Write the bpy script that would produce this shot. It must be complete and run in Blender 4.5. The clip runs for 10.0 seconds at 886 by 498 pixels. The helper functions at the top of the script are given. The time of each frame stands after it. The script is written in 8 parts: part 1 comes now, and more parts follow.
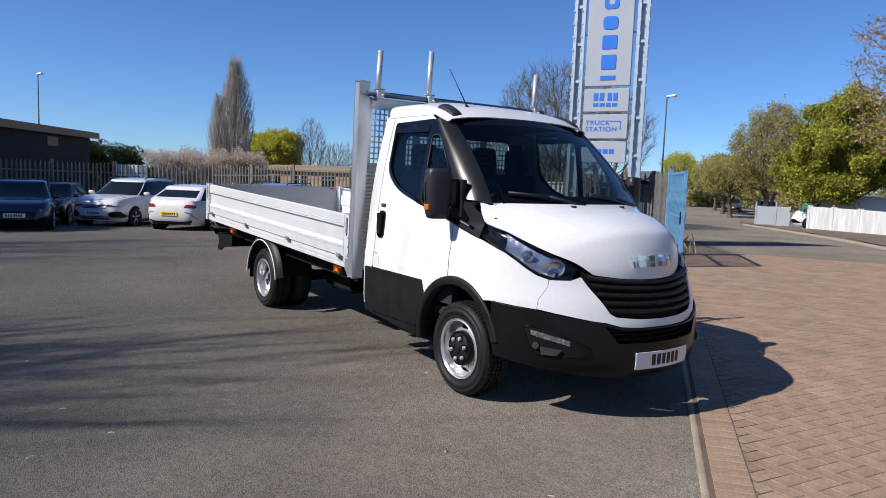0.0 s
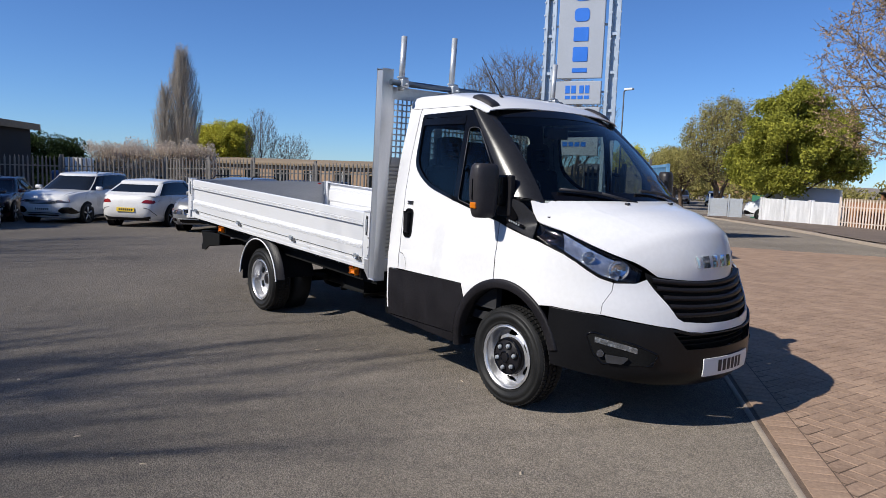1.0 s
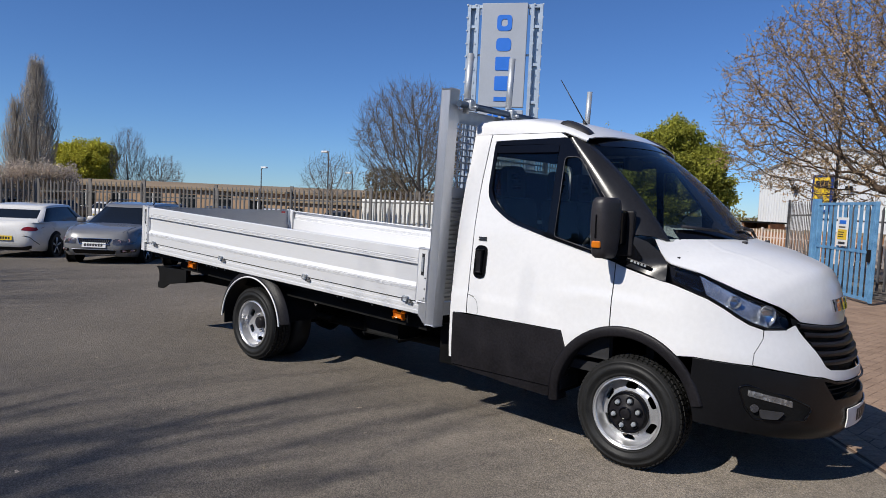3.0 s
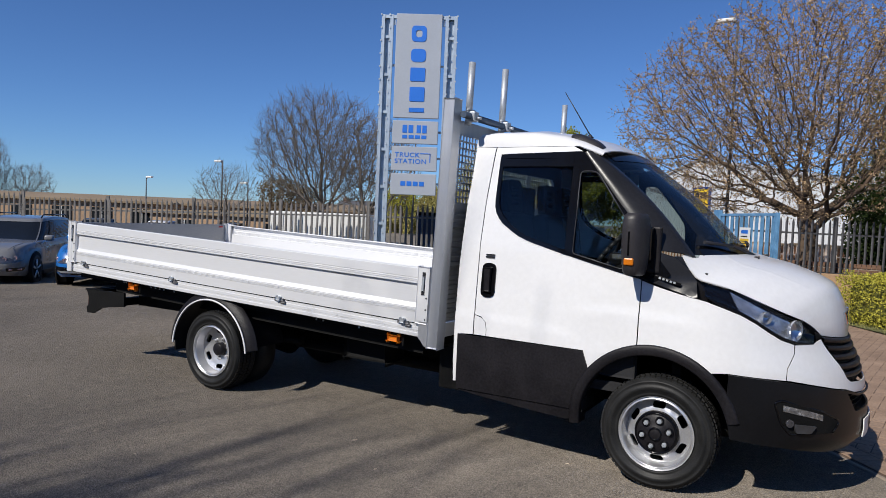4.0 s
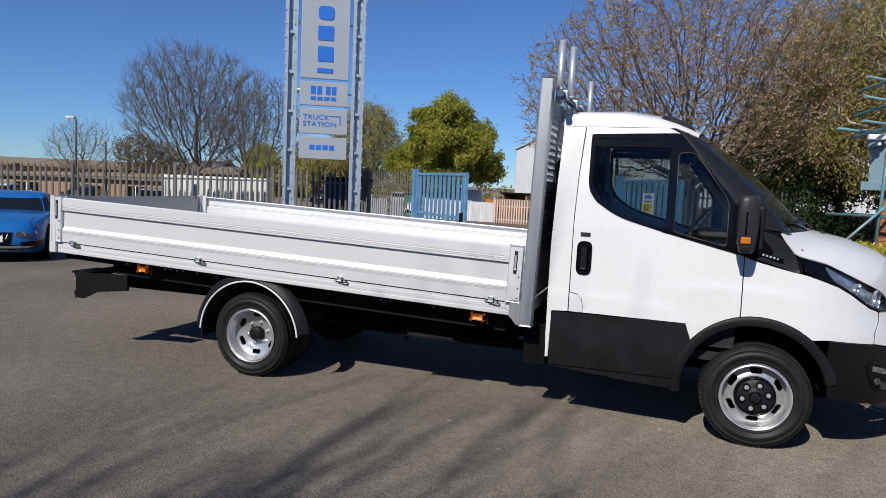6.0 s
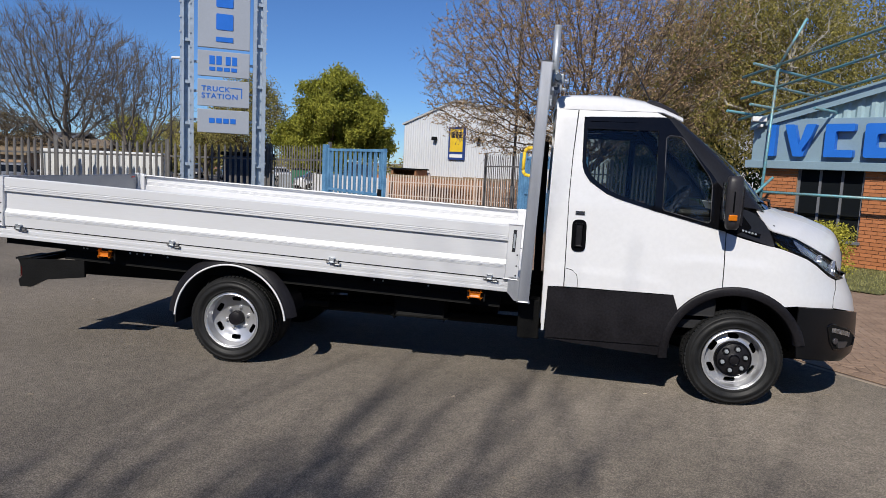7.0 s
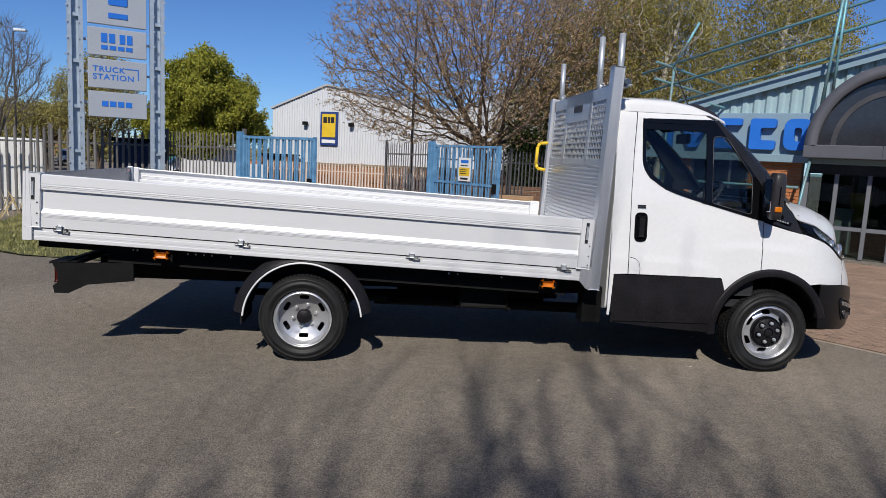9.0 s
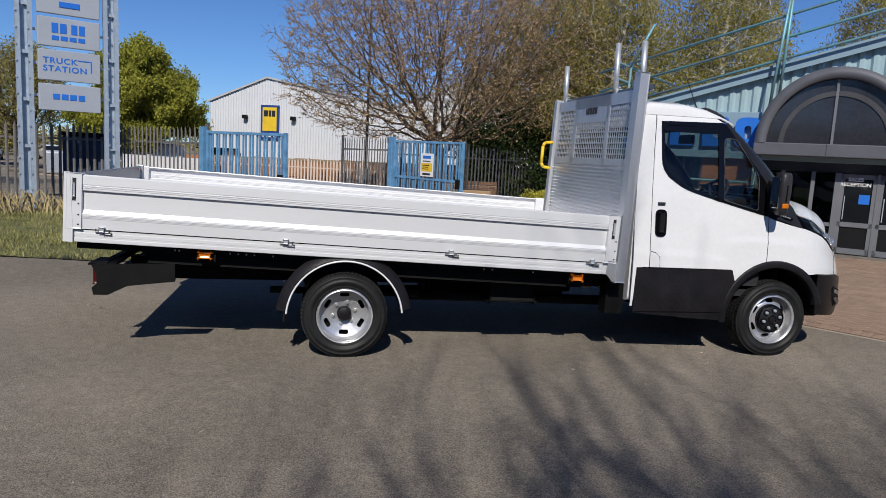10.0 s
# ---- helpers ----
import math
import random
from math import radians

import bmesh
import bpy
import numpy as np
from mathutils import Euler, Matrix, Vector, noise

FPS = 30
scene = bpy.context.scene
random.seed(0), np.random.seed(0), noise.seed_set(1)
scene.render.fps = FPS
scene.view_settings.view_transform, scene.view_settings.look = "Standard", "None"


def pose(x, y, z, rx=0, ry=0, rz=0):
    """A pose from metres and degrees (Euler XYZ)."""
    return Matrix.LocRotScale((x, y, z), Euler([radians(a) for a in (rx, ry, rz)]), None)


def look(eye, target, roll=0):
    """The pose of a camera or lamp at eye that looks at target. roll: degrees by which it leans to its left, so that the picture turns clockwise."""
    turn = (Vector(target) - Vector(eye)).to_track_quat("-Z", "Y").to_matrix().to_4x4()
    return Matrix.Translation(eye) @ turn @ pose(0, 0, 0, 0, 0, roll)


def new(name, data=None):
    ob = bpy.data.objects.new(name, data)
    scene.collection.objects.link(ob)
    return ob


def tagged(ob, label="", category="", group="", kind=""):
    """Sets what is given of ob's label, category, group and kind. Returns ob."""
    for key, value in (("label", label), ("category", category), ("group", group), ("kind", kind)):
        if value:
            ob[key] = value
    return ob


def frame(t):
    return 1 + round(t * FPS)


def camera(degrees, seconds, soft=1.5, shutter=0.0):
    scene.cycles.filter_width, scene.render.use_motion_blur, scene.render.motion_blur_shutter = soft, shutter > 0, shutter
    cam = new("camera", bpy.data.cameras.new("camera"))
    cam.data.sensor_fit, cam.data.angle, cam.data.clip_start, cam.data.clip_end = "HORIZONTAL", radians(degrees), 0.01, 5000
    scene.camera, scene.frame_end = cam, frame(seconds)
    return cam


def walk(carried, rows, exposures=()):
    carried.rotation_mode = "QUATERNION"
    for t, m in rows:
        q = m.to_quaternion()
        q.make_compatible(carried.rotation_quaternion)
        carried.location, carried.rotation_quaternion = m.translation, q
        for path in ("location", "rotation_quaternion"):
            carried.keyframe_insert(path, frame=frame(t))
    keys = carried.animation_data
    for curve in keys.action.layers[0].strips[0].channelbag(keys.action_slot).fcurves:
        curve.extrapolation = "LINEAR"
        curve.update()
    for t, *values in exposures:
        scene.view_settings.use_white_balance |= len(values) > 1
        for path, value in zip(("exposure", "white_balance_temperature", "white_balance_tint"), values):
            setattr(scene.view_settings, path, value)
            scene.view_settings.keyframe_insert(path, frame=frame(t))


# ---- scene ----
cam = camera(65.3, 10.0, soft=0.6)
PATH = [
    (0, (4.013, -3.872, 1.577), (2.382, -2.732, 1.372), 2.1),
    (0.5, (3.658, -3.975, 1.578), (2.066, -2.785, 1.356), 2.0),
    (1, (3.317, -4.190, 1.576), (1.778, -2.933, 1.355), 2.0),
    (1.5, (2.972, -4.424, 1.608), (1.520, -3.067, 1.387), 2.5),
    (2, (2.589, -4.566, 1.604), (1.174, -3.165, 1.411), 2.3),
    (2.5, (2.206, -4.720, 1.569), (0.832, -3.277, 1.396), 2.4),
    (4, (0.997, -5.084, 1.571), (-0.026, -3.368, 1.481), 2.4),
    (4.5, (0.588, -5.286, 1.598), (-0.341, -3.518, 1.478), 2.3),
    (5, (0.179, -5.459, 1.611), (-0.694, -3.664, 1.480), 2.4),
    (6.5, (-0.905, -5.872, 1.628), (-1.368, -3.938, 1.412), 2.6),
    (7, (-1.352, -6.000, 1.625), (-1.639, -4.035, 1.384), 2.7),
    (7.5, (-1.767, -6.067, 1.627), (-1.909, -4.089, 1.364), 2.6),
    (8, (-2.197, -6.153, 1.658), (-2.258, -4.170, 1.397), 2.8),
    (8.5, (-2.625, -6.273, 1.658), (-2.599, -4.290, 1.393), 2.8),
    (9, (-3.055, -6.274, 1.638), (-2.911, -4.297, 1.374), 2.9),
    (9.5, (-3.499, -6.353, 1.633), (-3.257, -4.384, 1.377), 2.8),
    (10, (-3.900, -6.373, 1.648), (-3.562, -4.420, 1.376), 3.0),
]
walk(cam, [(t, look(eye, target, roll)) for t, eye, target, roll in PATH], [(0.0, 0.19), (1.2, 0.10), (2.5, -0.06), (4.5, -0.16), (6.5, -0.20), (10.0, -0.26)])

# ---- world, sun ----
SUN_ELEV, SUN_AZ = 40.5, 191.0      # azimuth clockwise from +y
world = bpy.data.worlds.new("sky")
scene.world = world
world.use_nodes = True
wn = world.node_tree.nodes
sky = wn.new("ShaderNodeTexSky")
sky.sky_type, sky.sun_disc = "NISHITA", False
sky.sun_elevation, sky.sun_rotation = radians(SUN_ELEV), radians(SUN_AZ)
sky.altitude, sky.air_density, sky.dust_density, sky.ozone_density = 0.0, 0.8, 0.0, 2.5
wn["Background"].inputs[1].default_value = 0.079
tint = wn.new("ShaderNodeMix")
tint.data_type, tint.blend_type = "RGBA", "MULTIPLY"
tint.inputs[0].default_value = 1.0
tint.inputs[7].default_value = (0.645, 0.95, 1.41, 1.0)
world.node_tree.links.new(sky.outputs[0], tint.inputs[6])
world.node_tree.links.new(tint.outputs[2], wn["Background"].inputs[0])
sun = new("sun", bpy.data.lights.new("sun", "SUN"))
sun.data.energy, sun.data.angle, sun.data.color = 5.0, radians(0.53), (1.0, 0.95, 0.87)
SUN_DIR = Vector((math.sin(radians(SUN_AZ)) * math.cos(radians(SUN_ELEV)), math.cos(radians(SUN_AZ)) * math.cos(radians(SUN_ELEV)), math.sin(radians(SUN_ELEV))))
sun.matrix_world = Matrix.Translation(SUN_DIR * 60) @ SUN_DIR.to_track_quat("Z", "Y").to_matrix().to_4x4()


# ---- materials ----
def lerp_table(rows, v):
    xs, ys = zip(*rows)
    return float(np.interp(v, xs, ys))


def mat(name, color, rough=0.6, metal=0.0, vary=0.12, scale=3.0, bump=0.0, bump_scale=60.0, coat=0.0, rand=0.0, second=None, aniso=None, trans=0.0, ior=1.45, spec=0.5):
    """A principled surface with two scales of colour variation and fine relief."""
    m = bpy.data.materials.new(name)
    m.use_nodes = True
    nt = m.node_tree
    n, l = nt.nodes, nt.links
    b = n["Principled BSDF"]
    b.inputs["Roughness"].default_value = rough
    b.inputs["Metallic"].default_value = metal
    b.inputs["Coat Weight"].default_value = coat
    b.inputs["Coat Roughness"].default_value = 0.05
    b.inputs["IOR"].default_value = ior
    b.inputs["Specular IOR Level"].default_value = spec
    b.inputs["Transmission Weight"].default_value = trans
    c = (*color, 1.0)
    b.inputs["Base Color"].default_value = c
    tc = n.new("ShaderNodeTexCoord")
    src = tc.outputs["Object"]
    if aniso:
        mp = n.new("ShaderNodeMapping")
        mp.inputs["Scale"].default_value = aniso
        l.new(src, mp.inputs[0])
        src = mp.outputs[0]
    if vary or second:
        big = n.new("ShaderNodeTexNoise")
        big.inputs["Scale"].default_value = scale
        big.inputs["Detail"].default_value = 3
        l.new(src, big.inputs["Vector"])
        fine = n.new("ShaderNodeTexNoise")
        fine.inputs["Scale"].default_value = scale * 17
        fine.inputs["Detail"].default_value = 2
        l.new(src, fine.inputs["Vector"])
        add = n.new("ShaderNodeMath")
        add.operation = "MULTIPLY_ADD"
        add.inputs[1].default_value = 0.5
        l.new(fine.outputs["Fac"], add.inputs[0])
        half = n.new("ShaderNodeMath")
        half.operation = "MULTIPLY"
        half.inputs[1].default_value = 0.5
        l.new(big.outputs["Fac"], half.inputs[0])
        l.new(half.outputs[0], add.inputs[2])
        ramp = n.new("ShaderNodeValToRGB")
        lo = [max(0.0, v * (1 - vary)) for v in color]
        hi = [min(1.0, v * (1 + vary)) for v in (second or color)]
        ramp.color_ramp.elements[0].position, ramp.color_ramp.elements[1].position = 0.36, 0.64
        ramp.color_ramp.elements[0].color, ramp.color_ramp.elements[1].color = (*lo, 1), (*hi, 1)
        l.new(add.outputs[0], ramp.inputs[0])
        out = ramp.outputs[0]
        if rand:
            oi = n.new("ShaderNodeObjectInfo")
            geo = n.new("ShaderNodeNewGeometry")
            sm = n.new("ShaderNodeMath")
            sm.operation = "ADD"
            l.new(oi.outputs["Random"], sm.inputs[0])
            l.new(geo.outputs["Random Per Island"], sm.inputs[1])
            fr = n.new("ShaderNodeMath")
            fr.operation = "FRACT"
            l.new(sm.outputs[0], fr.inputs[0])
            mr = n.new("ShaderNodeMapRange")
            mr.inputs["To Min"].default_value, mr.inputs["To Max"].default_value = 1 - rand, 1 + rand
            l.new(fr.outputs[0], mr.inputs["Value"])
            hs = n.new("ShaderNodeHueSaturation")
            l.new(mr.outputs[0], hs.inputs["Value"])
            l.new(out, hs.inputs["Color"])
            out = hs.outputs[0]
        l.new(out, b.inputs["Base Color"])
        rr = n.new("ShaderNodeMapRange")
        rr.inputs["To Min"].default_value, rr.inputs["To Max"].default_value = max(0.0, rough - 0.06), min(1.0, rough + 0.08)
        l.new(big.outputs["Fac"], rr.inputs["Value"])
        l.new(rr.outputs[0], b.inputs["Roughness"])
    if bump:
        bn = n.new("ShaderNodeTexNoise")
        bn.inputs["Scale"].default_value = bump_scale
        bn.inputs["Detail"].default_value = 3
        l.new(src, bn.inputs["Vector"])
        bp = n.new("ShaderNodeBump")
        bp.inputs["Strength"].default_value = min(1.0, bump)
        bp.inputs["Distance"].default_value = 0.01
        l.new(bn.outputs["Fac"], bp.inputs["Height"])
        l.new(bp.outputs[0], b.inputs["Normal"])
    return m


def glass_mat(name, tint, clear=0.8):
    """Thin tinted pane: clear body with a mirror-like gloss by Fresnel."""
    m = bpy.data.materials.new(name)
    m.use_nodes = True
    n, l = m.node_tree.nodes, m.node_tree.links
    n.remove(n["Principled BSDF"])
    tr, gl, mix, lw = n.new("ShaderNodeBsdfTransparent"), n.new("ShaderNodeBsdfGlossy"), n.new("ShaderNodeMixShader"), n.new("ShaderNodeLayerWeight")
    tr.inputs[0].default_value = (*tint, 1)
    gl.inputs["Roughness"].default_value = 0.02
    lw.inputs[0].default_value = 0.5
    pw, ma = n.new("ShaderNodeMath"), n.new("ShaderNodeMath")
    pw.operation, ma.operation = "POWER", "MULTIPLY_ADD"
    pw.inputs[1].default_value = 5.0
    ma.inputs[1].default_value, ma.inputs[2].default_value = 0.75, 0.045
    l.new(lw.outputs["Facing"], pw.inputs[0])
    l.new(pw.outputs[0], ma.inputs[0])
    l.new(ma.outputs[0], mix.inputs[0])
    l.new(tr.outputs[0], mix.inputs[1])
    l.new(gl.outputs[0], mix.inputs[2])
    l.new(mix.outputs[0], n["Material Output"].inputs[0])
    return m


M = {}
M["white_paint"] = mat("white_paint", (0.75, 0.75, 0.755), 0.32, vary=0.03, scale=2, coat=0.6)
M["pillar_black"] = mat("pillar_black", (0.018, 0.018, 0.020), 0.24, vary=0.15, scale=4, spec=0.35, bump=0.03, bump_scale=400)
M["black_plastic"] = mat("black_plastic", (0.013, 0.012, 0.014), 0.40, vary=0.4, scale=4, spec=0.25, bump=0.15, bump_scale=400)
M["gloss_black"] = mat("gloss_black", (0.004, 0.004, 0.005), 0.12, vary=0.2, spec=0.3, coat=0.1)
M["mirror_black"] = mat("mirror_black", (0.030, 0.028, 0.031), 0.36, vary=0.2, scale=6, spec=0.35, bump=0.08, bump_scale=400)
M["bumper_black"] = mat("bumper_black", (0.007, 0.007, 0.008), 0.30, vary=0.2, scale=4, spec=0.3, bump=0.05, bump_scale=400)
M["rubber"] = mat("rubber", (0.017, 0.017, 0.017), 0.5, spec=0.26, vary=0.4, scale=9, bump=0.10, bump_scale=120)
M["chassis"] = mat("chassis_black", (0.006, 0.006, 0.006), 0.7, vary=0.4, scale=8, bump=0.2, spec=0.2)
M["rim_silver"] = mat("rim_silver", (0.68, 0.68, 0.69), 0.30, 0.75, vary=0.12, scale=12)
M["aluminium"] = mat("aluminium", (0.75, 0.755, 0.765), 0.42, 0.25, vary=0.02, scale=2, aniso=(0.3, 3, 3))
M["alu_bright"] = mat("aluminium_mill", (0.62, 0.63, 0.65), 0.30, 0.85, vary=0.03, scale=2)
# darker aluminium: the shade on the tailboard's inner face is put into the colour
M["alu_shaded"] = mat("aluminium_shaded", (0.32, 0.325, 0.34), 0.5, 0.6, vary=0.08, scale=4, aniso=(3, 0.4, 3))
M["alu_post"] = mat("aluminium_post", (0.60, 0.61, 0.63), 0.38, 0.7, vary=0.06, scale=3, aniso=(8, 8, 0.5))
M["galv"] = mat("galvanised", (0.50, 0.53, 0.56), 0.45, 0.55, vary=0.16, scale=14, bump=0.1, bump_scale=80)
M["hinge_metal"] = mat("hinge_metal", (0.22, 0.22, 0.225), 0.4, 0.6, vary=0.3, scale=30)
M["galv_sign"] = mat("galvanised_pale", (0.40, 0.47, 0.55), 0.5, 0.35, vary=0.12, scale=9)
M["fence_galv"] = mat("fence_galvanised", (0.175, 0.165, 0.155), 0.6, 0.3, vary=0.25, scale=9, rand=0.15)
M["chrome"] = mat("chrome", (0.8, 0.8, 0.82), 0.08, 1.0, vary=0.02)
M["amber"] = mat("amber_lens", (0.62, 0.17, 0.008), 0.2, vary=0.08, scale=30, coat=0.8)
M["red_lens"] = mat("red_lens", (0.45, 0.02, 0.02), 0.2, vary=0.08, scale=30, coat=0.8)
M["lamp_dark_red"] = mat("lamp_dark_red", (0.07, 0.006, 0.006), 0.25, vary=0.2, scale=20, coat=0.5)
M["head_lens"] = glass_mat("headlamp_lens", (0.93, 0.95, 0.97))
M["car_glass"] = glass_mat("cab_glass", (0.50, 0.56, 0.55))
M["dark_glass"] = mat("dark_glass", (0.010, 0.012, 0.014), 0.05, vary=0.05, spec=0.4)
M["seat_fabric"] = mat("seat_fabric", (0.02, 0.02, 0.022), 0.9, vary=0.3, scale=20, bump=0.3)
M["plate_white"] = mat("plate_white", (0.78, 0.78, 0.76), 0.35, vary=0.02)
M["plate_yellow"] = mat("plate_yellow", (0.80, 0.55, 0.05), 0.35, vary=0.02)
M["ink"] = mat("dark_print", (0.02, 0.02, 0.025), 0.5, vary=0.05)
# pale totem panels, greyed so that their shading is in the base colour
M["sign_white_shaded"] = mat("sign_panel", (0.37, 0.40, 0.45), 0.5, vary=0.04, scale=2)
M["sign_blue"] = mat("sign_blue", (0.02, 0.16, 0.62), 0.45, vary=0.05)
M["sign_navy"] = mat("sign_navy", (0.02, 0.05, 0.20), 0.5, vary=0.1)
M["gate_blue"] = mat("gate_blue", (0.085, 0.23, 0.42), 0.5, vary=0.2, scale=6, second=(0.14, 0.31, 0.50))
M["yellow"] = mat("yellow_paint", (0.75, 0.50, 0.03), 0.45, vary=0.1)
M["teal_tube"] = mat("scaffold_tube", (0.33, 0.34, 0.31), 0.5, 0.4, vary=0.3, scale=1.2, second=(0.12, 0.36, 0.42))


# ---- mesh helpers ----
def group(name, place=(0, 0, 0), label="", category="", grp="", kind=""):
    ob = new(name)
    ob.empty_display_size = 0.2
    ob.location = place
    return tagged(ob, label, category, grp, kind)


def part(name, bm, material, parent=None, label="", smooth=False):
    me = bpy.data.meshes.new(name)
    if smooth:
        for fc in bm.faces:
            fc.smooth = True
    bm.to_mesh(me)
    bm.free()
    me.materials.append(material)
    ob = new(name, me)
    if parent is not None:
        ob.parent = parent
    if label:
        ob["label"] = label
    return ob


def raw(name, verts, faces, material, parent=None, smooth=False):
    me = bpy.data.meshes.new(name)
    me.from_pydata([tuple(v) for v in verts], [], [tuple(q) for q in faces])
    if smooth:
        me.polygons.foreach_set("use_smooth", [True] * len(me.polygons))
    me.materials.append(material)
    ob = new(name, me)
    if parent is not None:
        ob.parent = parent
    return ob


def box(bm, x0, x1, y0, y1, z0, z1, m=None, bevel=0.0):
    """An axis-aligned box, bevelled, moved by the matrix m."""
    r = bmesh.ops.create_cube(bm, size=1.0)
    vs = r["verts"]
    for v in vs:
        v.co = Vector(((x0 + x1) / 2 + v.co.x * (x1 - x0), (y0 + y1) / 2 + v.co.y * (y1 - y0), (z0 + z1) / 2 + v.co.z * (z1 - z0)))
    if bevel:
        es = list({e for v in vs for e in v.link_edges})
        rb = bmesh.ops.bevel(bm, geom=es, offset=bevel, segments=2, affect="EDGES", profile=0.5)
        vs = list({v for fc in rb["faces"] for v in fc.verts} | {v for v in vs if v.is_valid})
    if m is not None:
        for v in vs:
            v.co = m @ v.co
    return bm


def boxes(name, rows, material, parent=None, bevel=0.0, m=None, label=""):
    bm = bmesh.new()
    for r in rows:
        box(bm, *r, m=m, bevel=bevel)
    return part(name, bm, material, parent, label)


def tube(bm, p0, p1, r0, r1=None, n=10, caps=True):
    """A tapered round bar from p0 to p1."""
    p0, p1 = Vector(p0), Vector(p1)
    r1 = r0 if r1 is None else r1
    q = (p1 - p0).to_track_quat("Z", "Y")
    a = [bm.verts.new(p0 + q @ Vector((r0 * math.cos(2 * math.pi * i / n), r0 * math.sin(2 * math.pi * i / n), 0))) for i in range(n)]
    b = [bm.verts.new(p1 + q @ Vector((r1 * math.cos(2 * math.pi * i / n), r1 * math.sin(2 * math.pi * i / n), 0))) for i in range(n)]
    for i in range(n):
        fc = bm.faces.new((a[i], a[(i + 1) % n], b[(i + 1) % n], b[i]))
        fc.smooth = True
    if caps:
        bm.faces.new(a[::-1])
        bm.faces.new(b)
    return bm


def pipe(bm, pts, r, n=8):
    for a, b in zip(pts[:-1], pts[1:]):
        tube(bm, a, b, r, r, n)
    return bm


def lathe(bm, prof, centre, n=48, side=-1):
    """Turn rows of (radius, out) round an axle along y; out runs away from the vehicle on the given side."""
    cx, cy, cz = centre
    rings = []
    for r, o in prof:
        rings.append([bm.verts.new((cx + r * math.cos(2 * math.pi * i / n), cy + side * o, cz + r * math.sin(2 * math.pi * i / n))) for i in range(n)])
    for a, b in zip(rings[:-1], rings[1:]):
        for i in range(n):
            fc = bm.faces.new((a[i], a[(i + 1) % n], b[(i + 1) % n], b[i]))
            fc.smooth = True
    return bm


def fillet(poly, r, n=4):
    """Round the corners of a polygon; r: one radius, or one for each corner."""
    out = []
    k = len(poly)
    for i in range(k):
        p, a, b = Vector(poly[i]), Vector(poly[i - 1]), Vector(poly[(i + 1) % k])
        rr = r[i] if isinstance(r, (list, tuple)) else r
        rr = min(rr, (a - p).length * 0.48, (b - p).length * 0.48)
        if rr < 1e-4:
            out.append(tuple(p))
            continue
        s, e = p + (a - p).normalized() * rr, p + (b - p).normalized() * rr
        for j in range(n + 1):
            t = j / n
            out.append(tuple((1 - t) ** 2 * s + 2 * t * (1 - t) * p + t * t * e))
    return out


def inside(pt, poly):
    x, y = pt
    hit = False
    for (x0, y0), (x1, y1) in zip(poly, poly[1:] + poly[:1]):
        if (y0 > y) != (y1 > y) and x < (x1 - x0) * (y - y0) / (y1 - y0) + x0:
            hit = not hit
    return hit


def panel(outline, fmap, step=0.06, holes=()):
    """A sheet cut to an outline with holes, laid on the surface fmap(u, v)."""
    from mathutils.geometry import delaunay_2d_cdt
    verts, edges = [], []
    loops = []
    for poly in (outline, *holes):
        pts = []
        for a, b in zip(poly, list(poly[1:]) + [poly[0]]):
            a, b = Vector(a[:2]), Vector(b[:2])
            k = max(1, int((b - a).length / step + 0.5))
            pts += [tuple(a.lerp(b, j / k)) for j in range(k)]
        base = len(verts)
        verts += pts
        edges += [(base + i, base + (i + 1) % len(pts)) for i in range(len(pts))]
        loops.append(pts)
    border = np.array(verts)
    lo, hi = border.min(0), border.max(0)
    for u in np.arange(lo[0] + step / 2, hi[0], step):
        for v in np.arange(lo[1] + step / 2, hi[1], step):
            if np.min(np.hypot(border[:, 0] - u, border[:, 1] - v)) > step * 0.45 and inside((u, v), loops[0]) and not any(inside((u, v), h) for h in loops[1:]):
                verts.append((float(u), float(v)))
    vo, _, fo, *_ = delaunay_2d_cdt([Vector(v) for v in verts], edges, [], 0, 1e-6)
    bm = bmesh.new()
    bv = [bm.verts.new(fmap(v.x, v.y)) for v in vo]
    for tri in fo:
        c = sum((vo[i] for i in tri), Vector((0, 0))) / len(tri)
        if inside(c, loops[0]) and not any(inside(c, h) for h in loops[1:]):
            fc = bm.faces.new([bv[i] for i in tri])
            fc.smooth = True
    bmesh.ops.delete(bm, geom=[v for v in bm.verts if not v.link_faces], context="VERTS")
    bmesh.ops.recalc_face_normals(bm, faces=bm.faces)
    return bm


def thick(ob, t, offset=0.0):
    md = ob.modifiers.new("thickness", "SOLIDIFY")
    md.thickness, md.offset = t, offset
    es = ob.modifiers.new("hard_edges", "EDGE_SPLIT")
    es.split_angle = radians(42)
    return ob


def sweep(bm, pts, r, n=8):
    """A round bar bent along points without joints."""
    pts = [Vector(p) for p in pts]
    rings = []
    for i, p in enumerate(pts):
        d = (pts[min(i + 1, len(pts) - 1)] - pts[max(i - 1, 0)]).normalized()
        q = d.to_track_quat("Z", "Y")
        rings.append([p + q @ Vector((r * math.cos(2 * math.pi * k / n), r * math.sin(2 * math.pi * k / n), 0)) for k in range(n)])
    return loft(bm, rings, True)


def loft(bm, rows, close=False):
    """A smooth sheet through rows of points."""
    g = [[bm.verts.new(p) for p in r] for r in rows]
    for a, b in zip(g[:-1], g[1:]):
        k = len(a)
        for i in range(k if close else k - 1):
            fc = bm.faces.new((a[i], a[(i + 1) % k], b[(i + 1) % k], b[i]))
            fc.smooth = True
    return bm


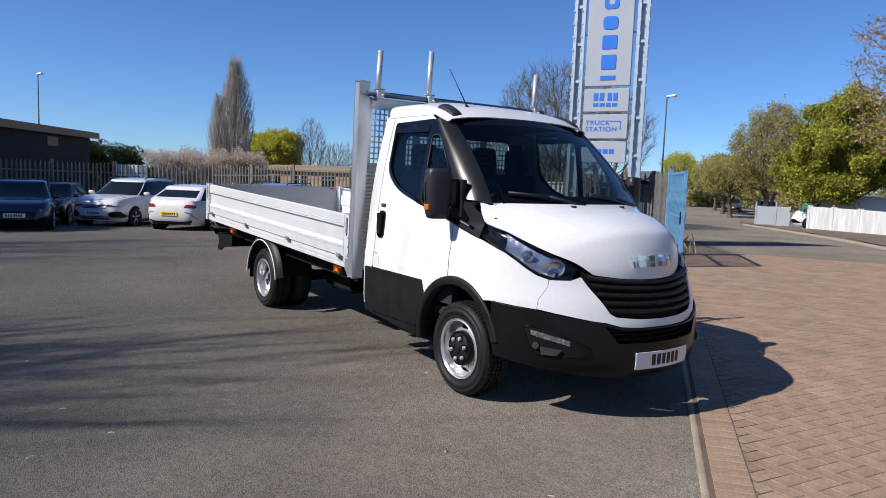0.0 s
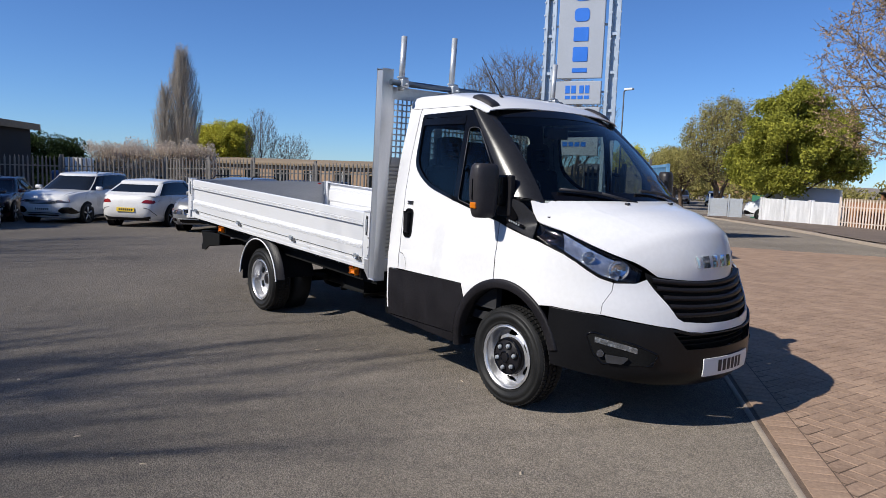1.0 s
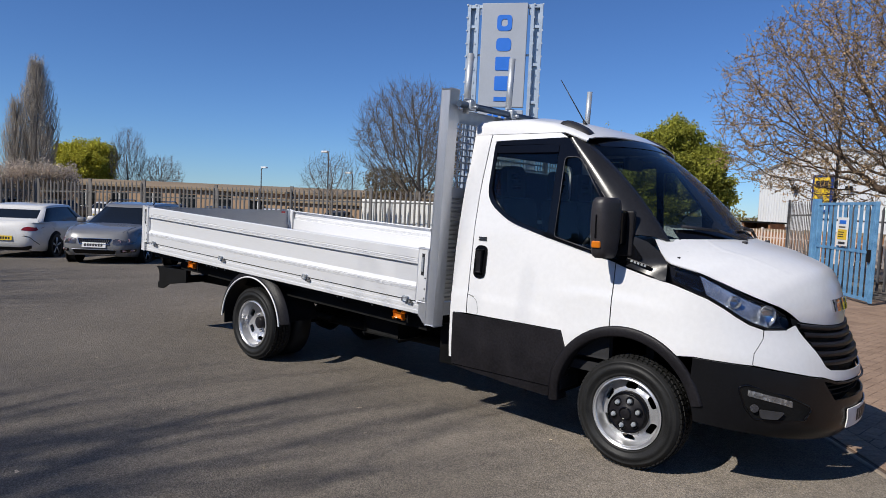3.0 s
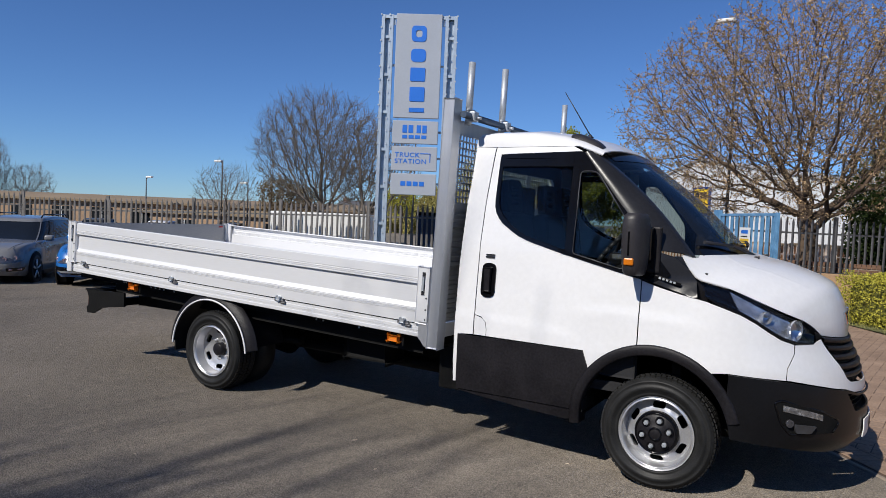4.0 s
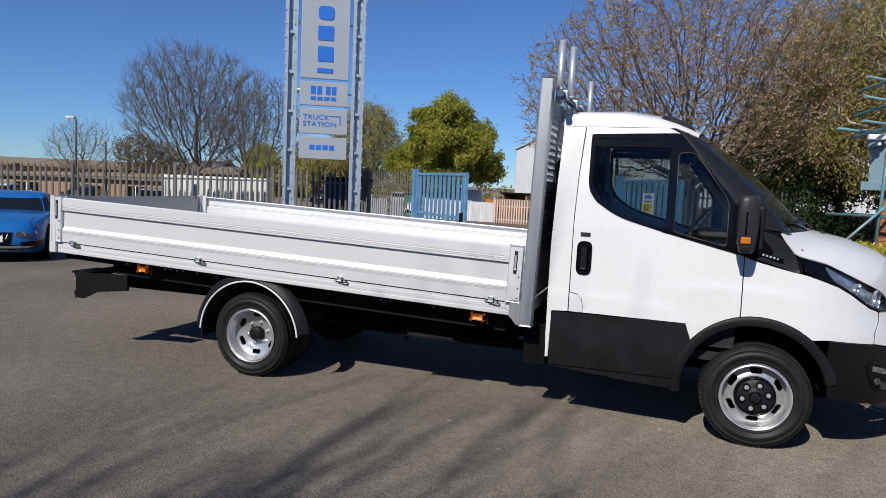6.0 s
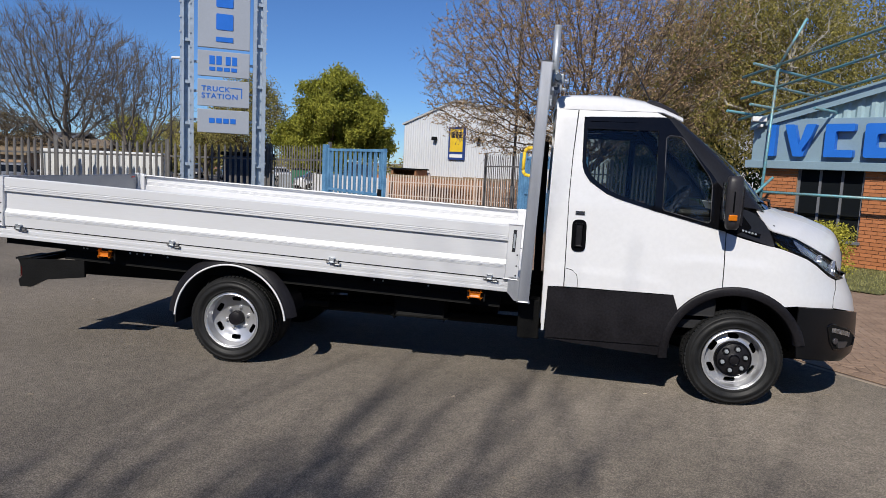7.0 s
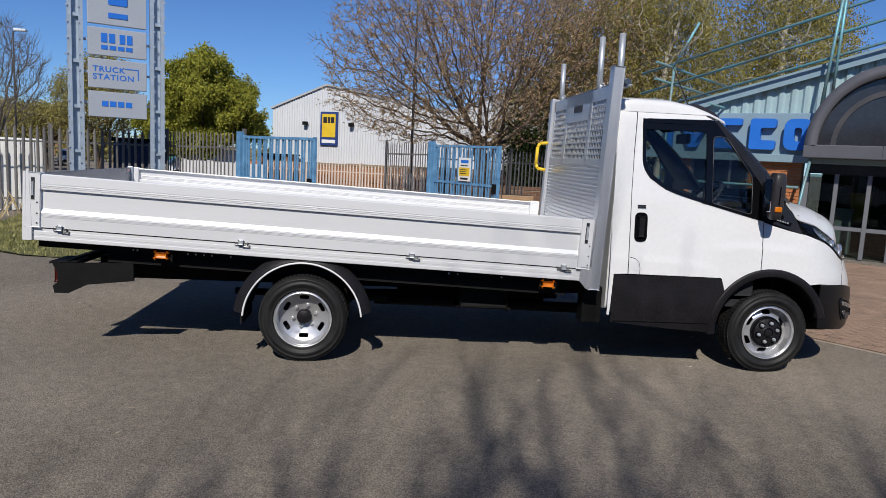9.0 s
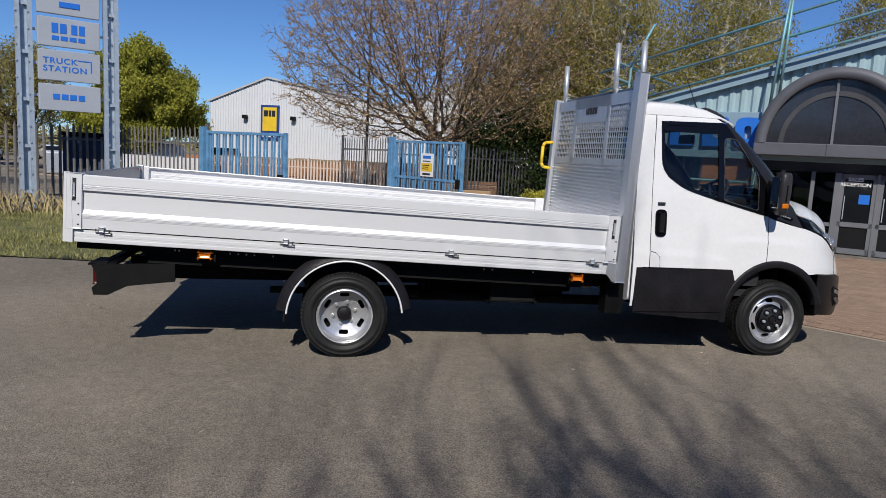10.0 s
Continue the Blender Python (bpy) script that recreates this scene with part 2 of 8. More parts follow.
M["lamp_bowl"] = mat("lamp_bowl", (0.52, 0.54, 0.58), 0.20, 0.8, vary=0.45, scale=16, bump=0.5, bump_scale=26)
M["grey_frame_dark"] = mat("seal_grey", (0.06, 0.06, 0.065), 0.5, vary=0.2)
M["lamp_rib"] = mat("lamp_ribs", (0.26, 0.27, 0.28), 0.25, 0.6, vary=0.75, scale=40)
M["blade_grey"] = mat("bumper_blade_grey", (0.045, 0.045, 0.048), 0.38, vary=0.2, scale=20)
M["lamp_grid"] = mat("lamp_grid", (0.10, 0.10, 0.11), 0.25, 0.6, vary=0.5, scale=60)
M["lamp_bright"] = mat("lamp_bright", (0.62, 0.64, 0.68), 0.14, 0.8, vary=0.2, scale=24)
# ---- flatbed truck: x forward from the front axle, y to its left ----
truck = group("flatbed_truck", (0, 0, 0), "white dropside flatbed truck with aluminium bed and black bumper", "truck")
truck.rotation_euler = (0, 0, 0.0115)
S0 = 1.4
W_ROWS = [(0.2, 0.93), (0.5, 0.955), (0.75, 0.955), (1.0, 0.935), (1.2, 0.915), (1.35, 0.90), (1.6, 0.865), (2.0, 0.79), (2.1, 0.75)]
F_ROWS = [(0.2, 1.07), (0.37, 1.10), (0.62, 1.09), (0.75, 1.06), (0.88, 1.0), (1.0, 0.975), (1.07, 0.955), (1.3, 0.81)]
AXLE_F, AXLE_R, HUB = 0.03, -3.74, 0.343


def skin(s, z, out=0.0):
    """The cab's outer skin: s runs round the nose from its middle, then back along the side (plus is the left side)."""
    a, sg = abs(s), (-1 if s < 0 else 1)
    w, fr = lerp_table(W_ROWS, z) + out, lerp_table(F_ROWS, z) + out
    if a <= S0:
        th = a / S0 * math.pi / 2
        return Vector((0.25 + (fr - 0.25) * math.cos(th), sg * w * math.sin(th), z))
    return Vector((0.25 - (a - S0), sg * w, z))


def s_of(x):
    return S0 + 0.25 - x


def side_map(sg, out=0.0):
    return lambda x, z: skin(sg * s_of(x), z, out)


def press(x, z):
    """How far the pressed swage along the door and the bulge round the wheel arch stand out of the cab's side."""
    ease = lambda v, a, b: (lambda k: k * k * (3 - 2 * k))(max(0.0, min(1.0, (v - a) / (b - a))))
    u = lerp_table([(-1.35, 0.893), (-1.10, 0.888), (-0.62, 0.863), (-0.47, 0.814)], x) - z
    swage = 0.006 * ease(u, -0.012, 0.014) * max(0.0, 1 - u / 0.14) * (1 - ease(x, -0.62, -0.44))
    u = lerp_table([(-0.55, 0.985), (-0.27, 1.023), (-0.07, 1.011), (0.11, 1.0), (0.3, 0.98)], x) - z
    bulge = 0.007 * ease(u, -0.02, 0.022) * max(0.0, 1 - u / 0.22) * ease(x, -0.58, -0.36) * (1 - ease(x, 0.12, 0.38))
    return swage + bulge


def pressed(s, z, out=0.0):
    p = skin(s, z, out)
    p.y += math.copysign(press(p.x, z), p.y)
    return p


def screen(u, t, o=0.0):
    """The windscreen: u across it, t down it."""
    a = abs(u)
    top = Vector((-0.37 - 0.12 * a ** 2, u * 0.72, 2.035 - 0.035 * a ** 2))
    base = Vector((0.40 - 0.24 * a ** 2, u * 0.81, 1.36))
    p = top.lerp(base, t)
    p.x += 0.03 * math.sin(math.pi * t) + o
    p.z += 0.02 * math.sin(math.pi * t) + o
    return p


def arc(cx, cz, r, a0, a1, n=14):
    return [(cx + r * math.cos(radians(a0 + (a1 - a0) * i / n)), cz + r * math.sin(radians(a0 + (a1 - a0) * i / n))) for i in range(n + 1)]


WIN = fillet([(-1.125, 1.985), (-1.125, 1.57), (-0.93, 1.425), (-0.56, 1.325), (-0.19, 1.235), (-0.04, 1.20), (0.07, 1.25), (-0.54, 2.0)], [0.04, 0.10, 0.25, 0.2, 0.02, 0.02, 0.02, 0.03])
for sg, side_name in ((-1, "right"), (1, "left")):
    # door skin with the window opening
    win_low = [(-0.58, 1.985), (-1.125, 1.985), (-1.128, 1.93), (-1.125, 1.66), (-1.105, 1.58), (-1.06, 1.515), (-0.93, 1.432), (-0.72, 1.365), (-0.56, 1.325), (-0.19, 1.235), (-0.105, 1.215)]
    low = [(-0.105, 0.815)] + arc(0.0, 0.335, 0.497, 105, 142, 6) + [(-0.43, 0.75), (-0.6, 0.752)]
    thick(part("door_skin", panel([(-1.197, 0.757), (-1.20, 1.4), (-1.19, 1.7), (-1.165, 2.035), (-0.80, 2.05), (-0.62, 2.035), (-0.55, 2.0)] + win_low + low, lambda x, z: pressed(sg * s_of(x), z), 0.027), M["white_paint"], truck, smooth=True), 0.006)
    # rear pillar
    thick(part("rear_pillar", panel([(-1.345, 0.42), (-1.35, 1.2), (-1.335, 1.7), (-1.30, 2.06), (-1.173, 2.045), (-1.196, 1.7), (-1.206, 1.4), (-1.204, 0.757), (-1.315, 0.752), (-1.325, 0.42)], lambda x, z: pressed(sg * s_of(x), z), 0.03), M["white_paint"], truck, smooth=True), 0.006)
    # front wing, from the door seam round to the bumper seam
    wing = [(-1.748, 1.208), (-1.66, 1.18), (-1.52, 1.145), (-1.36, 1.115), (-1.26, 1.09), (-1.14, 1.055), (-1.04, 1.01), (-0.96, 0.965), (-0.88, 0.925), (-0.79, 0.90), (-0.80, 0.85), (-0.87, 0.77), (-0.885, 0.705), (-1.05, 0.715), (-1.22, 0.725)]
    arch = [(-s_of(x), z) for x, z in arc(0.0, 0.335, 0.497, 50, 105, 10)]
    wing = wing + arch + [(-1.748, 0.815)]
    thick(part("front_wing", panel([(s * -sg, z) for s, z in wing], pressed, 0.03), M["white_paint"], truck, smooth=True), 0.006)
    # lower cladding, arch flare, sill
    clad = [(-1.315, 0.365), (-1.315, 0.748), (-0.43, 0.745)] + arc(0.0, 0.335, 0.50, 142, 183, 10) + [(-0.52, 0.302), (-0.75, 0.315)]
    thick(part("lower_cladding", panel(clad, side_map(sg, 0.008), 0.06), M["black_plastic"], truck, "grained black plastic lower cladding", True), 0.012)
    bm = bmesh.new()
    rows = []
    for r, o in ((0.502, 0.0), (0.501, 0.012), (0.490, 0.017), (0.446, 0.018), (0.437, 0.010), (0.436, -0.10)):
        rows.append([Vector((x, sg * (lerp_table(W_ROWS, z) + o - 0.05 * max(0.0, x - 0.25)), z)) for x, z in arc(0.0, 0.335, r, 14, 186, 30)])
    loft(bm, rows)
    part("wheel_arch_flare", bm, M["black_plastic"], truck, "black plastic wheel arch flare", True)
    bm = bmesh.new()
    loft(bm, [[Vector((x, sg * y, z)) for x, z in arc(0.0, 0.335, 0.436, 4, 181, 24)] for y in (0.90, 0.55, 0.40)])
    bm.faces.new([bm.verts.new(Vector((x, sg * 0.40, z))) for x, z in arc(0.0, 0.335, 0.436, 4, 181, 24)])
    part("wheel_well", bm, M["chassis"], truck, smooth=True)
    bm = bmesh.new()
    loft(bm, [[skin(sg * s_of(x), z, 0.017) for x in np.linspace(-1.30, -0.5, 10)] for z in (0.375, 0.368)])
    part("sill_trim", bm, M["gloss_black"], truck)
    for seam in ([(-1.095, 0.745), (-1.094, 0.42)], [(-1.094, 0.42), (-0.85, 0.416), (-0.56, 0.408)], [(-1.20, 0.745), (-1.198, 0.685), (-1.185, 0.675), (-1.095, 0.67)]):
        bm = bmesh.new()
        pipe(bm, [skin(sg * s_of(x), z, 0.0085) for x, z in seam], 0.003, 6)
        part("cladding_seam", bm, M["chassis"], truck)
    bm = bmesh.new()
    pipe(bm, [pressed(sg * s_of(x), z, 0.001) for x, z in ((-1.195, 0.89), (-1.15, 0.88), (-1.115, 0.85), (-1.105, 0.80), (-1.105, 0.755))], 0.003, 6)
    part("fuel_flap_seam", bm, M["ink"], truck)
    for seam in ([(-0.102, 1.21), (-0.10, 1.05), (-0.10, 1.02), (-0.10, 0.99), (-0.105, 0.92), (-0.115, 0.82)], [(-1.20, 0.757), (-1.203, 1.4), (-1.193, 1.7), (-1.168, 2.04), (-0.8, 2.054), (-0.62, 2.04)]):
        bm = bmesh.new()
        pipe(bm, [pressed(sg * s_of(x), z, -0.0005) for x, z in seam], 0.0035, 6)
        part("door_seam", bm, M["ink"], truck)
    # window frame and panes
    rear_glass = fillet([(-1.10, 1.955), (-1.10, 1.60), (-0.93, 1.455), (-0.60, 1.362), (-0.60, 1.955)], [0.03, 0.10, 0.25, 0.02, 0.02])
    vent_glass = fillet([(-0.545, 1.87), (-0.545, 1.345), (-0.215, 1.265), (-0.215, 1.56), (-0.435, 1.87)], [0.03, 0.02, 0.03, 0.05, 0.04])
    thick(part("window_frame", panel(WIN, side_map(sg, 0.003), 0.05, [rear_glass, vent_glass]), M["gloss_black"], truck, "gloss black door window frame"), 0.012)
    for g_name, poly in (("door_pane", rear_glass), ("vent_pane", vent_glass)):
        ob = part(g_name, panel(poly, side_map(sg, -0.004), 0.08), M["car_glass"], truck, "tinted door glass", True)
        ob.visible_shadow = False
    thick(part("wind_deflector", panel(fillet([(-1.105, 1.95), (-1.105, 1.90), (-0.60, 1.90), (-0.60, 1.955)], 0.01), side_map(sg, 0.012), 0.06), M["gloss_black"], truck), 0.003)
    bm = bmesh.new()
    pipe(bm, [side_map(sg, 0.011)(x, z) for x, z in vent_glass + vent_glass[:1]], 0.0035, 5)
    part("vent_seal", bm, M["grey_frame_dark"], truck)
    # handle
    bm = bmesh.new()
    hx, hy = -1.118, lerp_table(W_ROWS, 1.13)
    pts = fillet([(-1.168, 1.015), (-1.168, 1.245), (-1.066, 1.245), (-1.066, 1.015)], 0.045, 5)
    handle = thick(part("handle_cup", panel(pts, side_map(sg, 0.006), 0.03), M["gloss_black"], truck, "gloss black door handle cup", True), 0.012)
    bm = bmesh.new()
    box(bm, hx - 0.022, hx + 0.022, sg * (hy + 0.012), sg * (hy + 0.032), 1.055, 1.215, bevel=0.008)
    part("grip", bm, M["black_plastic"], handle)
    bm = bmesh.new()
    tube(bm, (hx, sg * (hy + 0.008), 1.038), (hx, sg * (hy + 0.016), 1.038), 0.011, n=12)
    part("lock", bm, M["chrome"], handle)
    for zz in (1.285, 1.30):
        boxes("door_badge", [(-1.15, -1.085, sg * (hy - 0.014), sg * (hy - 0.004), zz - 0.005, zz + 0.005)], M["ink"], truck)
    # corner panel between pillar and bonnet, with its strip of marks
    corner = fillet([(-0.05, 1.255), (-0.17, 1.235), (-0.05, 1.205), (0.14, 1.15), (0.225, 1.13), (0.20, 1.235), (0.15, 1.30), (0.08, 1.355), (-0.015, 1.385), (-0.045, 1.33)], 0.008)
    thick(part("corner_panel", panel(corner, lambda x, z: skin(sg * s_of(x), z, 0.004 - 0.05 * max(0.0, min(1.0, x / 0.2)) * max(0.0, min(1.0, (z - 1.14) / 0.08))), 0.03), M["pillar_black"], truck, "satin black panel behind the headlamp", True), 0.01)
    boxes("badge_strip", [(-0.03, 0.13, -0.006, 0.006, -0.011, 0.011)], M["gloss_black"], truck, 0.003, Matrix.Translation((0.0, sg * 0.922, 1.235)) @ pose(0, 0, 0, 0, 14, 0))
    for i in range(5):
        boxes("badge_mark", [(i * 0.022, i * 0.022 + 0.013, -0.009, 0.009, -0.006, 0.006)], M["galv"], truck, 0.0, Matrix.Translation((0.0, sg * 0.922, 1.235)) @ pose(0, 0, 0, 0, 14, 0))
    # windscreen pillar: slim black strip from the roof to the cowl, flush with door frame and glass
    rows = []
    for k in range(15):
        t = 0.01 + 0.98 * k / 14
        o = Vector((-0.535 + 0.50 * t, 0, 2.0 - 0.615 * t))
        o.y = sg * (lerp_table(W_ROWS, o.z) + 0.004)
        g = screen(sg, t)
        mid = (o + g) / 2 + Vector((0.010, sg * 0.012, 0.008))
        rows.append([o + Vector((-0.014, 0, -0.012)), o, o.lerp(mid, 0.5) + Vector((0.004, sg * 0.007, 0.003)), mid, mid.lerp(g, 0.5) + Vector((0.006, sg * 0.004, 0.005)), g + Vector((0.003, 0, 0.004)), g + Vector((0.02, -sg * 0.035, -0.008))])
    thick(part("windscreen_pillar", loft(bmesh.new(), rows), M["pillar_black"], truck, "glossy black windscreen pillar cover", True), 0.008)
    # mirror
    bm = bmesh.new()
    rows = []
    for zz, k in ((1.212, 0.60), (1.224, 0.76), (1.255, 0.86), (1.32, 0.94), (1.40, 1.0), (1.48, 1.0), (1.535, 0.95), (1.56, 0.86), (1.572, 0.70)):
        ring = []
        for a in np.linspace(0, 2 * math.pi, 20, endpoint=False):
            cx, cy = math.cos(a), math.sin(a)
            px = math.copysign(abs(cx) ** 0.6, cx) * 0.058 * k
            py = math.copysign(abs(cy) ** 0.6, cy) * 0.088 * k
            ring.append(Vector((-0.11 + px - 0.25 * py, sg * (1.065 + py), zz)))
        rows.append(ring)
    loft(bm, rows, True)
    bm.faces.new([bm.verts.new(v) for v in rows[0]])
    bm.faces.new([bm.verts.new(v) for v in rows[-1]])
    mirror = part("mirror", bm, M["mirror_black"], truck, "black door mirror with amber repeater", True)
    mirror.location.z = 0.035
    boxes("mirror_arm", [(-0.12, -0.04, min(sg * 0.89, sg * 1.0), max(sg * 0.89, sg * 1.0), 1.29, 1.50)], M["gloss_black"], mirror, 0.015)
    boxes("mirror_foot", [(-0.13, 0.0, min(sg * 0.88, sg * 0.925), max(sg * 0.88, sg * 0.925), 1.225, 1.50)], M["black_plastic"], mirror, 0.01)
    boxes("mirror_glass", [(-0.176, -0.165, min(sg * 1.005, sg * 1.115), max(sg * 1.005, sg * 1.115), 1.27, 1.53)], M["chrome"], mirror, 0.004)
    boxes("repeater_lens", [(-0.155, -0.098, min(sg * 1.12, sg * 1.152), max(sg * 1.12, sg * 1.152), 1.272, 1.315)], M["amber"], mirror, 0.008)
    boxes("mirror_rib", [(-0.135, -0.124, min(sg * 1.145, sg * 1.157), max(sg * 1.145, sg * 1.157), 1.33, 1.47)], M["gloss_black"], mirror, 0.004)
    # headlamp: dark bowl, chrome reflectors, clear lens
    up = [(-1.43, 1.232), (-1.33, 1.222), (-1.20, 1.195), (-1.08, 1.155), (-0.96, 1.11), (-0.82, 1.06), (-0.69, 1.02), (-0.575, 0.965)]
    dn = [(-1.385, 1.15), (-1.26, 1.105), (-1.14, 1.07), (-1.04, 1.025), (-0.93, 0.965), (-0.86, 0.935), (-0.76, 0.91), (-0.64, 0.905)]
    lamp_rows = lambda o, k: [[skin(-sg * (a[0] * (1 - q) + b[0] * q), a[1] * (1 - q) + b[1] * q, o + k * math.sin(math.pi * q) - 0.07 * (1 - q) ** 1.5) for q in (0, 0.15, 0.35, 0.65, 0.85, 1.0)] for a, b in zip(up, dn)]
    bm = loft(bmesh.new(), lamp_rows(-0.012, -0.05))
    lamp = part("headlamp", bm, M["gloss_black"], truck, "clear headlamp with chrome reflectors", True)
    bm = loft(bmesh.new(), [row[1:] for row in lamp_rows(-0.002, -0.04)[2:7]])
    part("reflector_tray", bm, M["lamp_bowl"], lamp, "bright silver reflector tray", True)
    bm = loft(bmesh.new(), lamp_rows(0.004, 0.012))
    lens = part("lens", bm, M["head_lens"], lamp, smooth=True)
    lens.visible_shadow = False
    for s, z, r in ((-0.755, 0.976, 0.060), (-0.965, 1.045, 0.036)):
        c = skin(-sg * s, z, -0.03)
        nrm = (skin(-sg * s, z, 0.1) - c).normalized() * 0.6 + Vector((0.6, 0, 0))
        bm = bmesh.new()
        q = nrm.to_track_quat("Z", "Y")
        rings = []
        for rr, dd in ((r, 0.018), (r * 0.97, 0.0), (r * 0.8, -0.012), (r * 0.45, -0.024), (r * 0.2, -0.026)):
            rings.append([c + q @ Vector((rr * 1.15 * math.cos(a), rr * math.sin(a), dd)) for a in np.linspace(0, 2 * math.pi, 24, endpoint=False)])
        loft(bm, rings, True)
        part("reflector", bm, M["lamp_bright"], lamp, "bright chrome reflector bowl", True)
    # dark bezel along the lamp's upper and lower edges
    for edge, off in ((up, 0.002), (dn, 0.004)):
        bm = sweep(bmesh.new(), [skin(-sg * q[0], q[1], off - (0.07 if edge is up else 0.0)) for q in edge], 0.007, 6)
        part("bezel", bm, M["gloss_black"], lamp, smooth=True)
    # fog lamp recess in the bumper
    fog = fillet([(-0.97, 0.585), (-0.93, 0.60), (-0.68, 0.535), (-0.545, 0.475), (-0.58, 0.405), (-0.88, 0.41), (-0.93, 0.47)], 0.015)
    thick(part("fog_recess", panel([(-sg * s, z) for s, z in fog], lambda s, z: skin(s, z, 0.0255), 0.04), M["chassis"], truck, "black fog lamp recess"), 0.003)
    ring = [skin(-sg * s, z, 0.024) for s, z in fog]
    part("fog_surround", sweep(bmesh.new(), ring + ring[:2], 0.007, 8), M["gloss_black"], truck, "raised gloss black fog lamp surround", True)
    bm = loft(bmesh.new(), [[skin(-sg * s, z + dz, 0.029) for s, z in ((-0.92, 0.575), (-0.83, 0.555), (-0.74, 0.535), (-0.67, 0.515))] for dz in (0.0, -0.034)])
    thick(part("day_light_strip", bm, M["lamp_rib"], truck, "clear ribbed lamp strip", True), 0.003)
    bm = bmesh.new()
    c = skin(-sg * -0.885, 0.475, 0.026)
    tube(bm, c, c + (skin(-sg * -0.885, 0.475, 0.042) - c), 0.022, n=16)
    part("fog_lamp", bm, M["lamp_grid"], truck)
    blade = fillet([(-0.86, 0.47), (-0.72, 0.455), (-0.76, 0.415), (-0.85, 0.42)], 0.01)
    thick(part("bumper_blade", panel([(-sg * s, z) for s, z in blade], lambda s, z: skin(s, z, 0.036), 0.04), M["blade_grey"], truck, smooth=True), 0.012)
    bm = bmesh.new()
    pipe(bm, [skin(-sg * s, z, 0.034) for s, z in ((-0.60, 0.412), (-0.57, 0.44), (-0.555, 0.465))], 0.006, 6)
    part("bumper_edge_trim", bm, M["gloss_black"], truck)
    bm = bmesh.new()
    pipe(bm, [skin(-sg * s, z, 0.0035) for s, z in ((-0.785, 0.90), (-0.80, 0.85), (-0.835, 0.81), (-0.87, 0.77), (-0.885, 0.71))], 0.0032, 6)
    part("wing_seam", bm, M["ink"], truck)
    boxes("mud_flap", [(AXLE_F - 0.47, AXLE_F - 0.455, sg * 0.70, sg * 0.93, 0.36, 0.55)], M["rubber"], truck, 0.003)

# bumper: one black wrap with a lower intake
front_low = [(-1.22, 0.722), (-1.05, 0.712), (-0.885, 0.70), (-0.70, 0.672), (-0.52, 0.642), (-0.44, 0.632), (-0.34, 0.605), (-0.2, 0.595), (0.2, 0.595), (0.34, 0.605), (0.44, 0.632), (0.52, 0.642), (0.70, 0.672), (0.885, 0.70), (1.05, 0.712), (1.22, 0.722)]
bump_low = [(1.235, 0.55), (1.205, 0.36), (0.9, 0.325), (0.6, 0.285), (0.26, 0.26), (-0.26, 0.26), (-0.6, 0.285), (-0.9, 0.325), (-1.205, 0.36), (-1.235, 0.55)]
intake = fillet([(-0.46, 0.62), (-0.33, 0.59), (0.33, 0.59), (0.46, 0.62), (0.36, 0.50), (-0.36, 0.50)], 0.02)
bumper = thick(part("front_bumper", panel(front_low + bump_low, lambda s, z: skin(s, z, 0.018 - 0.06 * max(0.0, 0.34 - z) / 0.1), 0.05, [intake]), M["bumper_black"], truck, "grained black plastic front bumper", True), 0.012)
part("intake_back", panel(fillet([(-0.52, 0.66), (0.52, 0.66), (0.42, 0.47), (-0.42, 0.47)], 0.02), lambda s, z: skin(s, z, -0.05), 0.08), M["chassis"], truck, smooth=True)
for zz in (0.525, 0.555, 0.58):
    bm = loft(bmesh.new(), [[skin(s, zz, o) for s in np.linspace(-0.42, 0.42, 14)] for o in (-0.045, -0.01)])
    thick(part("intake_slat", bm, M["chassis"], truck, smooth=True), 0.006)
# white chin round the grille
chin = [(-0.885, 0.708), (-0.87, 0.77), (-0.80, 0.85), (-0.785, 0.898), (-0.64, 0.90), (-0.57, 0.925), (-0.525, 0.86), (-0.46, 0.775), (-0.41, 0.695), (-0.37, 0.672), (-0.2, 0.655), (0.0, 0.65)]
chin_low = [(0.0, 0.60), (-0.2, 0.60), (-0.34, 0.61), (-0.44, 0.637), (-0.52, 0.647), (-0.70, 0.678)]
poly = chin + [(-s, z) for s, z in chin[-2::-1]] + [(-s, z) for s, z in chin_low[:0:-1]] + chin_low
thick(part("front_panel", panel(poly, lambda s, z: skin(s, z, 0.004), 0.05), M["white_paint"], truck, "white painted panel below the grille", True), 0.008)
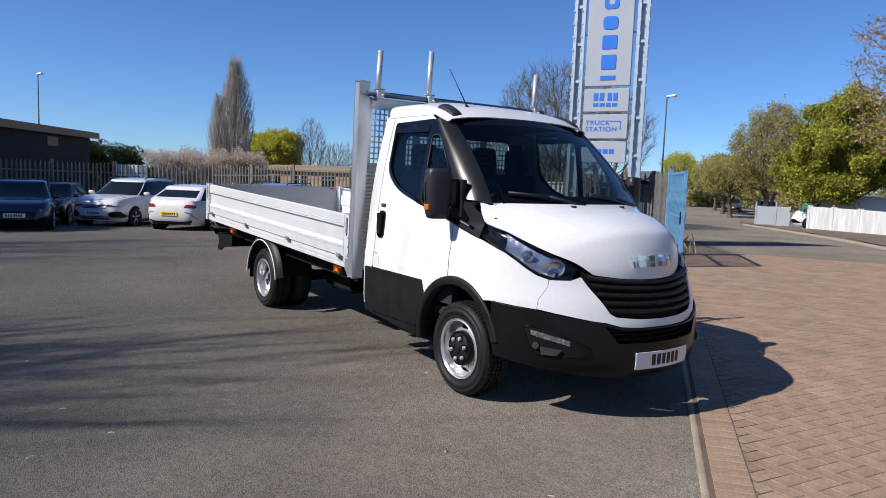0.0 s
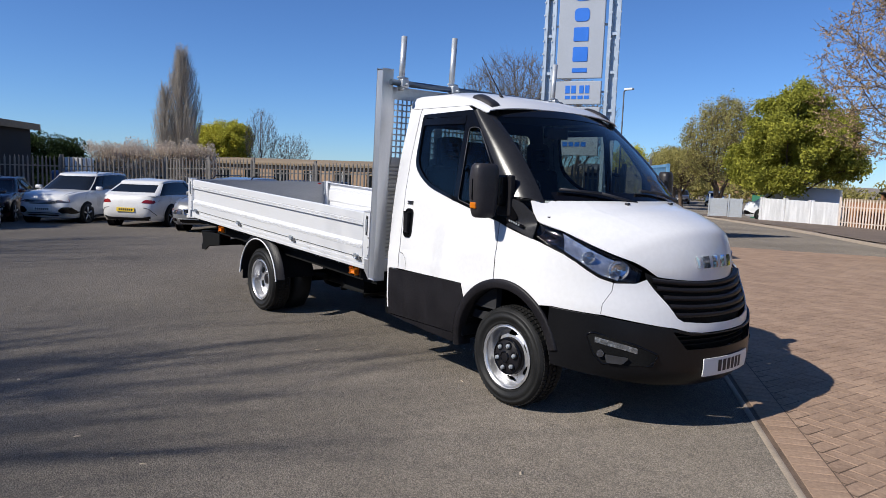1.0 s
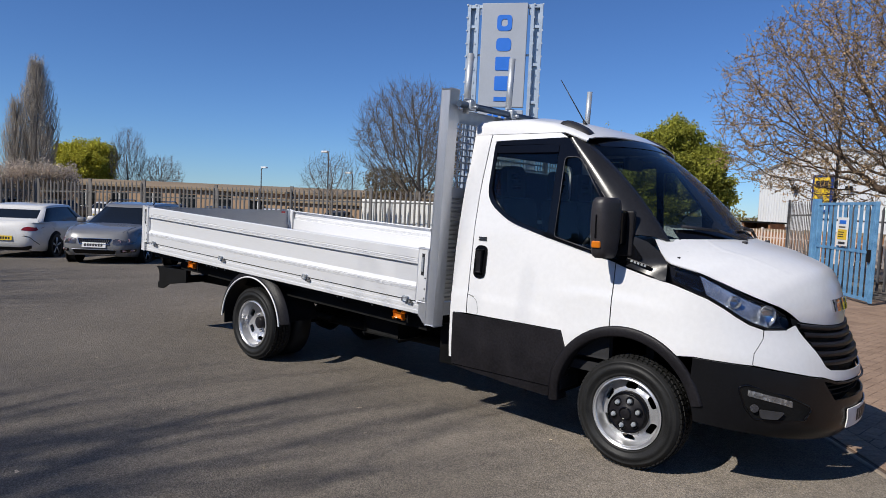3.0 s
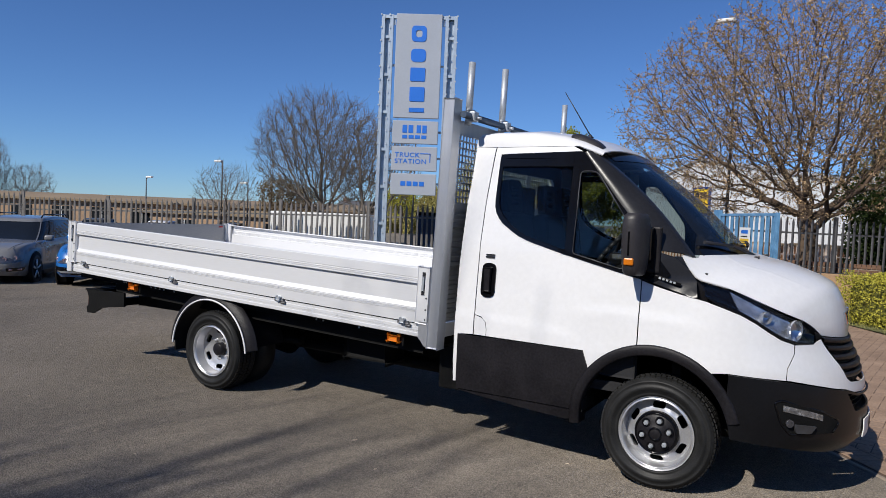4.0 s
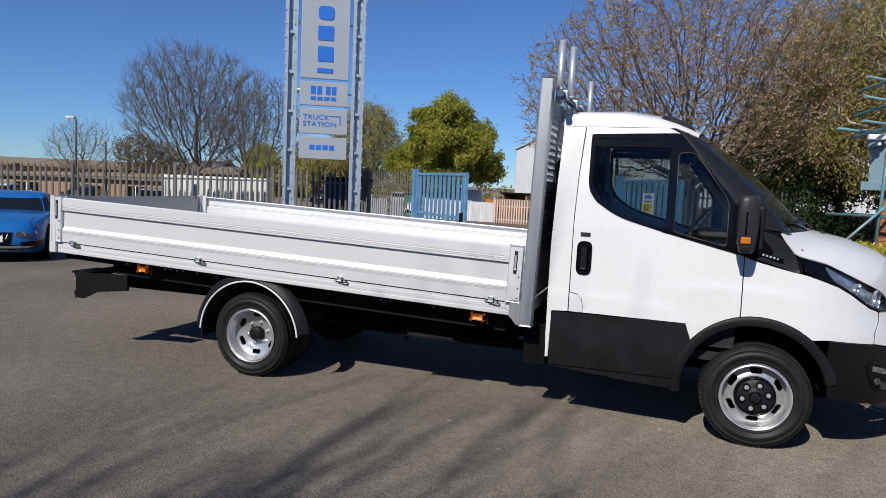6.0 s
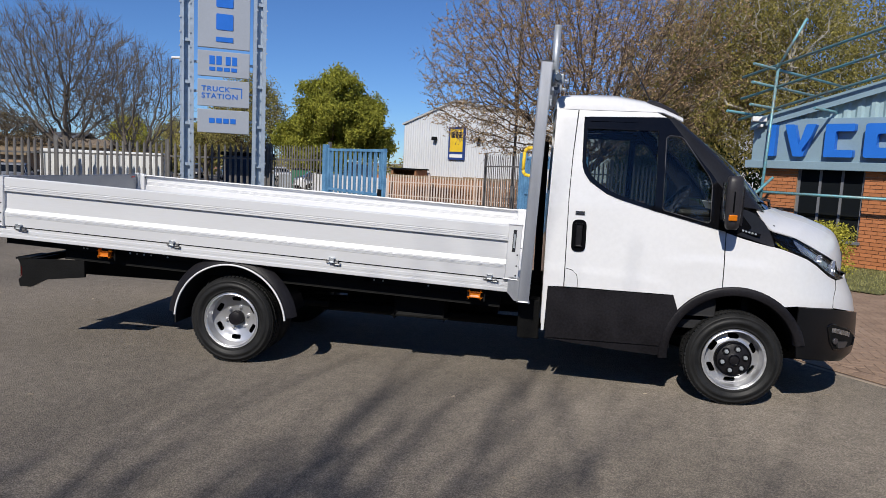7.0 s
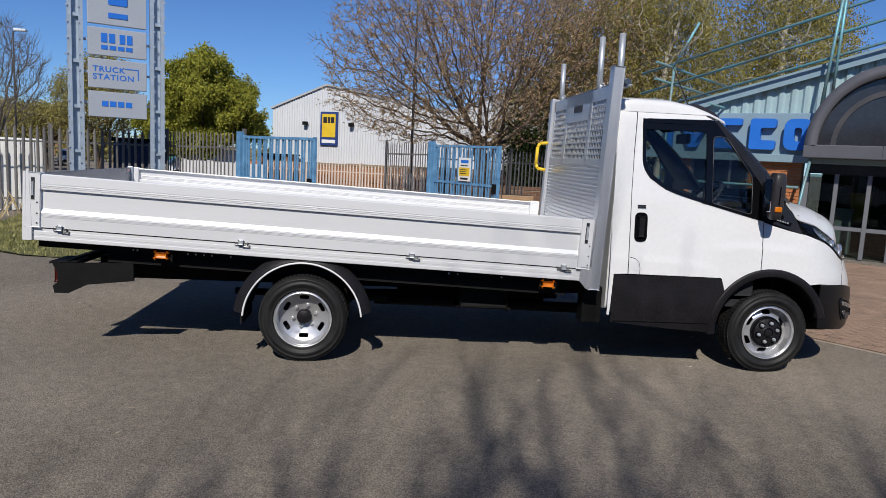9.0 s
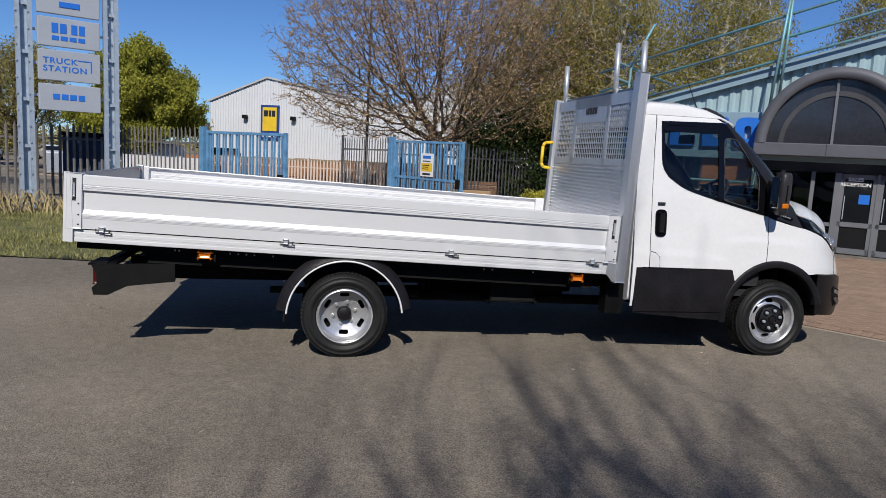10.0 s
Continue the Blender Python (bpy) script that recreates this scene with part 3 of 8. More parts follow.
# grille: dark back, slats
grille_poly = [(-0.57, 0.965), (-0.46, 0.925), (-0.3, 0.90), (0.0, 0.885), (0.3, 0.90), (0.46, 0.925), (0.57, 0.965), (0.56, 0.92), (0.46, 0.775), (0.41, 0.69), (0.37, 0.665), (0.0, 0.645), (-0.37, 0.665), (-0.41, 0.69), (-0.46, 0.775), (-0.56, 0.92)]
grille = part("grille", panel(grille_poly, lambda s, z: skin(s, z, -0.03), 0.06), M["chassis"], truck, "black slatted front grille", True)
for i, zz in enumerate((0.705, 0.752, 0.80, 0.848, 0.888)):
    half = lerp_table([(0.66, 0.37), (0.70, 0.41), (0.78, 0.46), (0.92, 0.55)], zz)
    rows = []
    for o, dz in ((-0.028, 0.012), (0.0, 0.012), (0.006, 0.004), (0.0, -0.014), (-0.028, -0.018)):
        rows.append([skin(s, zz + dz + 0.03 * abs(s / 0.5) ** 2 * (0.4 + 0.15 * i), o) for s in np.linspace(-half, half, 17)])
    part("slat", loft(bmesh.new(), rows), M["black_plastic"], grille, smooth=True)
# bonnet
HOOD = [(0.0, 0.4, 1.378, 0.11, 0.842, 1.37), (0.1, 0.46, 1.366, 0.155, 0.862, 1.3), (0.19, 0.53, 1.35, 0.205, 0.868, 1.238), (0.26, 0.588, 1.338, 0.29, 0.858, 1.218), (0.33, 0.646, 1.325, 0.381, 0.832, 1.195), (0.55, 0.812, 1.264, 0.558, 0.74, 1.115), (0.67, 0.886, 1.224, 0.645, 0.68, 1.075), (0.73, 0.912, 1.192, 0.684, 0.65, 1.058), (0.84, 0.950, 1.115, 0.763, 0.565, 1.02), (0.92, 0.973, 1.04, 0.805, 0.51, 0.985), (0.97, 0.986, 0.96, 0.83, 0.475, 0.955), (1.0, 0.983, 0.905, 0.845, 0.445, 0.935)]


def bonnet(u, v, lift=0.0):
    t = [lerp_table([(r[0], r[k]) for r in HOOD], v) for k in range(1, 6)]
    a = abs(u)
    return Vector((t[0] - (t[0] - t[2]) * a ** 2.2 + lift * v, u * t[3], t[1] - (t[1] - t[4]) * a ** 2.6 + lift * (1 - 0.6 * v)))


bm = loft(bmesh.new(), [[bonnet(u, v) for u in np.linspace(-1, 1, 33)] for v in np.linspace(0, 1, 30)])
thick(part("bonnet", bm, M["white_paint"], truck, "white painted bonnet", True), 0.008)
for sg in (-1, 1):
    bm = bmesh.new()
    p = bonnet(sg * 0.30, 0.12)
    box(bm, p.x - 0.012, p.x + 0.018, p.y - 0.016, p.y + 0.016, p.z - 0.004, p.z + 0.016, bevel=0.005)
    part("washer_jet", bm, M["ink"], truck)
    rows = [[bonnet(sg * (0.62 + w), v, o) for v in np.linspace(0.02, 0.6, 12)] for w, o in ((-0.05, 0.0), (-0.015, 0.006), (0.02, 0.006), (0.06, 0.0))]
    part("bonnet_crease", loft(bmesh.new(), rows), M["white_paint"], truck, smooth=True)
for y0, y1 in ((-0.20, -0.182), (-0.155, -0.085), (-0.055, 0.0), (0.035, 0.09), (0.125, 0.195)):
    bm = bmesh.new()
    rows = [[bonnet(y / 0.5, v, 0.012) for y in np.linspace(y0, y1, 5)] for v in np.linspace(0.90, 0.955, 4)]
    loft(bm, rows)
    thick(part("bonnet_badge", bm, M["chrome"], truck, "plain chrome badge block"), 0.012)
# number plate with unreadable bars
plate = thick(part("number_plate", panel(fillet([(-0.247, 0.325), (-0.247, 0.44), (0.247, 0.44), (0.247, 0.325)], 0.008), lambda s, z: skin(s, z, 0.033), 0.06), M["plate_white"], truck, "white show plate with dark bars"), 0.006)
for i in range(6):
    y = -0.125 + i * 0.044
    part("plate_bar", panel([(y, 0.347), (y, 0.422), (y + 0.033, 0.422), (y + 0.033, 0.347)], lambda s, z: skin(s, z, 0.0375), 0.05), M["ink"], plate)
# roof
ROOF = [(-1.335, 2.085, 2.07, 0.762), (-1.325, 2.135, 2.105, 0.770), (-1.29, 2.160, 2.122, 0.774), (-1.2, 2.172, 2.125, 0.776), (-0.9, 2.182, 2.118, 0.776), (-0.7, 2.152, 2.088, 0.776), (-0.58, 2.11, 2.048, 0.776), (-0.50, 2.07, 2.018, 0.776), (-0.43, 2.035, 1.99, 0.76)]


def roof_at(x, y):
    zc, ze, yw = (lerp_table([(r[0], r[k]) for r in ROOF], x) for k in (1, 2, 3))
    return ze + (zc - ze) * (1 - min(1.0, abs(y) / yw) ** 3.6)


bm = bmesh.new()
rows = []
for x, zc, ze, yw in ROOF:
    arch_row = [Vector((x + (0.06 * (1 - abs(u) ** 2) if x > -0.6 else 0), u * yw, roof_at(x, u * yw))) for u in np.linspace(-0.97, 0.97, 27)]
    low = min(2.035, ze - 0.015)
    rows.append([Vector((x, -yw - 0.004, low)), Vector((x, -yw + 0.002, ze - 0.035 if ze > 2.06 else low + 0.004)), Vector((x, -yw + 0.012, ze - 0.010))] + arch_row + [Vector((x, yw - 0.012, ze - 0.010)), Vector((x, yw - 0.002, ze - 0.035 if ze > 2.06 else low + 0.004)), Vector((x, yw + 0.004, low))])
thick(part("roof", loft(bm, rows), M["white_paint"], truck, "white cab roof", True), 0.008)
for sg in (-1, 1):
    rows = []
    for a in np.linspace(-1, 1, 15):
        x = -0.56 + 0.12 * a
        rows.append([Vector((x, sg * (0.655 + 0.052 * b), roof_at(x, 0.655 + 0.052 * b) - 0.004 + 0.042 * (1 - a ** 4) ** 0.5 * (1 - b ** 4) ** 0.5)) for b in np.linspace(-1, 1, 9)])
    part("roof_marker_cap", loft(bmesh.new(), rows), M["mirror_black"], truck, "black roof corner cap", True)
bm = bmesh.new()
tube(bm, (-0.62, -0.45, 2.14), (-0.80, -0.50, 2.44), 0.005, 0.003, 6)
tube(bm, (-0.61, -0.448, 2.12), (-0.63, -0.452, 2.15), 0.015, 0.009, 8)
part("aerial", bm, M["ink"], truck)
# windscreen
bm = loft(bmesh.new(), [[screen(u, t) for u in np.linspace(-1, 1, 21)] for t in np.linspace(0, 1, 9)])
ws = part("windscreen", bm, M["car_glass"], truck, "clear curved windscreen", True)
ws.visible_shadow = False
for name, t0, t1 in (("screen_top_band", 0.0, 0.10), ("screen_low_band", 0.90, 1.0)):
    bm = loft(bmesh.new(), [[screen(u, t, 0.002) for u in np.linspace(-0.88, 0.88, 21)] for t in (t0, (t0 + t1) / 2, t1)])
    part(name, bm, M["gloss_black"], truck, smooth=True)
bm = loft(bmesh.new(), [[Vector((0.38 - 0.26 * abs(u) ** 2 * 0.76 + d, u * 0.74, z)) for u in np.linspace(-1, 1, 17)] for d, z in ((-0.04, 1.352), (0.03, 1.33), (0.09, 1.305))])
part("cowl", bm, M["black_plastic"], truck, smooth=True)
for y0, y1, t in ((-0.10, -0.66, 0.93), (0.62, 0.02, 0.93)):
    bm = bmesh.new()
    a, b = screen(y0 / 0.8, 1.01, 0.02), screen(y1 / 0.8, 0.90, 0.022)
    pipe(bm, [a, a.lerp(b, 0.5) + Vector((0.015, 0, 0.02)), b], 0.011, 6)
    part("wiper", bm, M["ink"], truck)
# rear wall of the cab
back = fillet([(-0.90, 0.45), (-0.90, 1.35), (-0.77, 2.08), (0.77, 2.08), (0.90, 1.35), (0.90, 0.45)], 0.05)
hole = fillet([(-0.62, 1.42), (-0.62, 1.93), (0.62, 1.93), (0.62, 1.42)], 0.08)
thick(part("cab_back", panel(back, lambda y, z: Vector((-1.335 + 0.03 * max(0, z - 1.2), y, z)), 0.1, [hole]), M["white_paint"], truck, "white cab rear wall with window opening"), 0.03)
bp = part("rear_pane", panel(hole, lambda y, z: Vector((-1.335 + 0.03 * max(0, z - 1.2), y, z)), 0.2), M["car_glass"], truck)
bp.visible_shadow = False
part("cab_back_lining", panel(back, lambda y, z: Vector((-1.30 + 0.03 * max(0, z - 1.2), y * 0.97, z - 0.03)), 0.1, [hole]), M["seat_fabric"], truck)
# interior
boxes("cab_floor", [(-1.3, 0.15, -0.86, 0.86, 0.50, 0.56)], M["seat_fabric"], truck)
boxes("dashboard", [(-0.32, 0.28, -0.84, 0.84, 0.95, 1.30)], M["black_plastic"], truck, 0.07)
boxes("instrument_hood", [(-0.40, -0.12, -0.68, -0.22, 1.27, 1.36)], M["black_plastic"], truck, 0.04)
boxes("engine_block", [(-0.10, 0.70, -0.48, 0.48, 0.50, 1.02)], M["chassis"], truck, 0.06)
# unseen box added to keep sun from leaking into the truck's front shadow
boxes("radiator_pack", [(0.46, 0.80, -0.62, 0.62, 0.31, 0.80)], M["chassis"], truck, 0.03)
boxes("firewall", [(0.08, 0.13, -0.80, 0.80, 0.5, 1.28)], M["chassis"], truck)
boxes("headlining", [(-1.28, -0.55, -0.74, 0.74, 2.005, 2.02)], M["seat_fabric"], truck)
boxes("inner_mirror", [(-0.46, -0.42, -0.13, 0.13, 1.83, 1.92)], M["ink"], truck, 0.015)
for sg in (-1, 1):
    boxes("door_lining", [(-1.18, -0.12, sg * 0.855, sg * 0.885, 0.6, 1.24)], M["seat_fabric"], truck, 0.01)
for y0, w in ((-0.46, 0.25), (0.22, 0.22), (0.62, 0.22)):
    seat = boxes("seat", [(-1.08, -0.58, y0 - w, y0 + w, 0.88, 1.04)], M["seat_fabric"], truck, 0.05, label="dark fabric cab seat")
    boxes("backrest", [(-0.09, 0.06, y0 - w * 0.95, y0 + w * 0.95, 0.0, 0.62)], M["seat_fabric"], seat, 0.05, Matrix.Translation((-1.08, 0, 0.98)) @ pose(0, 0, 0, 0, -8, 0))
    bm = panel(fillet([(-0.13, 0.0), (-0.12, 0.24), (0.12, 0.24), (0.13, 0.0)], 0.06), lambda u, v: Vector((-1.18 - 0.08 * v, y0 + u, 1.59 + v)), 0.05, [fillet([(-0.06, 0.06 + k * 0.05), (-0.06, 0.09 + k * 0.05), (0.06, 0.09 + k * 0.05), (0.06, 0.06 + k * 0.05)], 0.012) for k in range(3)])
    thick(part("headrest", bm, M["seat_fabric"], seat), 0.06)
bm = bmesh.new()
hubp = Vector((-0.42, -0.45, 1.34))
ring = [hubp + pose(0, 0, 0, 0, -52, 0).to_3x3() @ Vector((0.215 * math.cos(a), 0.215 * math.sin(a), 0)) for a in np.linspace(0, 2 * math.pi, 25)]
pipe(bm, ring, 0.016, 8)
for k in (3, 12, 21):
    tube(bm, hubp + Vector((0.02, 0, -0.015)), ring[k], 0.014, n=6)
tube(bm, hubp + Vector((0, 0, 0.005)), (-0.15, -0.45, 1.14), 0.04, n=10)
part("steering_wheel", bm, M["ink"], truck)

# the cab rides high on its unladen front springs
for ob in truck.children:
    ob.location.z += 0.036

# ---- bed: pitched up to the rear with the empty springs ----
PITCH = radians(2.2)


def B(x, y, z):
    """A place on the bed: x back from its front edge (minus), z up from the underside of the floor rail."""
    return Vector((-1.505 + x * math.cos(PITCH) + z * math.sin(PITCH), y, 0.725 - x * math.sin(PITCH) + z * math.cos(PITCH)))


BM = Matrix(((math.cos(PITCH), 0, math.sin(PITCH), -1.505), (0, 1, 0, 0), (-math.sin(PITCH), 0, math.cos(PITCH), 0.725), (0, 0, 0, 1)))
LEN, HW = 4.24, 1.0


def extrude_profile(prof, x0, x1, sg, name, material, label=""):
    """A straight extrusion of rows of (out, up) between two places along the bed."""
    bm = bmesh.new()
    loft(bm, [[B(x, sg * o, h) for x in (x0, x1)] for o, h in prof])
    for fc in bm.faces:
        fc.smooth = False
    for x in (x0, x1):
        bm.faces.new([bm.verts.new(B(x, sg * o, h)) for o, h in prof])
    return part(name, bm, material, truck, label)


def ribs(o, h0, h1, n, d=0.003):
    rows = []
    for i in range(n):
        a = h0 + (h1 - h0) * i / n
        w = (h1 - h0) / n
        rows += [(o, a), (o, a + w * 0.55), (o - d, a + w * 0.6), (o - d, a + w * 0.95)]
    return rows


drop = [(HW - 0.03, 0.098), (HW + 0.004, 0.098), (HW + 0.006, 0.173)] + ribs(HW + 0.009, 0.176, 0.201, 3, 0.004) + [(HW + 0.009, 0.205), (HW - 0.007, 0.230), (HW - 0.010, 0.236), (HW - 0.010, 0.374), (HW + 0.011, 0.376)] + ribs(HW + 0.011, 0.380, 0.414, 3, 0.004) + [(HW + 0.011, 0.418), (HW + 0.010, 0.48), (HW + 0.003, 0.487), (HW - 0.026, 0.487), (HW - 0.03, 0.48)]
rail = [(HW - 0.06, 0.0), (HW - 0.004, 0.0)] + ribs(HW - 0.002, 0.004, 0.085, 2, 0.002) + [(HW - 0.004, 0.088), (HW - 0.06, 0.088)]
for sg in (-1, 1):
    extrude_profile(drop, -LEN + 0.10, -0.12, sg, "drop_side", M["aluminium"], "ribbed aluminium drop side")
    extrude_profile(rail, -LEN, -0.03, sg, "floor_rail", M["aluminium"], "ribbed aluminium floor edge rail")
    # black strip that paints the shadow into the gap below the drop side
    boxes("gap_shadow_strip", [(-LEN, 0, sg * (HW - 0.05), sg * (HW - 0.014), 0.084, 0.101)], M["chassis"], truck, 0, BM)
    for x0, x1, nm in ((-LEN, -LEN + 0.10, "rear_corner_post"), (-0.13, -0.035, "front_corner_post")):
        boxes(nm, [(x0, x1, sg * (HW - 0.035), sg * (HW + 0.018), 0.098, 0.495)], M["aluminium"], truck, 0.006, BM)
        xm = (x0 + x1) / 2 + 0.0
        boxes("latch_slot", [(xm - 0.012, xm + 0.012, sg * (HW + 0.014), sg * (HW + 0.0195), 0.30, 0.46)], M["ink"], truck, 0.002, BM)
        boxes("latch_lever", [(xm - 0.007, xm + 0.007, sg * (HW + 0.015), sg * (HW + 0.027), 0.33, 0.43)], M["galv"], truck, 0.004, BM)
        for zz in (0.13, 0.20, 0.28):
            bm = bmesh.new()
            tube(bm, B(xm + 0.03, sg * (HW + 0.016), zz), B(xm + 0.03, sg * (HW + 0.022), zz), 0.006, n=8)
            part("rivet", bm, M["ink"], truck)
    poly = [(0.0, -0.055), (0.0, 0.115), (-0.10, 0.115), (-0.10, 0.0), (-0.085, -0.012), (-0.045, -0.055)]
    thick(part("bed_corner_bracket", panel(poly, lambda x, z: B(x, sg * (HW + 0.012), z), 0.06), M["alu_post"], truck, "pale metal corner bracket"), 0.012)
    poly = [(-LEN - 0.02, 0.0), (-LEN - 0.02, 0.50), (-LEN + 0.02, 0.50), (-LEN + 0.045, 0.10), (-LEN + 0.045, 0.0)]
    thick(part("rear_corner_plate", panel(poly, lambda x, z: B(x, sg * (HW + 0.014), z), 0.08), M["aluminium"], truck), 0.014)
    for x in (-0.235, -1.42, -2.70, -4.00):
        latch = boxes("side_hinge", [(x - 0.045, x + 0.045, sg * (HW - 0.005), sg * (HW + 0.010), 0.080, 0.100)], M["hinge_metal"], truck, 0.004, BM, "small galvanised hinge clamp")
        boxes("pin", [(x - 0.02, x + 0.015, sg * (HW + 0.005), sg * (HW + 0.024), 0.084, 0.115)], M["galv"], latch, 0.006, BM)
        boxes("tongue", [(x + 0.01, x + 0.06, sg * (HW + 0.004), sg * (HW + 0.014), 0.068, 0.08)], M["hinge_metal"], latch, 0.004, BM)
    for x in (-0.335, -3.29):
        mk = boxes("side_marker", [(x - 0.042, x + 0.042, sg * 0.945, sg * 0.972, -0.070, -0.028)], M["amber"], truck, 0.016, BM, "amber side marker lamp")
        boxes("marker_bracket", [(x - 0.06, x + 0.075, sg * 0.935, sg * 0.945, -0.10, 0.01)], M["chassis"], mk, 0, BM)
    # headboard posts
    boxes("headboard_post", [(-0.02, 0.062, sg * (HW - 0.07), sg * (HW + 0.02), -0.06, 1.655 if sg < 0 else 1.56)], M["alu_post"], truck, 0.008, BM, "square aluminium headboard post")
    # mudguards
    for cx, r in ((AXLE_R, 0.455),):
        outer = [(x, z) for x, z in arc(cx, 0.335, r, 10, 172, 24)]
        bm = loft(bmesh.new(), [[Vector((x, sg * y, z)) for x, z in outer] for y in (0.97, 0.96, 0.55)])
        thick(part("mudguard", bm, M["black_plastic"], truck, "black rear mudguard with white edge", True), 0.012)
        bm = bmesh.new()
        loft(bm, [[Vector((cx + (r + d) * math.cos(radians(a)), sg * y, 0.335 + (r + d) * math.sin(radians(a)) * 0.99)) for a in np.linspace(8, 174, 26)] for d, y in ((-0.008, 0.978), (0.012, 0.985), (0.055, 0.965), (0.075, 0.93))])
        thick(part("mudguard_rim", bm, M["black_plastic"], truck, smooth=True), 0.006)
        bm = bmesh.new()
        sweep(bm, [(cx + (r - 0.004) * math.cos(radians(a)), sg * 0.994, 0.335 + (r - 0.004) * math.sin(radians(a))) for a in np.linspace(6, 176, 60)], 0.008, 6)
        part("mudguard_edge", bm, M["white_paint"], truck, "white mudguard edge trim")
        boxes("mud_flap", [(cx - 0.475, cx - 0.462, sg * 0.55, sg * 0.95, 0.29, 0.42)], M["rubber"], truck, 0.003)
# added black panel that darkens the shaded gap between cab and headboard
boxes("cab_back_panel", [(-1.425, -1.365, -0.42, 0.42, 0.72, 1.85)], M["chassis"], truck, 0.02, label="added black panel for the shade between cab and headboard")
# tailboard and floor
boxes("tailboard", [(-LEN, -LEN + 0.03, -HW + 0.03, HW - 0.03, 0.098, 0.487)], M["alu_shaded"], truck, 0.004, BM, "aluminium tailboard with its inner face's shade in the colour")
boxes("tail_latch", [(-LEN + 0.0, -LEN + 0.05, HW - 0.06, HW - 0.03, 0.30, 0.50)], M["galv"], truck, 0.004, BM)
boxes("tail_reflector", [(-LEN + 0.028, -LEN + 0.034, HW - 0.16, HW - 0.10, 0.452, 0.472)], M["red_lens"], truck, 0, BM)
bm = bmesh.new()
for k in range(13):
    box(bm, -LEN + 0.03, -0.02, -0.945 + k * 0.1455, -0.945 + k * 0.1455 + 0.142, 0.07, 0.098, m=BM)
part("bed_floor", bm, M["aluminium"], truck, "dull aluminium bed floor planks")
boxes("front_floor_rail", [(-0.03, 0.02, -HW, HW, 0.0, 0.10)], M["aluminium"], truck, 0, BM)
# headboard: ribbed lower sheet, framed perforated upper part
rows = []
for i in range(24):
    h = 0.11 + i * 0.0335
    rows += [(0.004, h), (0.014, h + 0.008), (0.014, h + 0.024), (0.004, h + 0.032)]
bm = loft(bmesh.new(), [[B(xx + 0.012, y, h) for y in (-HW + 0.07, HW - 0.07)] for xx, h in rows])
for fc in bm.faces:
    fc.smooth = False
thick(part("headboard_lower", bm, M["alu_bright"], truck, "ribbed bright aluminium headboard sheet"), 0.008)
bm = bmesh.new()
for y0, y1, h0, h1 in ((-HW + 0.07, HW - 0.07, 0.905, 0.96), (-HW + 0.07, HW - 0.07, 1.43, 1.53), (-HW + 0.07, -HW + 0.12, 0.90, 1.53), (HW - 0.12, HW - 0.07, 0.90, 1.53), (-0.43, -0.36, 0.90, 1.53), (0.36, 0.43, 0.90, 1.53), (-0.40, 0.40, 1.29, 1.53)):
    box(bm, 0.012, 0.030, y0, y1, h0, h1, m=BM)
part("headboard_frame", bm, M["alu_post"], truck, "aluminium headboard upper frame")
for y0, y1, h0, h1 in ((-HW + 0.12, -0.43, 0.95, 1.44), (0.43, HW - 0.12, 0.95, 1.44), (-0.36, 0.36, 0.95, 1.30)):
    bm = bmesh.new()
    ny, nh = int((y1 - y0) / 0.045), int((h1 - h0) / 0.045)
    for i in range(ny + 1):
        yy = y0 + (y1 - y0) * i / ny
        box(bm, 0.018, 0.024, yy - 0.006, yy + 0.006, h0, h1, m=BM)
    for j in range(nh + 1):
        hh = h0 + (h1 - h0) * j / nh
        box(bm, 0.0165, 0.0255, y0, y1, hh - 0.006, hh + 0.006, m=BM)
    part("headboard_mesh", bm, M["alu_post"], truck, "square punched aluminium mesh")
for i, (y0, y1) in enumerate(((0.13, 0.115), (0.10, 0.05), (0.035, -0.01), (-0.025, -0.07), (-0.085, -0.135))):
    boxes("headboard_mark", [(0.006, 0.012, min(y0, y1), max(y0, y1), 1.37, 1.43)], M["ink"], truck, 0.003, BM)
bm = bmesh.new()
tube(bm, B(0.11, -HW + 0.02, 1.555), B(0.11, HW + 0.08, 1.555), 0.024, n=14)
part("rack_bar", bm, mat("dark_tube", (0.10, 0.13, 0.17), 0.35, 0.6, vary=0.2, scale=10), truck, "dark steel rack tube")
for y, top in ((-0.86, 1.93), (-0.33, 1.99), (0.965, 1.93)):
    bm = bmesh.new()
    tube(bm, B(0.085, y, 1.50), B(0.072, y + 0.02, top), 0.0245, n=14)
    part("rack_upright", bm, M["galv"], truck, "galvanised upright rack tube")
    clamp = boxes("tube_clamp", [(0.075, 0.15, y - 0.035, y + 0.035, 1.52, 1.59)], M["galv"], truck, 0.01, BM)
    bm = bmesh.new()
    tube(bm, B(0.10, y - 0.05, 1.60), B(0.10, y + 0.055, 1.60), 0.008, n=8)
    part("clamp_bolt", bm, M["galv"], clamp)
    bm = bmesh.new()
    tube(bm, B(0.15, y, 1.545), B(0.185, y, 1.545), 0.010, n=8)
    part("clamp_bolt", bm, M["galv"], clamp)
bm = bmesh.new()
gx = -0.10
pipe(bm, [B(-0.02, 0.93, 0.83), B(gx, 0.95, 0.84), B(gx - 0.02, 0.95, 0.88), B(gx - 0.02, 0.95, 1.06), B(gx, 0.95, 1.10), B(-0.02, 0.93, 1.11)], 0.017, 10)
part("grab_handle", bm, M["yellow"], truck, "yellow grab handle")

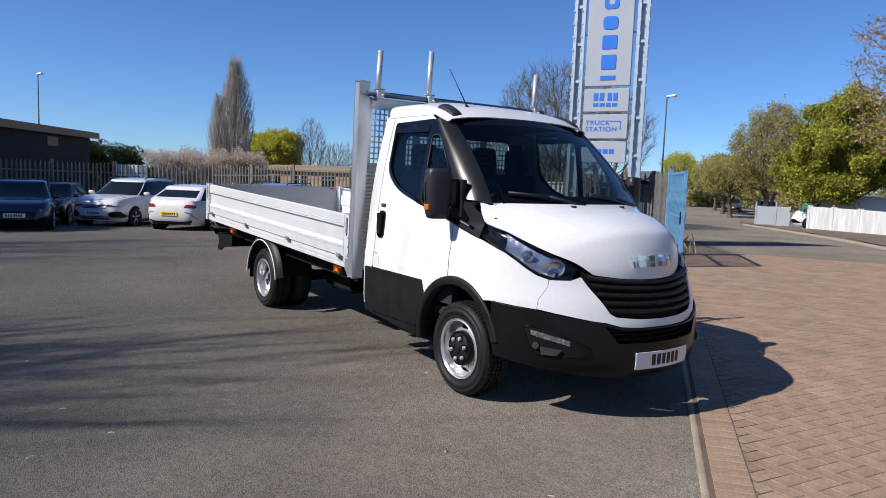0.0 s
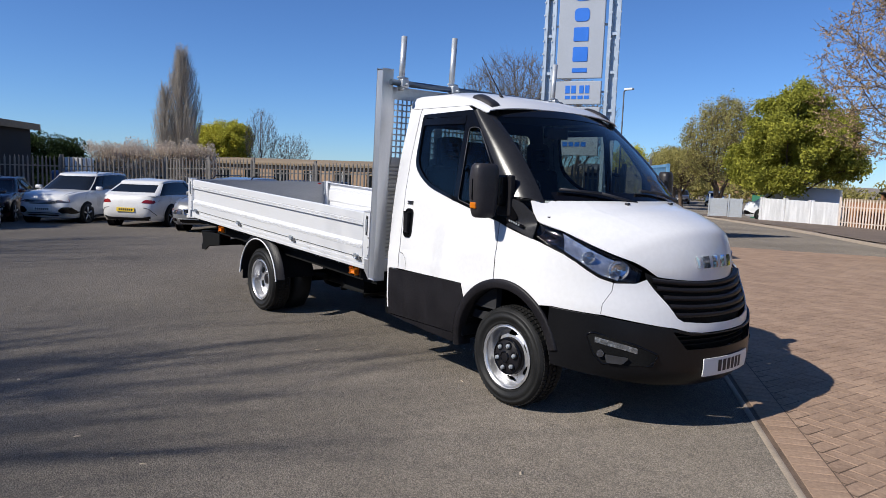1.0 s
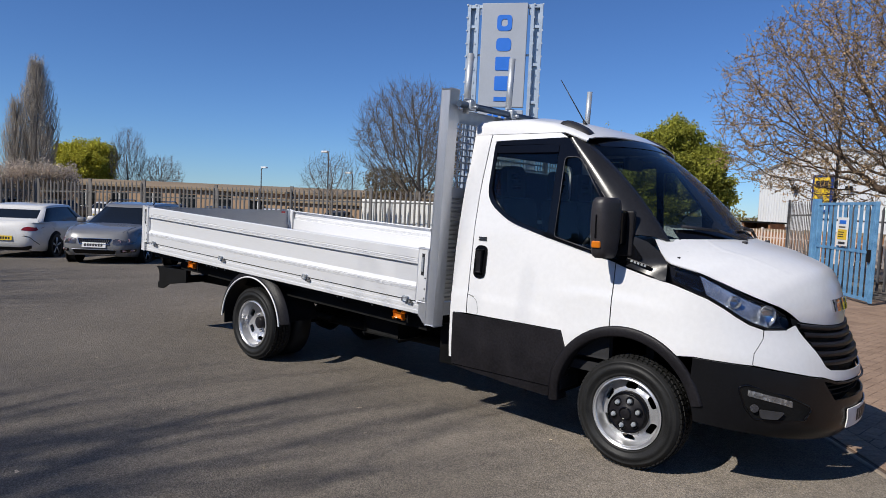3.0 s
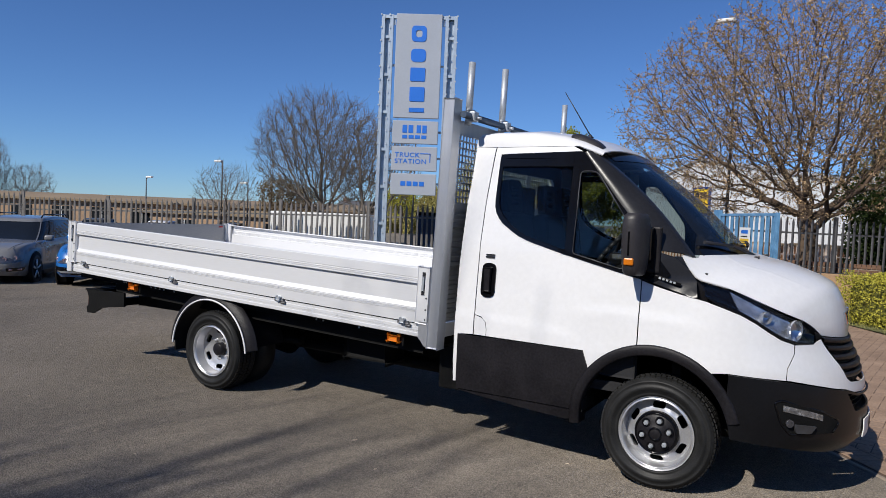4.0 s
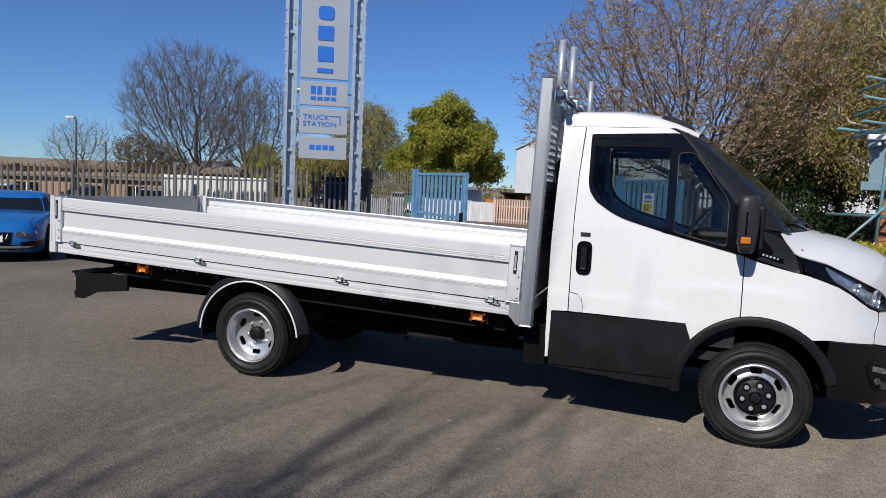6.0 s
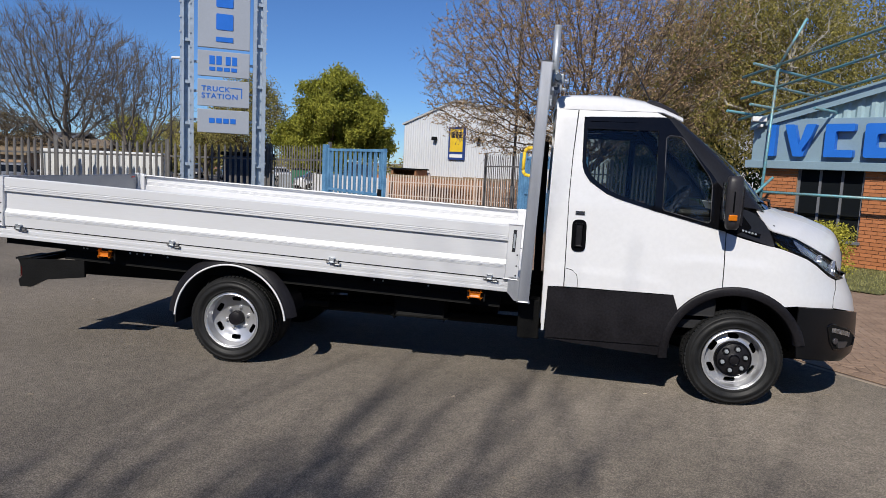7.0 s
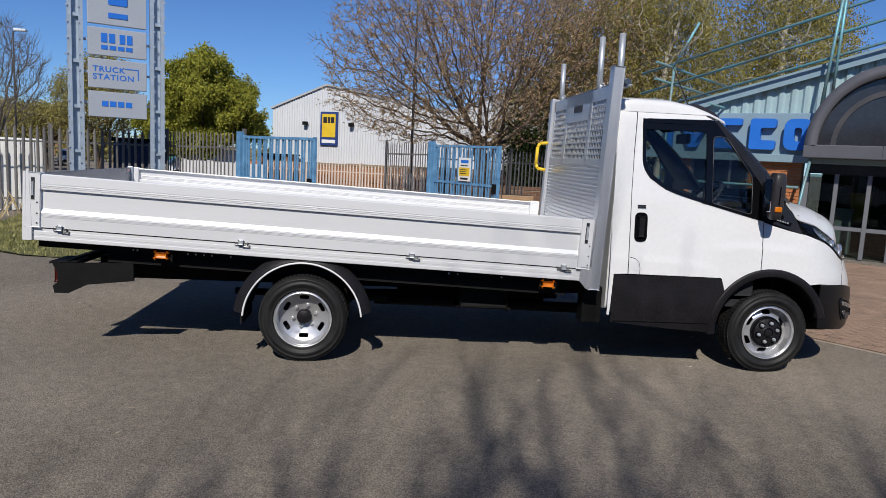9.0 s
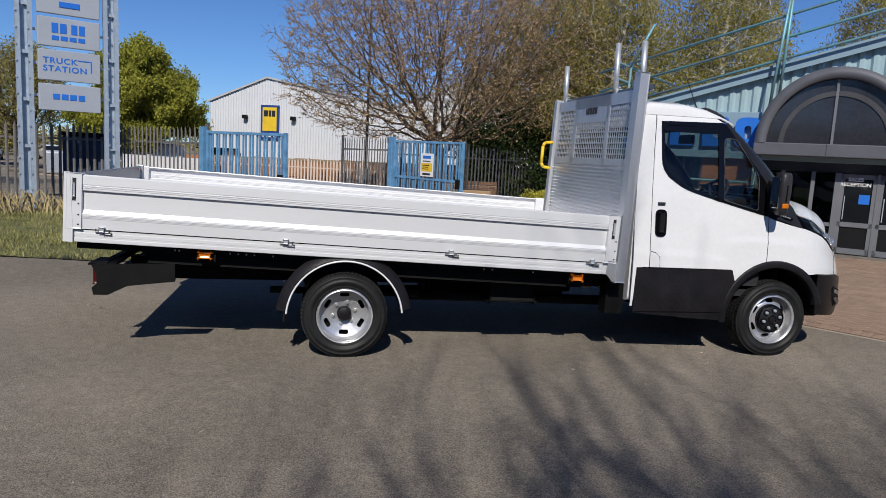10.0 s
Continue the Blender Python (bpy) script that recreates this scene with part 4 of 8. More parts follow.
# ---- chassis ----
for sg in (-1, 1):
    boxes("chassis_rail", [(-5.45, -1.2, sg * 0.34, sg * 0.42, 0.52, 0.70)], M["chassis"], truck, 0.006, Matrix.Translation((0, 0, 0)))
    boxes("sub_frame", [(-4.15, -0.05, sg * 0.34, sg * 0.42, -0.08, 0.0)], M["chassis"], truck, 0, BM)
    boxes("side_underbar", [(-4.2, 0.0, sg * 0.86, sg * 0.90, -0.06, 0.0)], M["chassis"], truck, 0.004, BM)
    bm = bmesh.new()
    for x in np.linspace(-5.3, -1.8, 9):
        box(bm, x - 0.03, x + 0.03, sg * 0.36, sg * 0.90, 0.70 + (-1.5 - x) * 0.038 - 0.03, 0.73 + (-1.5 - x) * 0.038)
    part("outrigger_row", bm, M["chassis"], truck)
    boxes("battery_box", [(-2.5, -2.1, sg * 0.45, sg * 0.66, 0.42, 0.60)], M["chassis"], truck, 0.03)
    bm = bmesh.new()
    tube(bm, (AXLE_R - 0.6, sg * 0.52, 0.46), (AXLE_R + 0.65, sg * 0.52, 0.44), 0.03, n=8)
    part("leaf_spring", bm, M["chassis"], truck)
    # rear lamp clusters on the under-run bar
    boxes("rear_lamp", [(-5.60, -5.54, sg * 0.55, sg * 0.88, 0.56, 0.68)], M["lamp_dark_red"], truck, 0.01, label="red rear lamp cluster")
    stay = [(-5.61, 0.70), (-5.30, 0.715), (-5.02, 0.72), (-5.02, 0.585), (-5.36, 0.545), (-5.44, 0.505), (-5.50, 0.475), (-5.60, 0.475), (-5.61, 0.53), (-5.575, 0.56), (-5.575, 0.63)]
    thick(part("lamp_stay", panel(stay, lambda x, z: Vector((x, sg * 0.892, z)), 0.08), M["chassis"], truck, "black rear lamp stay"), 0.02)
    boxes("lamp_shelf", [(-5.63, -5.44, sg * 0.60, sg * 0.90, 0.70, 0.712)], M["chassis"], truck, 0.003, Matrix.Translation((0, 0, 0)))
    for bx in (-5.02, -4.99, -4.62, -4.56, -4.50, -4.44, -4.30, -2.62, -2.55, -2.2):
        bm = bmesh.new()
        tube(bm, B(bx + 1.505, sg * 0.899, -0.035), B(bx + 1.505, sg * 0.907, -0.035), 0.007, n=6)
        part("frame_bolt", bm, M["galv"], truck)
    boxes("side_skirt_beam", [(-3.72, -0.15, sg * 0.80, sg * 0.84, -0.15, -0.05)], M["chassis"], truck, 0.004, BM)
boxes("under_run_bar", [(-5.57, -5.47, -0.90, 0.90, 0.52, 0.60)], M["chassis"], truck, 0.015, label="black rear under-run bar")
boxes("lamp_carrier", [(-5.56, -5.50, -0.90, 0.90, 0.66, 0.72)], M["chassis"], truck, 0.008)
boxes("front_cross_member", [(-0.2, 0.85, -0.55, 0.55, 0.28, 0.50)], M["chassis"], truck, 0.05)
boxes("fuel_tank", [(-3.0, -1.7, -0.33, 0.33, 0.35, 0.62)], M["chassis"], truck, 0.06)
boxes("cab_support", [(-1.52, -1.36, -0.85, -0.70, 0.36, 0.66)], M["chassis"], truck, 0.01)
for x in (-5.3, -4.4):
    boxes("rear_cross_member", [(x, x + 0.1, -0.42, 0.42, 0.55, 0.68)], M["chassis"], truck)
bm = bmesh.new()
tube(bm, (AXLE_R, -0.75, HUB), (AXLE_R, 0.75, HUB), 0.065, n=12)
lathe(bm, [(0.0, -0.16), (0.12, -0.12), (0.17, 0), (0.12, 0.12), (0.0, 0.16)], (AXLE_R, 0.0, HUB), 20)
part("rear_axle", bm, M["chassis"], truck)
bm = bmesh.new()
tube(bm, (AXLE_F, -0.75, HUB), (AXLE_F, 0.75, HUB), 0.05, n=10)
part("front_axle", bm, M["chassis"], truck)
bm = bmesh.new()
tube(bm, (-1.5, 0.1, 0.40), (AXLE_R, 0.0, 0.36), 0.04, n=10)
part("drive_shaft", bm, M["chassis"], truck)


bm = bmesh.new()
tube(bm, (-1.2, -0.3, 0.36), (-3.2, -0.45, 0.42), 0.045, n=10)
part("exhaust_pipe", bm, M["chassis"], truck)


def wheel(cx, sg, y_out, rear):
    """A truck wheel whose tyre's outer face stands y_out from the middle line."""
    c = (cx, sg * y_out, HUB)
    tyre_prof = [(0.215, -0.02), (0.228, -0.002), (0.235, 0.005), (0.239, 0.001), (0.245, 0.006), (0.262, 0.011), (0.265, 0.015), (0.284, 0.014), (0.287, 0.010), (0.305, 0.008), (0.309, 0.011), (0.315, 0.003), (0.325, -0.006), (0.331, -0.016), (0.333, -0.045)]
    for k in range(4):
        o = -0.055 - k * 0.033
        tyre_prof += [(0.336, o), (0.332, o - 0.003), (0.332, o - 0.010), (0.336, o - 0.013)]
    tyre_prof += [(0.343, -0.175), (0.335, -0.19), (0.305, -0.205), (0.23, -0.20)]
    tyre = part("tyre", lathe(bmesh.new(), tyre_prof, c, 64, sg), M["rubber"], None, "black road tyre", True)
    bm = bmesh.new()
    for k in range(66):
        for row, (o0, o1, half_w, lo) in enumerate(((-0.046, -0.014, 0.0120, 0.316), (-0.084, -0.054, 0.0125, 0.330), (-0.122, -0.092, 0.0125, 0.330), (-0.160, -0.130, 0.0125, 0.330))):
            mm = Matrix.Translation(c) @ Matrix.Rotation(2 * math.pi * (k + 0.35 * row) / 66, 4, "Y") @ Matrix.Rotation(0.18 * (-1) ** row, 4, "Z")
            box(bm, -half_w, half_w, min(sg * o0, sg * o1), max(sg * o0, sg * o1), lo, 0.3430 if row else 0.3375, m=mm)
    part("tread", bm, M["rubber"], tyre)
    bm = lathe(bmesh.new(), [(0.222, 0.004), (0.222, -0.006), (0.214, -0.012), (0.207, 0.003), (0.202, 0.002), (0.200, -0.02), (0.195, -0.05), (0.188, -0.13)], c, 56, sg)
    rim = part("rim", bm, M["rim_silver"], tyre, "silver painted steel wheel", True)
    dish = (lambda r: -0.105 - 0.028 * max(0.0, (0.125 - r) / 0.125) ** 0.5 + 0.02 * max(0, r - 0.14) / 0.05) if rear else (lambda r: -0.062 + 0.024 * max(0.0, 1 - (r / 0.17) ** 2) ** 0.7 - 0.02 * max(0, r - 0.15) / 0.04)
    slots = []
    SR = 0.154 if rear else 0.160
    for k in range(6):
        a = 2 * math.pi * (k + 0.5) / 6
        pts = fillet([(-0.038, -0.0175), (-0.038, 0.0175), (0.038, 0.0175), (0.038, -0.0175)], 0.015, 3)
        slots.append([(math.cos(a) * SR - math.sin(a) * u + math.cos(a) * v, math.sin(a) * SR + math.cos(a) * u + math.sin(a) * v) for u, v in pts])
    outline = [(0.192 * math.cos(a), 0.192 * math.sin(a)) for a in np.linspace(0, 2 * math.pi, 40, endpoint=False)]
    disc = thick(part("wheel_disc", panel(outline, lambda u, v: Vector((cx + u, sg * (y_out + dish(math.hypot(u, v))), HUB + v)), 0.022, slots), M["rim_silver"], tyre, "slotted silver wheel disc", True), 0.006)
    part("wheel_back", lathe(bmesh.new(), [(0.0, -0.16), (0.19, -0.15)], c, 24, sg), M["chassis"], tyre)
    if rear:
        part("hub", lathe(bmesh.new(), [(0.0, -0.062), (0.045, -0.064), (0.055, -0.07), (0.058, -0.13)], c, 28, sg), M["black_plastic"], tyre, "black hub cap", True)
        nut_r, n0 = 0.088, -0.125
    else:
        part("hub", lathe(bmesh.new(), [(0.0, 0.018), (0.034, 0.017), (0.042, 0.012), (0.07, 0.004), (0.112, -0.006), (0.124, -0.016), (0.129, -0.045)], c, 32, sg), M["black_plastic"], tyre, "black plastic hub cover", True)
        nut_r, n0 = 0.080, -0.006
        for k in range(6):
            a = 2 * math.pi * k / 6 + 0.25
            cup = (cx + nut_r * math.cos(a), sg * y_out, HUB + nut_r * math.sin(a))
            part("nut_cup", lathe(bmesh.new(), [(0.019, -0.004), (0.0215, 0.010), (0.0245, 0.010), (0.027, -0.004)], cup, 18, sg), M["gloss_black"], tyre, smooth=True)
        part("hub_ring", lathe(bmesh.new(), [(0.030, 0.014), (0.032, 0.022), (0.038, 0.022), (0.041, 0.010)], c, 28, sg), M["gloss_black"], tyre, smooth=True)
        part("hub_rim", lathe(bmesh.new(), [(0.112, -0.010), (0.116, 0.0), (0.124, -0.002), (0.128, -0.016)], c, 36, sg), M["gloss_black"], tyre, smooth=True)
    for k in range(6):
        a = 2 * math.pi * k / 6 + 0.25
        p = Vector((cx + nut_r * math.cos(a), sg * (y_out + n0), HUB + nut_r * math.sin(a)))
        bm = bmesh.new()
        tube(bm, p, p + Vector((0, sg * 0.024, 0)), 0.0165, 0.014, 6)
        tube(bm, p + Vector((0, sg * 0.024, 0)), p + Vector((0, sg * 0.030, 0)), 0.009, 0.008, 8)
        part("nut", bm, M["galv"] if not rear else M["rim_silver"], tyre)
    return tyre


for sg in (-1, 1):
    for cx, yo, rear in ((AXLE_F, 0.925, False), (AXLE_R, 0.955, True)):
        w = wheel(cx, sg, yo, rear)
        w.name = "wheel"
        w.parent = truck
    inner = part("wheel", lathe(bmesh.new(), [(0.19, 0.0), (0.23, 0.0), (0.305, 0.008), (0.343, -0.03), (0.343, -0.17), (0.305, -0.205), (0.19, -0.2)], (AXLE_R, sg * 0.70, HUB), 48, sg), M["rubber"], truck, "inner twin tyre", True)


# ---- ground, paving, grass ----
def fall(x, y):
    """Height of the ground: level at the truck, falling gently away beyond it, more so to the parked cars."""
    r = min(45.0, math.hypot(max(0.0, -5.5 - x), max(0.0, y - 1.5)))
    west = max(0.0, min(18.0, -8.0 - x))
    return -0.0125 * (math.sqrt(r * r + 1) - 1) - 0.0175 * (math.sqrt(west * west + 1) - 1)


def at(x, y, dz=0.0):
    return Vector((x, y, fall(x, y) + dz))


def asphalt_mat():
    m = mat("asphalt", (0.181, 0.156, 0.128), 0.88, vary=0.16, scale=0.6, bump=0.0)
    n, l = m.node_tree.nodes, m.node_tree.links
    b = n["Principled BSDF"]
    b.inputs["Diffuse Roughness"].default_value = 1.0
    tc = n.new("ShaderNodeTexCoord")
    vor = n.new("ShaderNodeTexVoronoi")
    vor.inputs["Scale"].default_value = 120.0
    l.new(tc.outputs["Object"], vor.inputs["Vector"])
    nz = n.new("ShaderNodeTexNoise")
    nz.inputs["Scale"].default_value, nz.inputs["Detail"].default_value = 45.0, 4.0
    l.new(tc.outputs["Object"], nz.inputs["Vector"])
    # pale chippings among dark binder
    mr = n.new("ShaderNodeMapRange")
    mr.inputs["From Min"].default_value, mr.inputs["From Max"].default_value = 0.1, 0.75
    mr.inputs["To Min"].default_value, mr.inputs["To Max"].default_value = 1.32, 0.58
    l.new(vor.outputs["Distance"], mr.inputs["Value"])
    # single stones differ in tone; some are pale
    tone = n.new("ShaderNodeSeparateColor")
    l.new(vor.outputs["Color"], tone.inputs[0])
    pale = n.new("ShaderNodeMapRange")
    pale.inputs["From Min"].default_value, pale.inputs["From Max"].default_value = 0.0, 1.0
    pale.inputs["To Min"].default_value, pale.inputs["To Max"].default_value = 0.75, 1.27
    l.new(tone.outputs[0], pale.inputs["Value"])
    stones = n.new("ShaderNodeMath")
    stones.operation = "MULTIPLY"
    l.new(mr.outputs[0], stones.inputs[0])
    l.new(pale.outputs[0], stones.inputs[1])
    pt = n.new("ShaderNodeTexNoise")
    pt.inputs["Scale"].default_value, pt.inputs["Detail"].default_value = 0.35, 5.0
    l.new(tc.outputs["Object"], pt.inputs["Vector"])
    mp = n.new("ShaderNodeMapRange")
    mp.inputs["From Min"].default_value, mp.inputs["From Max"].default_value = 0.35, 0.65
    mp.inputs["To Min"].default_value, mp.inputs["To Max"].default_value = 0.85, 1.15
    l.new(pt.outputs["Fac"], mp.inputs["Value"])
    mul = n.new("ShaderNodeMath")
    mul.operation = "MULTIPLY"
    l.new(stones.outputs[0], mul.inputs[0])
    l.new(mp.outputs[0], mul.inputs[1])
    hs = n.new("ShaderNodeHueSaturation")
    src = b.inputs["Base Color"].links[0].from_socket
    l.new(mul.outputs[0], hs.inputs["Value"])
    l.new(src, hs.inputs["Color"])
    l.new(hs.outputs[0], b.inputs["Base Color"])
    add = n.new("ShaderNodeMath")
    add.operation = "SUBTRACT"
    l.new(nz.outputs["Fac"], add.inputs[0])
    l.new(vor.outputs["Distance"], add.inputs[1])
    bp = n.new("ShaderNodeBump")
    bp.inputs["Strength"].default_value, bp.inputs["Distance"].default_value = 1.0, 0.0065
    l.new(add.outputs[0], bp.inputs["Height"])
    l.new(bp.outputs[0], b.inputs["Normal"])
    return m


M["asphalt"] = asphalt_mat()
M["brick_pave"] = mat("paving_block", (0.272, 0.180, 0.123), 0.88, vary=0.14, scale=2.5, bump=0.35, bump_scale=150, rand=0.08, second=(0.33, 0.226, 0.156))
M["joint"] = mat("joint_sand", (0.13, 0.09, 0.065), 0.95, vary=0.3, scale=6)
M["kerb"] = mat("kerb_concrete", (0.30, 0.245, 0.19), 0.85, vary=0.2, scale=6, bump=0.3)
M["footway"] = mat("footway_asphalt", (0.15, 0.115, 0.09), 0.9, vary=0.25, scale=1.5, bump=0.3, bump_scale=90)
M["grass"] = mat("grass_blades", (0.15, 0.165, 0.045), 0.85, vary=0.3, scale=2, second=(0.27, 0.25, 0.10), rand=0.3)
M["turf"] = mat("turf_soil", (0.13, 0.13, 0.05), 0.95, vary=0.3, scale=3, bump=0.5, bump_scale=40)
M["reed"] = mat("dry_stems", (0.42, 0.33, 0.17), 0.8, vary=0.2, scale=3, rand=0.25)
xs = sorted(set([-1500, -600, -250, -120, -80, 60, 120, 400, 1500] + [round(v, 2) for v in np.arange(-60, 40.1, 2.5)]))
ys = sorted(set([-1500, -400, -120, -60, 90, 160, 400, 1500] + [round(v, 2) for v in np.arange(-40, 70.1, 2.5)]))
nx = len(xs)
ground = raw("ground", [(x, y, fall(x, y)) for y in ys for x in xs], [(j * nx + i, j * nx + i + 1, (j + 1) * nx + i + 1, (j + 1) * nx + i) for j in range(len(ys) - 1) for i in range(nx - 1)], M["asphalt"], smooth=True)
tagged(ground, "worn grey asphalt yard", "ground", kind="structure")

K0, KD = Vector((1.2, 0.12)), Vector((-0.62, 0.785)).normalized()     # kerb line towards the gate
KN = Vector((KD.y, -KD.x))                                            # to the paved side


def kp(a, b):
    p = K0 + KD * a + KN * b
    return p.x, p.y


PAVED = [kp(-7, 0.26), kp(13.2, 0.26), (-6.2, 13.0), (-3.0, 15.2), (-1.2, 13.0), (1.2, 11.6), (3.0, 9.8), (5.2, 7.7), (6.3, 6.4), (8.0, 5.0), (9.5, 1.0), (9.5, -6.0)]
poly = [kp(-7, 0.13)] + [kp(13.2, 0.13)] + PAVED[2:]
paving = thick(part("pavement", panel(poly, lambda x, y: at(x, y, 0.006), 0.9), M["joint"]), 0.004)
tagged(paving, "red-brown block paving beside the asphalt", "paving", kind="structure")
kerb = part("kerb", loft(bmesh.new(), [[at(*kp(a, b), z) for a in np.arange(-7, 13.3, 0.9)] for b, z in ((0.066, 0.0), (0.069, 0.005), (0.100, 0.007), (0.106, 0.004))]), M["kerb"], smooth=False)
FOOT = [(-23.0, 39.5), (-14.6, 32.05), (7.0, 19.9), (-3.2, 17.9), (-20.5, 36.0)]
foot = thick(part("footway", panel(FOOT, lambda x, y: at(x, y, 0.07), 1.2), M["footway"], smooth=True), 0.14)
tagged(foot, "worn brown asphalt footway along the far wall", "pavement", kind="structure")
tagged(part("edge_joint", loft(bmesh.new(), [[at(*kp(a, b), z) for a in np.arange(-7, 13.3, 0.9)] for b, z in ((0.104, 0.0035), (0.160, 0.004))]), M["joint"]), "sandy joint beside the paving blocks", "joint", kind="structure")
rk = part("road_kerb", loft(bmesh.new(), [[at(x + o * 0.72, y + o * 0.69, z) for x, y in [(-20.5 + 17.2 * k / 30, 36.0 - 18.1 * k / 30) for k in range(31)]] for o, z in ((-0.14, -0.02), (-0.13, 0.08), (0.02, 0.09), (0.03, 0.06))]), M["kerb"])
tagged(rk, "pale concrete road kerb", "kerb", kind="structure")
tagged(kerb, "thin worn concrete edging strip", "kerb", kind="structure")


def block_mesh(l, w, h=0.0035, c=0.0025):
    """One paving block's top with chamfered sides."""
    v = [(-l / 2, -w / 2, 0), (l / 2, -w / 2, 0), (l / 2, w / 2, 0), (-l / 2, w / 2, 0)]
    v += [(x - math.copysign(c, x), y - math.copysign(c, y), h) for x, y, _ in v]
    return v, [(4, 5, 6, 7), (0, 1, 5, 4), (1, 2, 6, 5), (2, 3, 7, 6), (3, 0, 4, 7)]


BLOCKS, CUT = [], []
for a in np.arange(-7, 13.1, 0.105):
    BLOCKS.append((*kp(a + 0.05, 0.236), math.atan2(KN.y, KN.x)))
KANG = math.atan2(KD.y, KD.x) + radians(45)
ca, sa = math.cos(KANG), math.sin(KANG)
rs = random.Random(4)
for i in range(-140, 141):
    for j in range(-140, 141):
        c = (i - j) % 4
        if c not in (0, 3):
            continue
        u, v = ((i + 1.0) * 0.103, (j + 0.5) * 0.103) if c == 0 else ((i + 0.5) * 0.103, (j + 1.0) * 0.103)
        x, y = 1.5 + ca * u - sa * v, 3.5 + sa * u + ca * v
        d = (Vector((x, y)) - K0).dot(KN)
        if d > 0.46 and inside((x, y), PAVED):
            BLOCKS.append((x, y, KANG + (0 if c == 0 else math.pi / 2)))
        elif d > 0.24 and inside((x + KN.x * 0.25, y + KN.y * 0.25), PAVED):
            CUT.append((x, y, KANG + (0 if c == 0 else math.pi / 2)))
bv, bf = block_mesh(0.200, 0.0995)


def nearness(b):
    return math.hypot(b[0] - 2.1, b[1] + 0.3)


BLOCKS.sort(key=nearness)
NEAR_BLOCKS, FAR_BLOCKS = BLOCKS[:300], BLOCKS[300:]
verts, faces = [], []
for x, y, a in FAR_BLOCKS:
    o = len(verts)
    dz = rs.uniform(-0.0006, 0.0006)
    c, s = math.cos(a), math.sin(a)
    verts += [(x + c * p - s * q, y + s * p + c * q, fall(x, y) + 0.0075 + r + dz) for p, q, r in bv]
    faces += [tuple(o + k for k in f) for f in bf]
# blocks cut to the straight edge course
for x, y, a in CUT:
    c, q = math.cos(a), math.sin(a)
    ring = [Vector((x + c * u - q * v, y + q * u + c * v)) for u, v in ((-0.0975, -0.047), (0.0975, -0.047), (0.0975, 0.047), (-0.0975, 0.047))]
    kept = []
    for p0, p1 in zip(ring, ring[1:] + ring[:1]):
        d0, d1 = (p0 - K0).dot(KN) - 0.342, (p1 - K0).dot(KN) - 0.342
        if d0 >= 0:
            kept.append(p0)
        if d0 * d1 < 0:
            kept.append(p0.lerp(p1, d0 / (d0 - d1)))
    if len(kept) > 2:
        o = len(verts)
        verts += [(p.x, p.y, fall(p.x, p.y) + 0.0108) for p in kept]
        faces.append(tuple(range(o, o + len(kept))))
tagged(raw("paving_blocks", verts, faces, M["brick_pave"], paving), kind="stuff")

# grass verge below the fence
GRASS = [(-11.6, 10.6), (-10.5, 6.0), (-9.6, 4.6), (-8.3, 3.75), (-6.9, 3.4), (-5.2, 3.5), (-5.0, 8.0), (-6.7, 10.4), (-9.2, 12.7)]
verge = part("grass_verge", panel(GRASS, lambda x, y: at(x, y, 0.015 + 0.04 * noise.noise(Vector((x, y, 0)) * 0.8)), 0.5), M["turf"], smooth=True)
tagged(verge, "rough grass verge below the fence", "grass", kind="structure")
LAWN = [(2.9, 5.9), (3.7, 5.15), (6.4, 8.1), (2.6, 12.2), (1.0, 11.0), (0.9, 9.6)]
lawn = part("hedge_lawn", panel(LAWN, lambda x, y: at(x, y, 0.03 + 0.01 * noise.noise(Vector((x, y, 0)))), 0.4), M["turf"], smooth=True)
tagged(lawn, "short lawn strip in front of the hedge", "grass", kind="structure")
rs = random.Random(8)
verts, faces = [], []
while len(faces) < 40000:
    x, y = (rs.uniform(-11.6, -5), rs.uniform(3.4, 12.7)) if len(faces) < 26000 else (rs.uniform(-0.4, 6.4), rs.uniform(5.1, 12.6))
    if not (inside((x, y), GRASS) or inside((x, y), LAWN)):
        continue
    h, a, w = rs.uniform(0.03, 0.085) * (1.3 if y > 9 else 1), rs.uniform(0, 6.28), rs.uniform(0.006, 0.012)
    lx, ly = rs.uniform(-0.05, 0.05), rs.uniform(-0.05, 0.05)
    o, z = len(verts), fall(x, y) + 0.01
    dx, dy = math.cos(a) * w, math.sin(a) * w
    verts += [(x - dx, y - dy, z), (x + dx, y + dy, z), (x + lx, y + ly, z + h)]
    faces.append((o, o + 1, o + 2))
tagged(raw("grass", verts, faces, M["grass"]), "short green grass blades", "grass", kind="stuff")
verts, faces = [], []
for k in range(420):
    u = rs.random()
    x, y = -11.4 + 4.6 * u + rs.gauss(0, 0.25), 10.0 + 0.9 * u + rs.gauss(0, 0.35)
    h, a, w = rs.uniform(0.2, 0.6), rs.uniform(0, 6.28), rs.uniform(0.008, 0.02)
    o, z = len(verts), fall(x, y)
    lx, ly = rs.gauss(0, 0.14), rs.gauss(0, 0.14)
    dx, dy = math.cos(a) * w, math.sin(a) * w
    verts += [(x - dx, y - dy, z), (x + dx, y + dy, z), (x + dx * 0.7 + lx * 0.5, y + dy * 0.7 + ly * 0.5, z + h * 0.7), (x + lx, y + ly, z + h)]
    faces += [(o, o + 1, o + 2), (o, o + 2, o + 3)]
tagged(raw("dry_stems", verts, faces, M["reed"]), "dry straw-coloured stems along the fence", "dry grass", kind="stuff")


